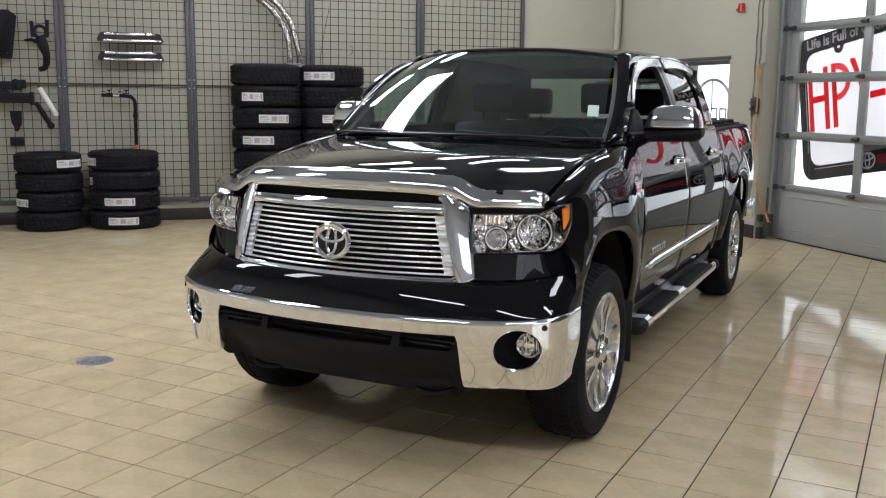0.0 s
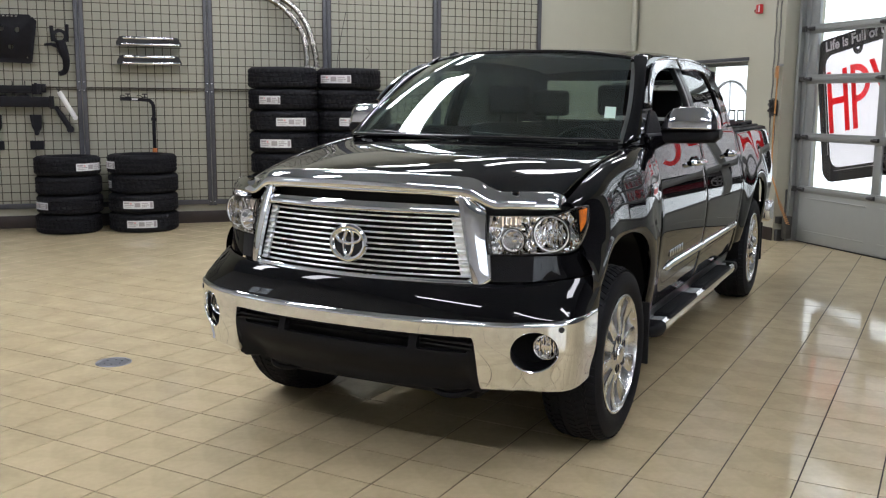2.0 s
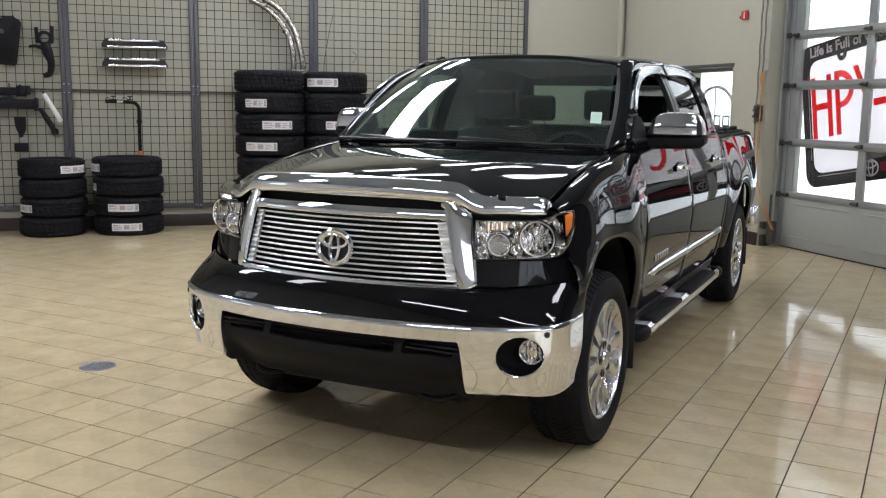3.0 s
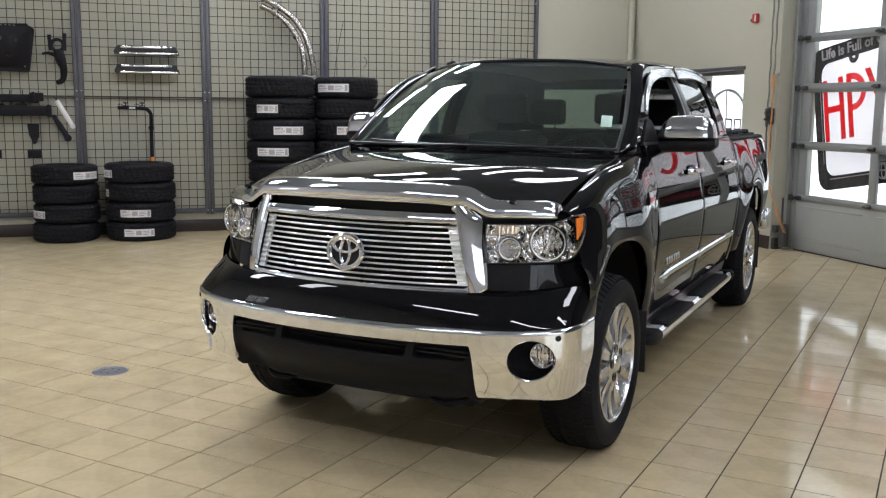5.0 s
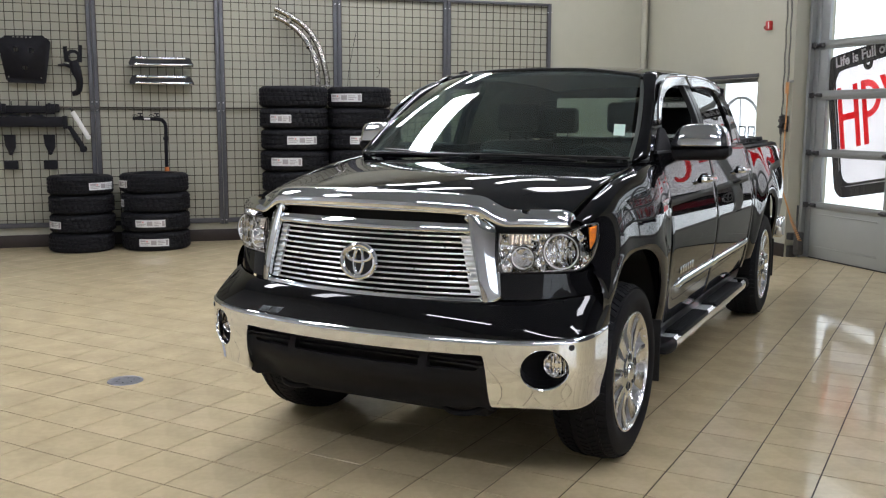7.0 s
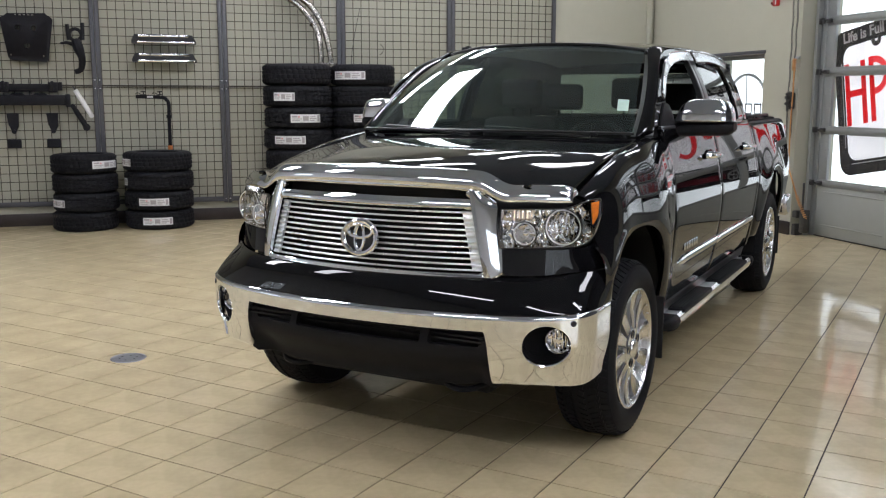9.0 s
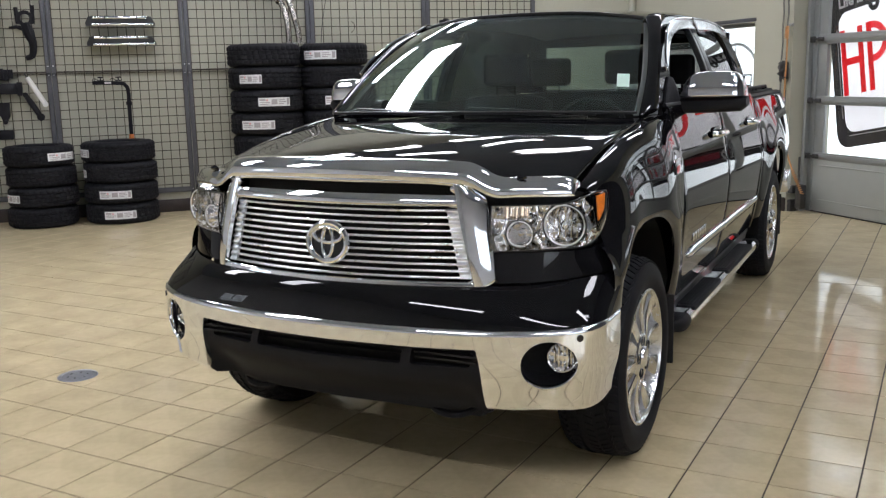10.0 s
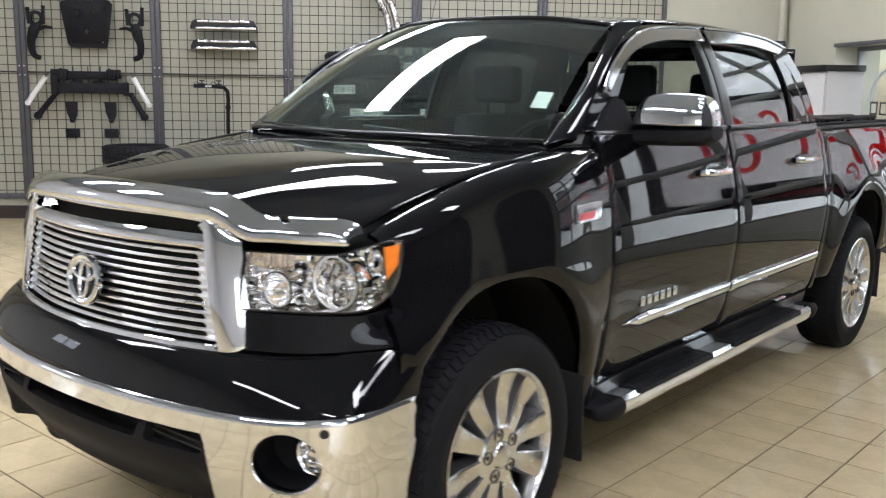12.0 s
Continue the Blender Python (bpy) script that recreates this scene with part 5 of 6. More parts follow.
    # turn signal behind the inner top corner
    def T(u, v):
        return lamp_at(0.09 + 0.22 * u, 0.68 + 0.26 * v, -0.030 + 0.006 * math.sin(u * 34))
    bm = patch(T, 24, 4, 0.006, 0.002, side)
    part("turn_signal", bm, FAINT_AMBER, lamp)
    # amber corner reflector
    def A(u, v):
        lo = 0.34 + 0.10 * u
        return lamp_at(0.880 + 0.04 * (1 - v) + (0.108 - 0.04 * (1 - v)) * u, lo + (0.92 - lo) * v, 0.006)
    bm = patch(A, 8, 8, 0.006, 0.002, side)
    part("side_marker", bm, AMBER_SOLID, lamp, "amber side marker")

# ---- wheels ----
def wheel_parts(parent):
    """A wheel round the local z axis, its face at z = 0."""
    R, rim = AXLE, 0.275
    bm = bmesh.new()
    prof = [(rim - 0.012, -0.235), (rim + 0.01, -0.250), (0.335, -0.258), (0.375, -0.245), (0.394, -0.215)]
    prof += [(0.403, -0.17), (0.405, -0.12), (0.403, -0.07), (0.394, -0.025), (0.378, 0.002), (0.345, 0.016), (rim + 0.03, 0.012), (rim + 0.006, 0.0), (rim - 0.012, -0.010)]
    lathe(bm, prof, Matrix(), 64, close=True)
    tyre = part("tyre", bm, RUBBER, parent)
    bm = bmesh.new()
    # tread blocks
    for row, (z, r) in enumerate(((-0.222, 0.394), (-0.175, 0.4045), (-0.118, 0.4065), (-0.065, 0.4045), (-0.020, 0.395))):
        for k in range(72):
            a = 2 * math.pi * (k + 0.5 * (row % 2)) / 72
            tilt = (0.9, 0.45, 0, -0.45, -0.9)[row]
            M = Matrix.Rotation(a, 4, "Z") @ Matrix.Translation((r - 0.0015, 0, z)) @ Matrix.Rotation(tilt * 0.5, 4, "Y") @ Matrix.Rotation(0.35 * (1 if row % 2 else -1), 4, "X")
            bmesh.ops.create_cube(bm, size=1, matrix=M @ Matrix.Diagonal((0.0075, 0.026, 0.036, 1)))
    part("tread", bm, RUBBER, parent)
    bm = bmesh.new()
    lathe(bm, [(rim, -0.012), (rim + 0.002, 0.004), (rim - 0.006, 0.006), (rim - 0.014, -0.004), (rim - 0.020, -0.05), (rim - 0.045, -0.20), (rim - 0.03, -0.235), (rim - 0.01, -0.235)], Matrix(), 64)
    part("rim", bm, ALLOY, parent)
    bm = bmesh.new()
    add_cyl(bm, pose(0, 0, -0.17), 0.20, 0.20, 0.03, 40)
    add_cyl(bm, pose(0, 0, -0.13), 0.10, 0.09, 0.09, 24)
    part("brake_disc", bm, STEELDARK, parent)
    # five pairs of spokes, flat machined faces with sloping flanks
    for k in range(10):
        a = 2 * math.pi * k / 10 + 0.10
        skew = 0.035 if k % 2 else -0.035
        bm = bmesh.new()
        rows = []
        for r, w, h, lean in ((0.070, 0.042, -0.006, 0.0), (0.118, 0.050, -0.013, 0.3), (0.180, 0.068, -0.020, 0.7), (0.235, 0.082, -0.014, 0.95), (0.263, 0.090, -0.004, 1.0)):
            b = a + skew * lean
            c, s = math.cos(b), math.sin(b)
            row = []
            for t, dz in ((-1.18, -0.060), (-1.0, -0.004), (-0.82, 0.0), (0.82, 0.0), (1.0, -0.004), (1.18, -0.060)):
                row.append(bm.verts.new((r * c - t * w / 2 * s, r * s + t * w / 2 * c, h + dz)))
            rows.append(row)
        for i in range(len(rows) - 1):
            for j in range(5):
                f = bm.faces.new((rows[i][j], rows[i + 1][j], rows[i + 1][j + 1], rows[i][j + 1]))
                f.material_index = 1 if j in (0, 4) else 0
        bm.faces.new(rows[0][::-1])
        bm.faces.new(rows[-1])
        bmesh.ops.recalc_face_normals(bm, faces=bm.faces[:])
        part("spoke", bm, [ALLOY, ALLOY_DARK], parent)
    bm = bmesh.new()
    lathe(bm, [(0.104, -0.07), (0.100, -0.014), (0.088, -0.004), (0.045, -0.002), (0.040, 0.006), (0.030, 0.010), (0.0001, 0.012)], Matrix(), 40)
    part("hub_cap", bm, ALLOY, parent)
    for k in range(5):
        a = 2 * math.pi * (k + 0.35) / 5
        bm = bmesh.new()
        M = pose(0.069 * math.cos(a), 0.069 * math.sin(a), 0)
        lathe(bm, [(0.022, -0.02), (0.021, 0.0005), (0.019, 0.0), (0.018, -0.02), (0.0001, -0.02)], M, 18)
        part("lug_hole", bm, TRIM, parent)
        bm = bmesh.new()
        add_cyl(bm, M @ pose(0, 0, -0.011), 0.010, 0.008, 0.018, 6)
        part("lug_nut", bm, CHROME_DARK, parent)


first = None
for c in (FRONT, WHEELBASE):
    for side in (1, -1):
        M = pose(side * 0.935, c, AXLE) @ Matrix.Rotation(radians(90 * side), 4, "Y") @ Matrix.Rotation(0.35 + c, 4, "Z")
        if first is None:
            first = empty("wheel")
            first.parent = truck
            first.matrix_basis = M
            wheel_parts(first)
        else:
            w = copy_thing(first, M)
            w.parent = truck
            w.matrix_basis = M

# ---- running boards ----
for side in (1, -1):
    board = empty("running_board")
    board.parent = truck
    tagged(board, "chrome running board with black step pads")
    prof = [(0.955, 0.352), (0.962, 0.375), (0.957, 0.395), (0.940, 0.408), (0.80, 0.405), (0.80, 0.345), (0.93, 0.335), (0.948, 0.340)]
    bm = bmesh.new()
    rows = [[bm.verts.new((side * x, y, z)) for x, z in prof] for y in (0.76, 2.86)]
    for k in range(len(prof)):
        bm.faces.new((rows[0][k], rows[0][(k + 1) % len(prof)], rows[1][(k + 1) % len(prof)], rows[1][k]))
    bm.faces.new(rows[0])
    bm.faces.new(rows[1][::-1])
    bmesh.ops.recalc_face_normals(bm, faces=bm.faces[:])
    part("board_tube", bm, CHROME, board)
    for y0, y1 in ((0.90, 1.58), (1.80, 2.68)):
        bm = bmesh.new()
        add_box(bm, min(side * 0.79, side * 0.958), max(side * 0.79, side * 0.958), y0, y1, 0.372, 0.414, 0.008)
        pad = part("step_pad", bm, PLASTIC, board)
        for k in range(9):
            x = 0.805 + 0.0155 * k
            part("pad_rib", box(min(side * x, side * (x + 0.007)), max(side * x, side * (x + 0.007)), y0 + 0.03, y1 - 0.03, 0.412, 0.418), PLASTIC, pad)
    for y, d in ((0.76, -1), (2.86, 1)):
        bm = bmesh.new()
        rows = []
        for k, (t, f) in enumerate(((0, 1.06), (0.05, 1.06), (0.10, 0.95), (0.13, 0.75), (0.145, 0.45))):
            rows.append([bm.verts.new((side * (0.875 + (x - 0.875) * f), y + d * (t - 0.02), 0.372 + (z - 0.372) * f)) for x, z in prof])
        for i in range(4):
            for k in range(len(prof)):
                bm.faces.new((rows[i][k], rows[i][(k + 1) % len(prof)], rows[i + 1][(k + 1) % len(prof)], rows[i + 1][k]))
        bm.faces.new(rows[0])
        bm.faces.new(rows[-1])
        bmesh.ops.recalc_face_normals(bm, faces=bm.faces[:])
        part("end_cap", bm, PLASTIC, board)
    bm = bmesh.new()
    for y in (0.95, 1.75, 2.6):
        add_box(bm, min(side * 0.6, side * 0.85), max(side * 0.6, side * 0.85), y, y + 0.06, 0.33, 0.37, 0.004)
    part("board_bracket", bm, BLACKMETAL, board)

# ---- side trim: mirrors, handles, mouldings, letters ----
for side in (1, -1):
    mir = empty("side_mirror")
    mir.parent = truck
    tagged(mir, "door mirror with a chrome cap and black base")
    # cap: a boxy shell with soft edges
    def C(u, v):
        a = 2 * math.pi * u
        k = (1 - abs(2 * v - 1) ** 7) ** 0.5 if 0 < v < 1 else 0.0
        sq = lambda t: math.copysign(abs(t) ** 0.55, t)
        up = k * sq(math.sin(a)) * (0.098 + 0.008 * math.sin(math.pi * v))
        return Vector((0.850 + 0.295 * v + 0.30 * max(up, 0) * (1 - v) - 0.10 * max(up, 0) * v, 1.0 + 0.06 * (v - 0.5) + (0.092 - 0.18 * max(up, 0)) * k * sq(math.cos(a)), 1.428 + max(up, -0.010)))
    bm = bmesh.new()
    ring = []
    NV, NU = 22, 28
    for i in range(NV + 1):
        t = 0.5 - 0.5 * math.cos(math.pi * i / NV)
        ring.append([bm.verts.new((side * p.x, p.y, p.z)) for p in (C(j / NU, min(max(t, 0.004), 0.996)) for j in range(NU))])
    fs = []
    for i in range(NV):
        for j in range(NU):
            fs.append(bm.faces.new((ring[i][j], ring[i][(j + 1) % NU], ring[i + 1][(j + 1) % NU], ring[i + 1][j])))
    fs += [bm.faces.new(ring[0]), bm.faces.new(ring[-1])]
    bmesh.ops.recalc_face_normals(bm, faces=fs)
    part("mirror_cap", bm, CHROME, mir)
    bm = bmesh.new()
    pts = [(0.77, 1.375, 0.05), (0.82, 1.375, 0.056), (0.90, 1.376, 0.062), (1.02, 1.378, 0.074), (1.12, 1.382, 0.070), (1.148, 1.392, 0.05)]
    rows = []
    for x, z, hy in pts:
        rows.append([bm.verts.new((side * x, 1.0 + (x - 1.0) * 0.18 + hy * math.cos(a), z + (0.038 if x < 1.13 else 0.024) * math.copysign(abs(math.sin(a)) ** 0.7, math.sin(a)))) for a in [2 * math.pi * k / 16 for k in range(16)]])
    fs = []
    for i in range(len(rows) - 1):
        for k in range(16):
            fs.append(bm.faces.new((rows[i][k], rows[i][(k + 1) % 16], rows[i + 1][(k + 1) % 16], rows[i + 1][k])))
    fs += [bm.faces.new(rows[0]), bm.faces.new(rows[-1])]
    bmesh.ops.recalc_face_normals(bm, faces=fs)
    part("mirror_base", bm, PLASTIC, mir)
    # sail panel at the window's corner
    bm = bmesh.new()
    add_patch(bm, side_strip([(0.95, 0.0), (0.93, 0.16), (0.90, 0.26)], [(0.68, 0.0), (0.76, 0.16), (0.84, 0.28)], off=0.008), 6, 6, 0.02, 0.004, side)
    part("mirror_sail", bm, PLASTIC, mir)

    for y, d in ((1.545, "front"), (2.665, "rear")):
        z = 1.205
        x = side_x(y, z)
        bm = bmesh.new()
        pts = [(side * (x + o), y + t, z + 0.003) for t, o in ((-0.115, 0.006), (-0.10, 0.032), (-0.05, 0.043), (0.05, 0.043), (0.10, 0.032), (0.115, 0.006))]
        add_tube(bm, curve(pts, 20), 0.021, 10, flat=0.8)
        part("door_handle", bm, CHROME, doors[d, side], "chrome pull handle")
        bm = bmesh.new()
        add_cyl(bm, Matrix.Translation((side * (x + 0.001), y, z)) @ Matrix.Rotation(radians(90), 4, "Y") @ Matrix.Diagonal((0.038, 0.09, 1, 1)), 1, 1, 0.008, 28)
        part("handle_cup", bm, CHROME_DARK, doors[d, side])
    # body-side moulding with a chrome face
    for (y0, y1), d in (((0.80, 1.768), "front"), ((1.784, 2.95), "rear")):
        def Mo(u, v):
            y = y0 + (y1 - y0) * u
            tip = smooth(0.0, 0.16, u) if d == "front" else 1.0
            z = 0.676 + (0.056 * (v - 0.5)) * (0.12 + 0.88 * tip) + 0.004 * (1 - tip)
            return Vector((side_x(y, z) + 0.017 * (0.3 + 0.7 * tip) * math.sin(math.pi * (0.12 + 0.76 * v)), y, z))
        part("side_moulding", patch(Mo, 20, 8, 0.012, 0.006, side, edge=0.03), CHROME, doors[d, side], "chrome body-side moulding")
    # six plain chrome bars on the front door
    for k in range(6):
        y = 0.925 + 0.054 * k
        bm = bmesh.new()
        x = side_x(y, 0.752)
        add_box(bm, min(side * x, side * (x + 0.005)), max(side * x, side * (x + 0.005)), y - 0.017, y + 0.017, 0.733, 0.771, 0.001)
        part("badge_bar", bm, CHROME, doors["front", side])
    # engine badge on the front fender's rear
    def eng(y0, y1, z0, z1, off):
        def P(u, v):
            y, z = y0 + (y1 - y0) * u + 0.02 * v, z0 + (z1 - z0) * v
            return Vector((fender_x(y, z) + off, y, z))
        return P
    bm = bmesh.new()
    add_patch(bm, eng(0.365, 0.56, 1.106, 1.166, 0.007), 6, 4, 0.006, 0.002, side)
    eb = part("engine_badge", bm, VISOR, truck, "dark chrome engine badge")
    bm = bmesh.new()
    add_patch(bm, eng(0.385, 0.50, 1.114, 1.138, 0.009), 4, 2, 0.003, 0.001, side)
    part("badge_stripe", bm, mat("red_badge_enamel", (0.6, 0.03, 0.04), 0.3), eb)

# ---- tyre stacks ----
def tyre_mesh(R, w, seg=72):
    """A lying tyre with grooved blocks, its base at z = 0."""
    bm = bmesh.new()
    inner = R * 0.60
    prof = [(inner, 0.14), (inner + 0.012, 0.04), (R * 0.78, 0.0), (R * 0.90, 0.02), (R * 0.975, 0.10)]
    groove = [(R, 0.16), (R, 0.27), (R - 0.008, 0.285), (R - 0.008, 0.315), (R, 0.33), (R, 0.485), (R - 0.008, 0.50), (R - 0.008, 0.53), (R, 0.545), (R, 0.67), (R - 0.008, 0.685), (R - 0.008, 0.715), (R, 0.73), (R, 0.84)]
    prof += groove + [(R * 0.975, 0.90), (R * 0.90, 0.98), (R * 0.78, 1.0), (inner + 0.012, 0.96), (inner, 0.86)]
    rings = []
    for i, (r, h) in enumerate(prof):
        tread = 4 <= i < 20
        ring = []
        for k in range(seg * 2):
            a = 2 * math.pi * (k // 2 + (0.14 if k % 2 else -0.14 + 0.5 * 0)) / seg
            a = 2 * math.pi * (k / 2) / seg
            cutb = tread and ((k + (i // 4) * 1) % 4 == 0)
            rr = r - (0.010 if cutb and r >= R * 0.975 else 0.0)
            ring.append(bm.verts.new((rr * math.cos(a + 0.02 * ((i // 4) % 2)), rr * math.sin(a + 0.02 * ((i // 4) % 2)), h * w)))
        rings.append(ring)
    n = seg * 2
    for i in range(len(rings) - 1):
        for k in range(n):
            bm.faces.new((rings[i][k], rings[i][(k + 1) % n], rings[i + 1][(k + 1) % n], rings[i + 1][k]))
    bmesh.ops.recalc_face_normals(bm, faces=bm.faces[:])
    return bm


def sticker(parent, R, w, a0, a1, z0=0.28, z1=0.66, seed=0):
    """A paper tyre label wrapped on the tread, with plain bars of print."""
    def P(lo, hi, b0, b1, off):
        def f(u, v):
            a = radians(lo + (hi - lo) * u)
            r = R + off
            return Vector((r * math.cos(a), r * math.sin(a), w * (b0 + (b1 - b0) * v)))
        return f
    n = max(4, int(abs(a1 - a0) / 5))
    lab = part("paper_label", patch(P(a0, a1, z0, z1, 0.004), n, 3, 0.002, 0.0), LABEL, parent, "white printed paper label")
    d = a1 - a0
    bars = [(0.04, 0.22, 0.62, 0.84, INK), (0.24, 0.30, 0.58, 0.80, INKRED), (0.05, 0.36, 0.40, 0.50, INK), (0.05, 0.30, 0.20, 0.28, INK), (0.40, 0.58, 0.22, 0.80, INK), (0.62, 0.82, 0.66, 0.76, INK), (0.62, 0.86, 0.44, 0.54, INK), (0.62, 0.78, 0.22, 0.32, INK), (0.89, 0.97, 0.14, 0.86, INK)]
    for b in bars:
        part("print_bar", patch(P(a0 + d * b[0], a0 + d * b[1], z0 + (z1 - z0) * b[2], z0 + (z1 - z0) * b[3], 0.0052), max(2, n // 3), 1, 0.0008, 0.0), b[4], lab)


def tyre_stack(x, y, R, widths, labels, what):
    """labels: for a tyre counted from the top, the angles its paper label spans."""
    me, z = {}, 0.0
    rnd = random.Random(int(1000 * R + 7 * y))
    for i, w in enumerate(widths):
        k = len(widths) - 1 - i
        if w not in me:
            src = obj("tyre", tyre_mesh(R, w), RUBBER)
            ob = src
            me[w] = src.data
        else:
            ob = new("tyre", me[w])
        jx, jy = rnd.uniform(-0.012, 0.012), rnd.uniform(-0.012, 0.012)
        ob.matrix_world = ROOM @ pose(x + jx, y + jy, z)
        tagged(ob, what + (" with white label" if k in labels else ""), "tyre", "stacked tyres")
        if k in labels:
            sticker(ob, R, w, *labels[k])
        z += w


tyre_stack(0.43, -7.94, 0.365, [0.222] * 4, {0: (18, 74), 2: (-82, -37)}, "black tyre in a low stack")
tyre_stack(0.45, -7.11, 0.397, [0.226] * 4, {0: (-88, -50), 1: (-80, -64), 2: (-35, 15), 3: (-29, 20)}, "black winter tyre in a low stack")
tyre_stack(0.46, -5.42, 0.420, [0.2175, 0.2175, 0.2175] + [0.2575] * 5, {1: (-50, -13), 2: (-22, 28), 3: (-50, 3)}, "large black winter tyre in a tall stack")
tyre_stack(0.46, -4.60, 0.400, [0.2175, 0.2175, 0.2175] + [0.2575] * 5, {0: (-70, -8), 2: (-30, 10)}, "large black winter tyre in a tall stack")

# ---- accessories hung on the mesh: local x stands off the wall, y runs along it ----
WALLM = ROOM @ Matrix(((0, 0, 1, 0.075), (1, 0, 0, 0), (0, 1, 0, 0), (0, 0, 0, 1)))   # (along, up, off) to the room


def wall_thing(name, bm, material, label, category, group="", along=0.0):
    ob = obj(name, bm, material)
    ob.matrix_world = WALLM @ pose(along, 0, 0)
    return tagged(ob, label, category, group)


HUNG = -0.08     # the suspension display sits this far along the wall
# skid plate
bm = prism([(-8.70, 2.43), (-8.67, 2.46), (-8.17, 2.47), (-8.13, 2.43), (-8.20, 1.96), (-8.23, 1.94), (-8.60, 1.96), (-8.63, 1.99)], 0.03, 0.05)
add_prism(bm, [(-8.66, 2.455), (-8.18, 2.465), (-8.21, 2.50), (-8.62, 2.49)], 0.0, 0.035)
skid = wall_thing("skid_plate", bm, BLACKMETAL, "black steel skid plate with round holes hung on mesh", "skid plate", along=HUNG)
c = bmesh.new()
for y, z, r in ((-8.51, 2.335, 0.030), (-8.34, 2.325, 0.030), (-8.42, 2.13, 0.030), (-8.60, 2.02, 0.009), (-8.25, 2.01, 0.009)):
    add_cyl(c, pose(y, z, 0.04), r, r, 0.1, 24)
for k in range(5):
    add_box(c, -8.54 + k * 0.045, -8.515 + k * 0.045, 2.472, 2.482, -0.05, 0.10)


def cut_room(ob, cutters):
    bmesh.ops.transform(cutters, matrix=ob.matrix_world, verts=cutters.verts)
    return cut(ob, cutters)


cut_room(skid, c)

# steering knuckles, a mirrored pair
for y0, s in ((-8.96, -1), (-7.89, 1)):
    bm = bmesh.new()
    M = pose(y0, 2.26, 0.05)
    lathe(bm, [(0.085, -0.02), (0.085, 0.03), (0.048, 0.03), (0.048, -0.02)], M, 24, close=True)
    add_tube(bm, [(y0 - 0.075, 2.20, 0.05), (y0 - 0.085, 2.38, 0.06)], 0.022, 8)
    add_tube(bm, [(y0 + 0.075, 2.20, 0.05), (y0 + 0.085, 2.40, 0.06)], 0.022, 8)
    add_tube(bm, curve([(y0, 2.20, 0.06), (y0 + s * 0.035, 2.08, 0.09), (y0 + s * 0.06, 1.98, 0.08), (y0 + s * 0.04, 1.86, 0.05), (y0 - s * 0.03, 1.83, 0.05)], 14), [0.05, 0.055, 0.06, 0.058, 0.052, 0.046, 0.042, 0.040, 0.038, 0.036, 0.034, 0.032, 0.030, 0.026], 10)
    add_tube(bm, [(y0, 2.14, 0.06), (y0 - s * 0.10, 2.17, 0.05), (y0 - s * 0.17, 2.16, 0.05)], [0.03, 0.018, 0.014], 8)
    wall_thing("steering_knuckle", bm, BLACKMETAL, "black cast steering knuckle hung on wire mesh", "steering knuckle", "hung suspension parts", HUNG)

# two cross members
for (a, b, z0, z1, d) in ((-8.68, -8.20, 1.60, 1.69, 0.06), (-8.80, -8.02, 1.44, 1.56, 0.08)):
    cm = wall_thing("cross_member", box(a, b, z0, z1, 0.01, d, 0.01), BLACKMETAL, "black steel cross member hung on wire mesh", "cross member", "hung suspension parts", HUNG)
    if z0 > 1.5:
        for k in (a - 0.07, b - 0.02):
            bm = box(k, k + 0.10, z0 - 0.01, z1 + 0.02, 0.0, 0.10, 0.008)
            part("end_bracket", bm, BLACKMETAL, cm)
            part("bracket_lug", box(k + 0.03, k + 0.06, z0 + 0.01, z1 + 0.03, 0.095, 0.12, 0.004), BLACKMETAL, cm)
        for k in (0.18, 0.52, 0.80):
            bm = bmesh.new()
            add_tube(bm, [(a + (b - a) * k, z0 - 0.045, 0.035), (a + (b - a) * k, z1 + 0.05, 0.035)], 0.006, 8)
            part("bolt_stud", bm, BLACKMETAL, cm)
        part("end_plate", box(a - 0.15, a - 0.07, z0 + 0.01, z1 + 0.02, 0.02, 0.08, 0.008), BLACKMETAL, cm)
        part("end_plate", box(b + 0.08, b + 0.13, z0 + 0.01, z1 + 0.02, 0.02, 0.08, 0.008), BLACKMETAL, cm)
    else:
        for k in (0.30, 0.62):
            part("saddle", prism([(a + (b - a) * k - 0.09, z1 - 0.004), (a + (b - a) * k + 0.09, z1 - 0.004), (a + (b - a) * k + 0.05, z1 + 0.022), (a + (b - a) * k - 0.05, z1 + 0.022)], 0.02, 0.07), BLACKMETAL, cm)
        part("end_bracket", box(a - 0.03, a + 0.05, z0 - 0.01, z1 + 0.08, 0.0, 0.10, 0.01), BLACKMETAL, cm)
        part("end_bracket", box(b - 0.02, b + 0.03, z0 - 0.02, z1 + 0.01, 0.0, 0.10, 0.008), BLACKMETAL, cm)

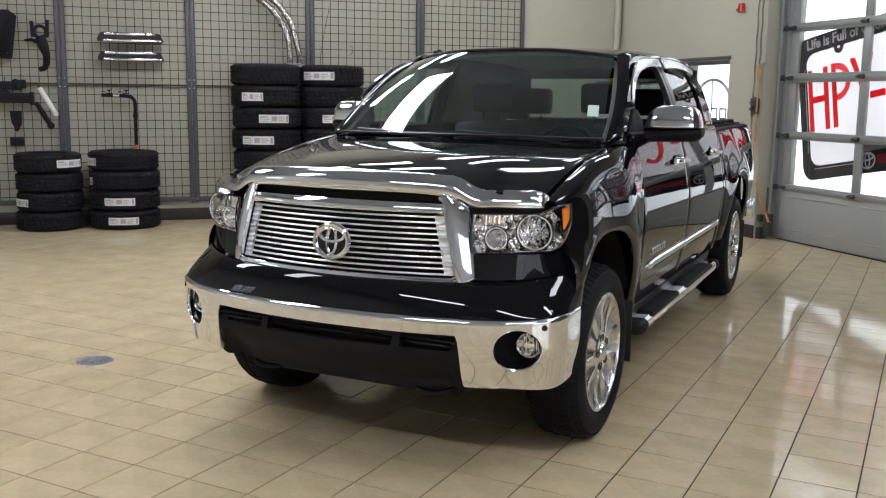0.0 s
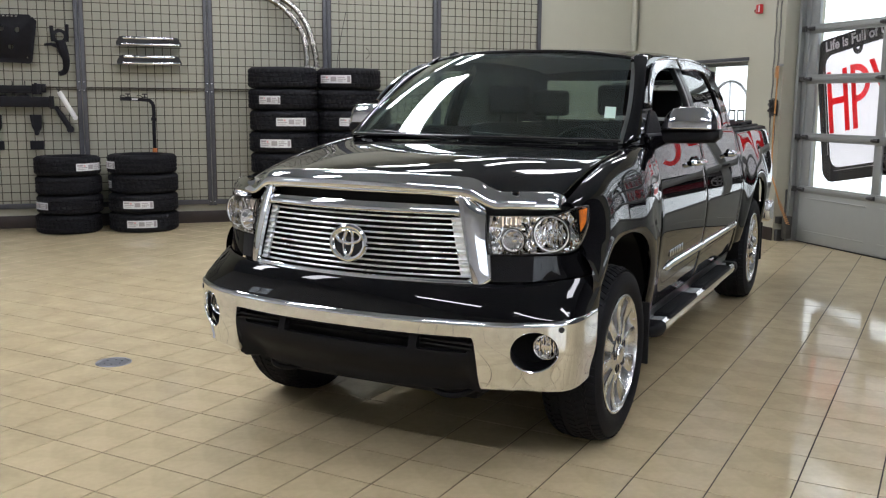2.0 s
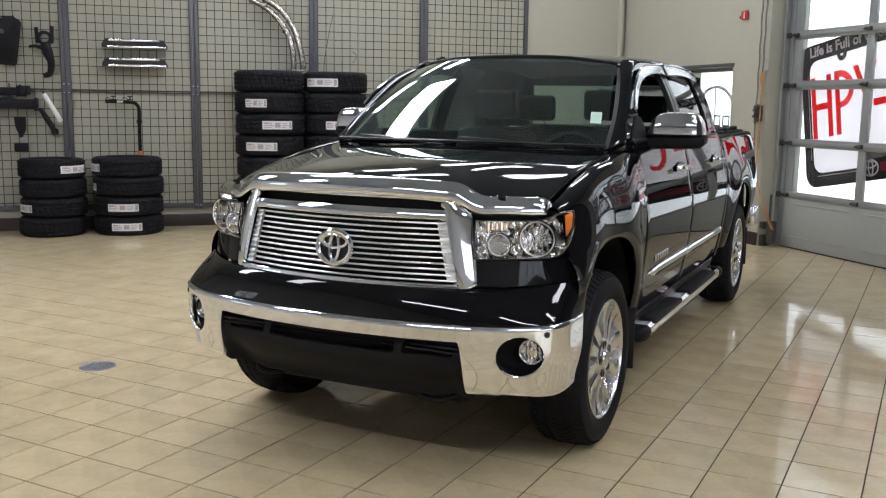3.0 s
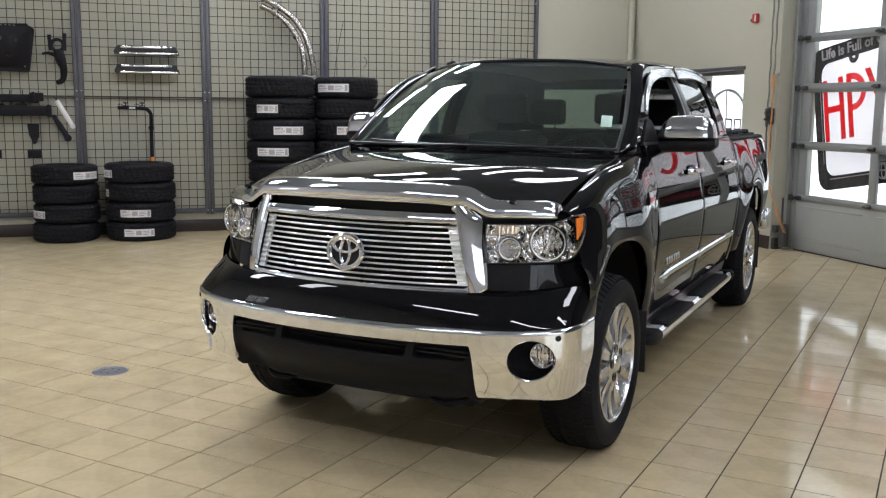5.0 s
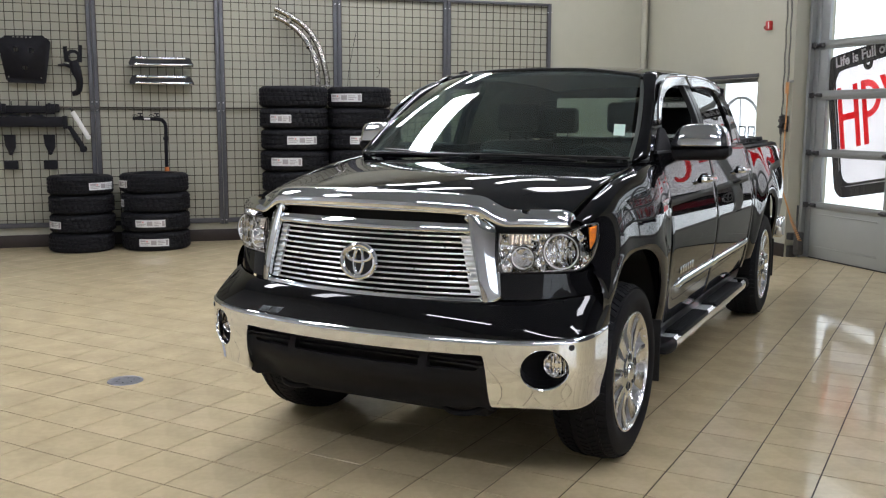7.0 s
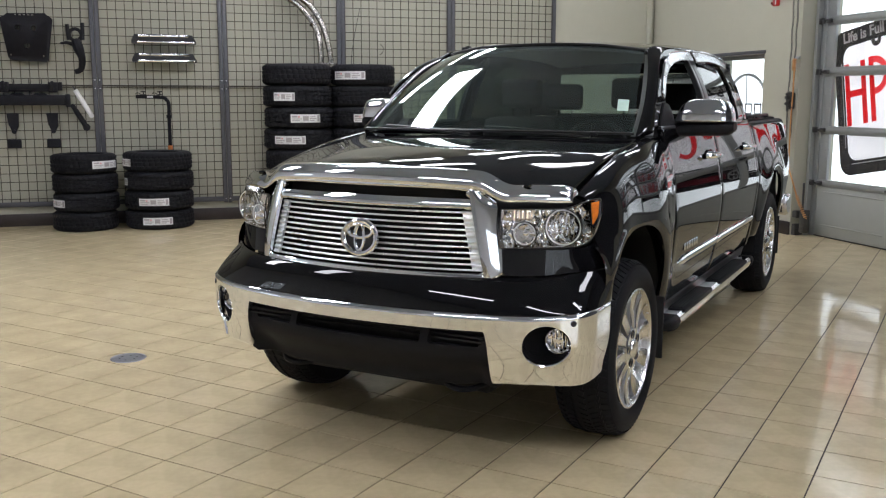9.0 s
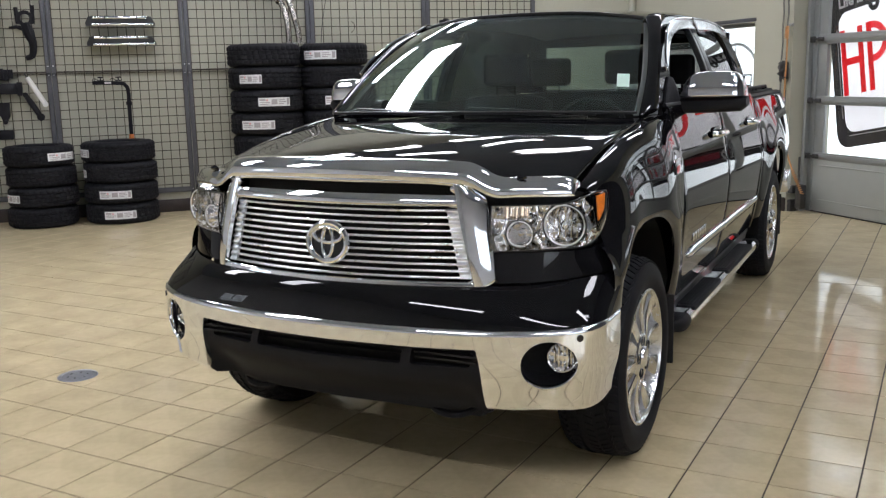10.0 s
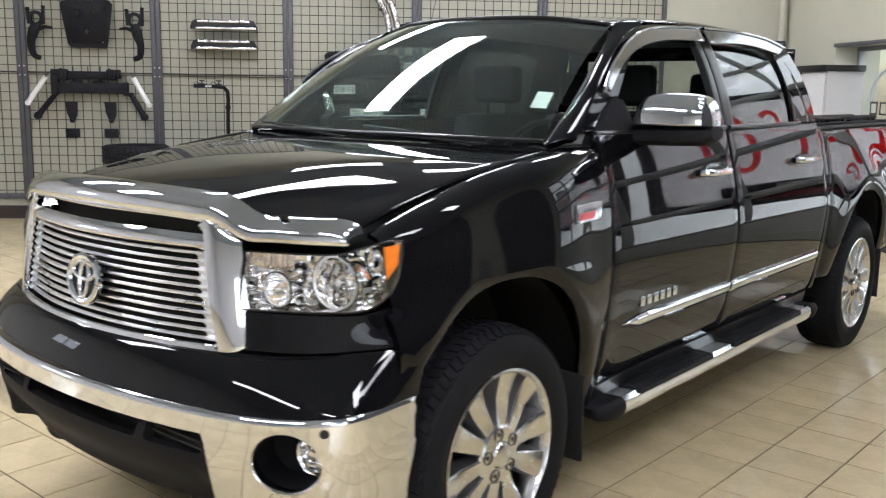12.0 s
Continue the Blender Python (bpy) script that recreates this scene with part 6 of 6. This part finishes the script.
# white shock absorbers and dark links, mirrored
for (a, b) in (((-8.855, 1.67), (-9.095, 1.33)), ((-7.955, 1.67), (-7.765, 1.32))):
    bm = bmesh.new()
    p, q = Vector((*a, 0.06)), Vector((*b, 0.06))
    add_tube(bm, [p.lerp(q, 0.14), p.lerp(q, 0.16), p.lerp(q, 0.95), p.lerp(q, 0.97)], [0.022, 0.028, 0.028, 0.022], 14)
    shock = wall_thing("shock_absorber", bm, WHITEPAINT, "white shock absorber hung slanting on wire mesh", "shock absorber", "hung suspension parts", HUNG)
    bm = bmesh.new()
    add_tube(bm, [p, p.lerp(q, 0.15)], 0.008, 8)
    part("rod", bm, STEELDARK, shock)
    bm = bmesh.new()
    add_cyl(bm, Matrix.Translation(q), 0.030, 0.030, 0.03, 16)
    part("eye", bm, WHITEPAINT, shock)
for (a, b) in (((-8.80, 1.43), (-9.00, 1.19)), ((-7.965, 1.43), (-7.825, 1.18))):
    bm = bmesh.new()
    p, q = Vector((*a, 0.04)), Vector((*b, 0.04))
    add_tube(bm, [p, p.lerp(q, 0.3), p.lerp(q, 0.7), q], [0.024, 0.032, 0.032, 0.030], 8)
    add_cyl(bm, Matrix.Translation(p), 0.028, 0.028, 0.04, 14)
    add_cyl(bm, Matrix.Translation(q), 0.042, 0.042, 0.05, 14)
    wall_thing("suspension_link", bm, BLACKMETAL, "black suspension link hung slanting on mesh", "suspension link", "hung suspension parts", HUNG)
for y in (-8.63, -8.20):
    bm = prism([(y - 0.065, 1.35), (y + 0.065, 1.35), (y + 0.06, 1.20), (y + 0.03, 1.14), (y + 0.02, 1.12), (y - 0.01, 1.12), (y - 0.02, 1.15), (y - 0.05, 1.22)], 0.02, 0.05)
    add_cyl(bm, pose(y + 0.005, 1.135, 0.045), 0.024, 0.024, 0.05, 14)
    wall_thing("mount_bracket", bm, BLACKMETAL, "black steel mounting bracket on wire mesh", "bracket", "hung suspension parts", HUNG)
    bm = box(y - 0.075, y + 0.075, 0.945, 1.045, 0.01, 0.07, 0.01)
    for k in range(4):
        add_box(bm, y - 0.06 + 0.035 * k, y - 0.045 + 0.035 * k, 1.04, 1.05, 0.02, 0.06, 0.003)
    wall_thing("spacer_block", bm, BLACKMETAL, "small black spacer block on wire mesh", "spacer block", "hung suspension parts", HUNG)

# side steps: dark bars with two bright strips
for z in (2.225, 2.005):
    bm = prism([(-7.345, z - 0.052), (-6.605, z - 0.058), (-6.60, z - 0.03), (-6.645, z + 0.045), (-6.685, z + 0.052), (-7.275, z + 0.056), (-7.315, z + 0.045), (-7.35, z - 0.02)], 0.02, 0.14)
    bar_ = wall_thing("side_step", bm, TRIM, "dark side step bar with two chrome strips on mesh", "side step", "hung side steps")
    part("chrome_strip", box(-7.27, -6.69, z + 0.022, z + 0.050, 0.13, 0.147, 0.006), CHROME, bar_)
    for k in (-7.14, -6.80):
        part("strip_clip", box(k - 0.008, k + 0.008, z + 0.018, z + 0.054, 0.128, 0.152, 0.003), TRIM, bar_)
    part("chrome_strip", box(-7.285, -6.615, z - 0.052, z - 0.026, 0.14, 0.155, 0.006), CHROME, bar_)

# hitch rack: a bent black tube leaning by the tyres
bm = bmesh.new()
add_tube(bm, curve([(-6.955, 0.935, 0.14), (-6.955, 1.20, 0.13), (-6.952, 1.44, 0.12), (-6.975, 1.505, 0.12), (-7.04, 1.535, 0.12), (-7.33, 1.545, 0.12)], 26), 0.022, 10)
rack = wall_thing("hitch_rack", bm, BLACKMETAL, "bent black hitch rack standing on a tyre stack", "hitch rack")
bm = bmesh.new()
add_tube(bm, [(-6.955, 0.905, 0.142), (-6.955, 0.955, 0.138)], 0.028, 10)
part("tube_end", bm, mat("orange_cap", (0.65, 0.20, 0.05), 0.5), rack, "orange tube end")
bm = bmesh.new()
add_tube(bm, [(-6.955, 1.285, 0.125), (-6.955, 1.325, 0.125)], 0.031, 12)
part("collar", bm, BLACKMETAL, rack)
for k in (-7.24, -7.05):
    bm = box(k - 0.035, k + 0.035, 1.560, 1.572, 0.09, 0.16, 0.004)
    add_tube(bm, [(k, 1.57, 0.12), (k, 1.60, 0.12)], 0.007, 8)
    add_tube(bm, [(k - 0.03, 1.602, 0.12), (k + 0.03, 1.602, 0.12)], 0.007, 8)
    add_tube(bm, curve([(k - 0.09, 1.572, 0.12), (k - 0.07, 1.590, 0.12), (k - 0.03, 1.575, 0.13)], 8), 0.004, 6)
    part("clamp", bm, BLACKMETAL, rack)
part("rack_label", box(-7.20, -7.13, 1.530, 1.552, 0.142, 0.146), LABEL, rack)

# exhaust tubes on the tall stack
bm = bmesh.new()
add_tube(bm, curve([(-5.60, 2.90, 0.12), (-5.42, 2.81, 0.15), (-5.22, 2.66, 0.20), (-5.09, 2.45, 0.27), (-5.03, 2.22, 0.32), (-5.00, 2.05, 0.34), (-5.00, 1.955, 0.34)], 34), 0.036, 14)
pipes = wall_thing("exhaust_pipe", bm, STAINLESS, "pair of bent stainless exhaust pipes on a tyre stack", "exhaust pipe")
bm = bmesh.new()
add_tube(bm, curve([(-5.61, 2.81, 0.10), (-5.43, 2.72, 0.13), (-5.28, 2.58, 0.18), (-5.18, 2.42, 0.25), (-5.13, 2.25, 0.31), (-5.115, 2.05, 0.34), (-5.12, 1.955, 0.34)], 34), 0.036, 14)
part("second_tube", bm, STAINLESS, pipes)
bm = bmesh.new()
add_prism(bm, [(-5.18, 0.27), (-4.94, 0.27), (-4.92, 0.34), (-4.94, 0.41), (-5.18, 0.41), (-5.20, 0.34)], 1.944, 1.958, Matrix(((1, 0, 0, 0), (0, 0, 1, 0), (0, 1, 0, 0), (0, 0, 0, 1))))
part("flange", bm, STAINLESS, pipes)
for y, z, d in ((-5.43, 2.815, 0.15), (-5.45, 2.735, 0.13), (-5.20, 2.44, 0.24)):
    bm = bmesh.new()
    add_tube(bm, [(y - 0.02, z + 0.012, d), (y + 0.02, z - 0.012, d)], 0.043, 14)
    part("pipe_clamp", bm, STAINLESS, pipes)
# thin loose wire and hooks
bm = bmesh.new()
add_tube(bm, curve([(-4.55, 2.66, 0.02), (-4.60, 2.45, 0.03), (-4.66, 2.15, 0.05), (-4.68, 1.96, 0.06)], 14), 0.004, 6)
wall_thing("loose_cable", bm, TRIM, "thin black cable hanging on the wire mesh", "cable")
bm = bmesh.new()
add_tube(bm, curve([(-4.28, 2.22, 0.0), (-4.25, 2.18, 0.03), (-4.26, 2.12, 0.05), (-4.30, 2.08, 0.05)], 12), 0.004, 6)
wall_thing("wire_hook", bm, WIRE, "small wire hook on the mesh", "hook")
bm = bmesh.new()
add_tube(bm, [(-7.90, 2.40, 0.03), (-7.90, 3.0, 0.02)], 0.003, 6)
wall_thing("hanging_wire", bm, TRIM, "thin dark wire holding a knuckle", "wire")

# ---- corner pipe, alarm, chain hoist, hose ----
bm = bmesh.new()
add_cyl(bm, pose(0.05, FACE - 0.09, HIGH / 2), 0.042, 0.042, HIGH, 20)
for z in (0.6, 2.2, 3.8):
    add_cyl(bm, pose(0.05, FACE - 0.09, z), 0.048, 0.048, 0.03, 20)
room_thing("drain_pipe", bm, WALL, "beige painted vertical pipe in the room corner", "pipe")
al = room_thing("fire_alarm", box(2.745, 2.83, FACE - 0.045, FACE, 2.575, 2.68, 0.010), ALARM, "red fire alarm horn on a beige wall", "fire alarm")
bm = bmesh.new()
add_cyl(bm, Matrix.Translation((2.765, FACE - 0.05, 2.605)) @ Matrix.Rotation(radians(90), 4, "X"), 0.022, 0.016, 0.03, 14)
part("strobe", bm, CLEAR, al)
part("print_bar", box(2.800, 2.818, FACE - 0.048, FACE - 0.044, 2.59, 2.665), WHITEPAINT, al)

chain = empty("chain_hoist", ROOM)
tagged(chain, "dark loop of door chain beside the overhead door", "door chain")
def link_run(x, z0, z1, name="chain_run", bag=False):
    bm = bmesh.new()
    z, k = z0, 0
    while z < z1:
        M = Matrix.Translation((x + 0.006 * math.sin(k * 0.7), FACE - 0.03, z)) @ Matrix.Rotation(radians(90 * (k % 2)), 4, "Z")
        add_tube(bm, [M @ Vector((0.008 * math.cos(a), 0, 0.021 * math.sin(a))) for a in [2 * math.pi * j / 8 for j in range(8)]], 0.0036, 5, closed=True)
        z += 0.034
        k += 1
    ob = part(name, bm, STEELDARK, chain)
    ob["kind"] = "stuff"
link_run(3.115, 1.10, 3.9)
link_run(3.19, 1.12, 3.9)
bm = bmesh.new()
for k in range(26):
    M = Matrix.Translation((3.155 + 0.05 * math.sin(k * 2.3), FACE - 0.05 - 0.02 * math.cos(k * 1.7), 1.42 + 0.18 * (k / 26))) @ Euler((k * 1.1, k * 0.6, k)).to_matrix().to_4x4()
    add_tube(bm, [M @ Vector((0.012 * math.cos(a), 0, 0.026 * math.sin(a))) for a in [2 * math.pi * j / 8 for j in range(8)]], 0.006, 5, closed=True)
add_box(bm, 3.115, 3.145, FACE - 0.05, FACE, 1.42, 1.60, 0.006)
add_box(bm, 3.165, 3.195, FACE - 0.05, FACE, 1.42, 1.60, 0.006)
part("chain_keeper", bm, STEELDARK, chain)

bm = bmesh.new()
hp = [(3.205, FACE - 0.05, 1.96)] + [(3.21 + 0.006 * math.sin(k), FACE - 0.05, 1.90 - 0.14 * k) for k in range(9)] + [(3.30, FACE - 0.05, 0.62), (3.36, FACE - 0.03, 0.46)]
add_tube(bm, curve(hp, 50), 0.0085, 8)
hose = room_thing("air_hose", bm, ORANGE, "orange air hose hanging beside the overhead door", "hose")
bm = bmesh.new()
add_tube(bm, [(3.36 + 0.0022 * k + 0.017 * math.cos(k * 0.9), FACE - 0.03 + 0.017 * math.sin(k * 0.9), 0.46 - 0.0030 * k) for k in range(80)], 0.0048, 6)
part("coil", bm, ORANGE, hose)
bm = bmesh.new()
add_tube(bm, [(3.20 + 0.018 * math.cos(k * 0.8), FACE - 0.045 + 0.018 * math.sin(k * 0.8), 1.84 + 0.0022 * k) for k in range(60)], 0.006, 6)
part("coil", bm, ORANGE, hose)
bm = bmesh.new()
add_box(bm, 3.235, 3.31, FACE + 0.02, FACE + 0.10, 0.20, 0.28, 0.01)
add_box(bm, 3.235, 3.29, FACE + 0.02, FACE + 0.12, 0.0, 0.13, 0.01)
add_tube(bm, [(3.36, FACE + 0.06, 0.02), (3.36, FACE + 0.06, 0.6)], 0.012, 8)
add_box(bm, 3.33, 3.42, FACE + 0.04, FACE + 0.12, 0.04, 0.30, 0.015)
room_thing("door_latch_gear", bm, STEELDARK, "dark latch and stop hardware at the door jamb", "door hardware")
room_thing("hose_bracket", box(3.17, 3.25, FACE - 0.03, FACE, 1.965, 1.995, 0.005), DOORGREY, "small grey wall bracket holding an air hose", "bracket")

# ---- grey cabinet in the corner ----
cab = empty("storage_cabinet", ROOM)
tagged(cab, "light grey cabinet with a black top against the wall", "cabinet")
Y1, Y0 = FACE - 0.03, FACE - 0.45
part("cabinet_body", box(0.20, 1.88, Y0 + 0.02, Y1, 0.0, 1.78, 0.006), GREYCAB, cab)
for x0, x1 in ((0.21, 0.755), (0.785, 1.315), (1.345, 1.87)):
    part("cabinet_door", box(x0, x1, Y0, Y0 + 0.019, 0.08, 1.76, 0.006), GREYCAB, cab)
for x in (0.757, 1.317):
    part("gap_strip", box(x, x + 0.026, Y0 + 0.006, Y0 + 0.019, 0.05, 1.77), TRIM, cab)
part("cabinet_top", box(0.17, 1.91, Y0 - 0.02, Y1, 1.78, 1.845, 0.008), TRIM, cab)

# ---- floor drain ----
bm = bmesh.new()
lathe(bm, [(0.0001, 0.003), (0.082, 0.003), (0.084, 0.005), (0.100, 0.005), (0.104, 0.0)], pose(-2.085, -0.20, 0), 32)
drain = obj("floor_drain", bm, DRAINSTEEL)
tagged(drain, "round worn steel drain cover set in the tiled floor", "floor drain")
for k in range(6):
    bm = bmesh.new()
    a = 2 * math.pi * k / 6
    add_cyl(bm, pose(-2.085 + 0.05 * math.cos(a), -0.20 + 0.05 * math.sin(a), 0.0025), 0.006, 0.006, 0.002, 10)
    part("drain_hole", bm, VOID, drain)

# ---- ceiling lamps ----
def ceiling_light(x, y, along=1.22, w=0.28, lit=LAMP, turned=0.0):
    e = empty("ceiling_light", ROOM @ pose(x, y, HIGH - 0.55, 0, 0, turned))
    bm = bmesh.new()
    add_box(bm, -w - 0.02, w + 0.02, -along, along, 0.03, 0.09, 0.008)
    part("housing", bm, WHITEPAINT, e)
    bm = bmesh.new()
    add_box(bm, -w, w, -along + 0.02, along - 0.02, 0.0, 0.03, 0.006)
    part("diffuser", bm, lit, e)
    bm = bmesh.new()
    for s in (-0.8, 0.8):
        add_cyl(bm, pose(0, s * along, 0.32), 0.004, 0.004, 0.46, 8)
    part("hanger", bm, POST, e)
    return tagged(e, "white hanging strip lamp with a bright diffuser", "ceiling light", "ceiling lamps")


ceiling_light(4.6, -6.2, 1.05, 0.27, LAMP, 34)
# Two lamps added out of view to brighten the front floor and mesh wall.
for x, y in ((4.2, -9.6), (7.0, -10.0)):
    ceiling_light(x, y, 1.1, 0.30, LAMP_SMALL)
ceiling_light(1.6, -5.8, 0.60, 0.24, LAMP_SMALL)
for y in (-3.0, -1.5):
    for x in (1.0, 2.7, 4.4) if y > -2 else (1.0, 2.7, 4.4, 7.8, 9.5, 11.2, 14.6):
        ceiling_light(x, y, 0.44, 0.16, LAMP_SMALL)
for x, y in ((1.1, -4.4), (2.8, -4.4)):
    ceiling_light(x, y, 0.44, 0.16, LAMP_SMALL)
# Strips added out of view to brighten the chrome and driver's side floor.
for x, y in ((11.4, -3.4), (13.6, -6.4), (11.6, -9.4)):
    ceiling_light(x, y, 1.10, 0.17, LAMP, -44)

# the bright yard beyond the door and its window
bm = bmesh.new()
add_box(bm, -3.0, 14.0, 3.0, 3.05, -1.0, 6.5)
add_box(bm, WIDE + 3.0, WIDE + 3.05, -DEEP - 3.0, 2.9, -1.0, 6.5)
add_box(bm, -3.0, WIDE + 2.9, -DEEP - 3.05, -DEEP - 3.0, -1.0, 6.5)
room_thing("backdrop", bm, YARD, "bright overcast yard outside the door and windows", "backdrop", "structure")
bm = bmesh.new()
add_box(bm, -3.0, 14.0, 0.62, 3.0, -0.3, -0.05)
room_thing("ground", bm, GROUT, "grey paved yard outside the overhead door", "ground", "structure")

# ---- floor tiles, laid at an angle to the walls ----
TILE_SIZE, GAP = 0.3048, 0.0062
GRID = pose(1.434, -0.070, 0, 0, 0, -0.87)


def tile_verts(n, bev=0.0006):
    h = (TILE_SIZE - GAP) / 2
    return [(-h, -h, -0.004), (h, -h, -0.004), (h, h, -0.004), (-h, h, -0.004), (-h, -h, -bev), (h, -h, -bev), (h, h, -bev), (-h, h, -bev),
            (-h + bev, -h + bev, 0), (h - bev, -h + bev, 0), (h - bev, h - bev, 0), (-h + bev, h - bev, 0)]


TILE_FACES = [(0, 1, 5, 4), (1, 2, 6, 5), (2, 3, 7, 6), (3, 0, 4, 7), (4, 5, 9, 8), (5, 6, 10, 9), (6, 7, 11, 10), (7, 4, 8, 11), (8, 9, 10, 11)]
near, far = [], []
for i in range(-75, 76):
    for j in range(-75, 76):
        p = GRID @ Vector(((i + 0.5) * TILE_SIZE, (j + 0.5) * TILE_SIZE, 0))
        q = ROOM_INV @ p
        if not (-0.15 < q.x < WIDE + 0.15 and -DEEP - 0.15 < q.y < (0.2 if 3.1 < q.x < 7.9 else FACE + 0.15)):
            continue
        # the stretch of floor round the truck's nose and driver's side
        (near if (p - Vector((1.25, 0.35, 0))).length < 3.0 and not (abs(p.x) < 0.6 and -0.3 < p.y < 4.2) else far).append((p, (i, j)))
near.sort(key=lambda t: (t[0] - Vector((1.25, 0.35, 0))).length)
far += near[295:]
near = near[:295]
tile_me = bpy.data.meshes.new("floor_tile")
tile_me.from_pydata(tile_verts(0), [], TILE_FACES)
tile_me.materials.append(TILE)
rnd = random.Random(4)
turn = GRID.to_3x3().to_4x4()
for p, _ in near:
    ob = new("floor_tile", tile_me)
    ob.parent = floor
    ob.matrix_world = Matrix.Translation((p.x, p.y, rnd.uniform(-0.0002, 0.0002))) @ turn @ Matrix.Rotation(rnd.uniform(-0.0009, 0.0009), 4, "X") @ Matrix.Rotation(rnd.uniform(-0.0009, 0.0009), 4, "Y")
V, F = [], []
base = tile_verts(0)
for p, _ in far:
    m = Matrix.Translation((p.x, p.y, rnd.uniform(-0.0002, 0.0002))) @ turn @ Matrix.Rotation(rnd.uniform(-0.0009, 0.0009), 4, "X") @ Matrix.Rotation(rnd.uniform(-0.0009, 0.0009), 4, "Y")
    o = len(V)
    V += [tuple(m @ Vector(v)) for v in base]
    F += [tuple(k + o for k in f) for f in TILE_FACES]
me = bpy.data.meshes.new("floor_tiles")
me.from_pydata(V, [], F)
me.materials.append(TILE)
ob = new("floor_tiles", me)
ob.parent = floor
ob.matrix_world = Matrix()
tagged(ob, "glossy beige floor tiles", kind="stuff")
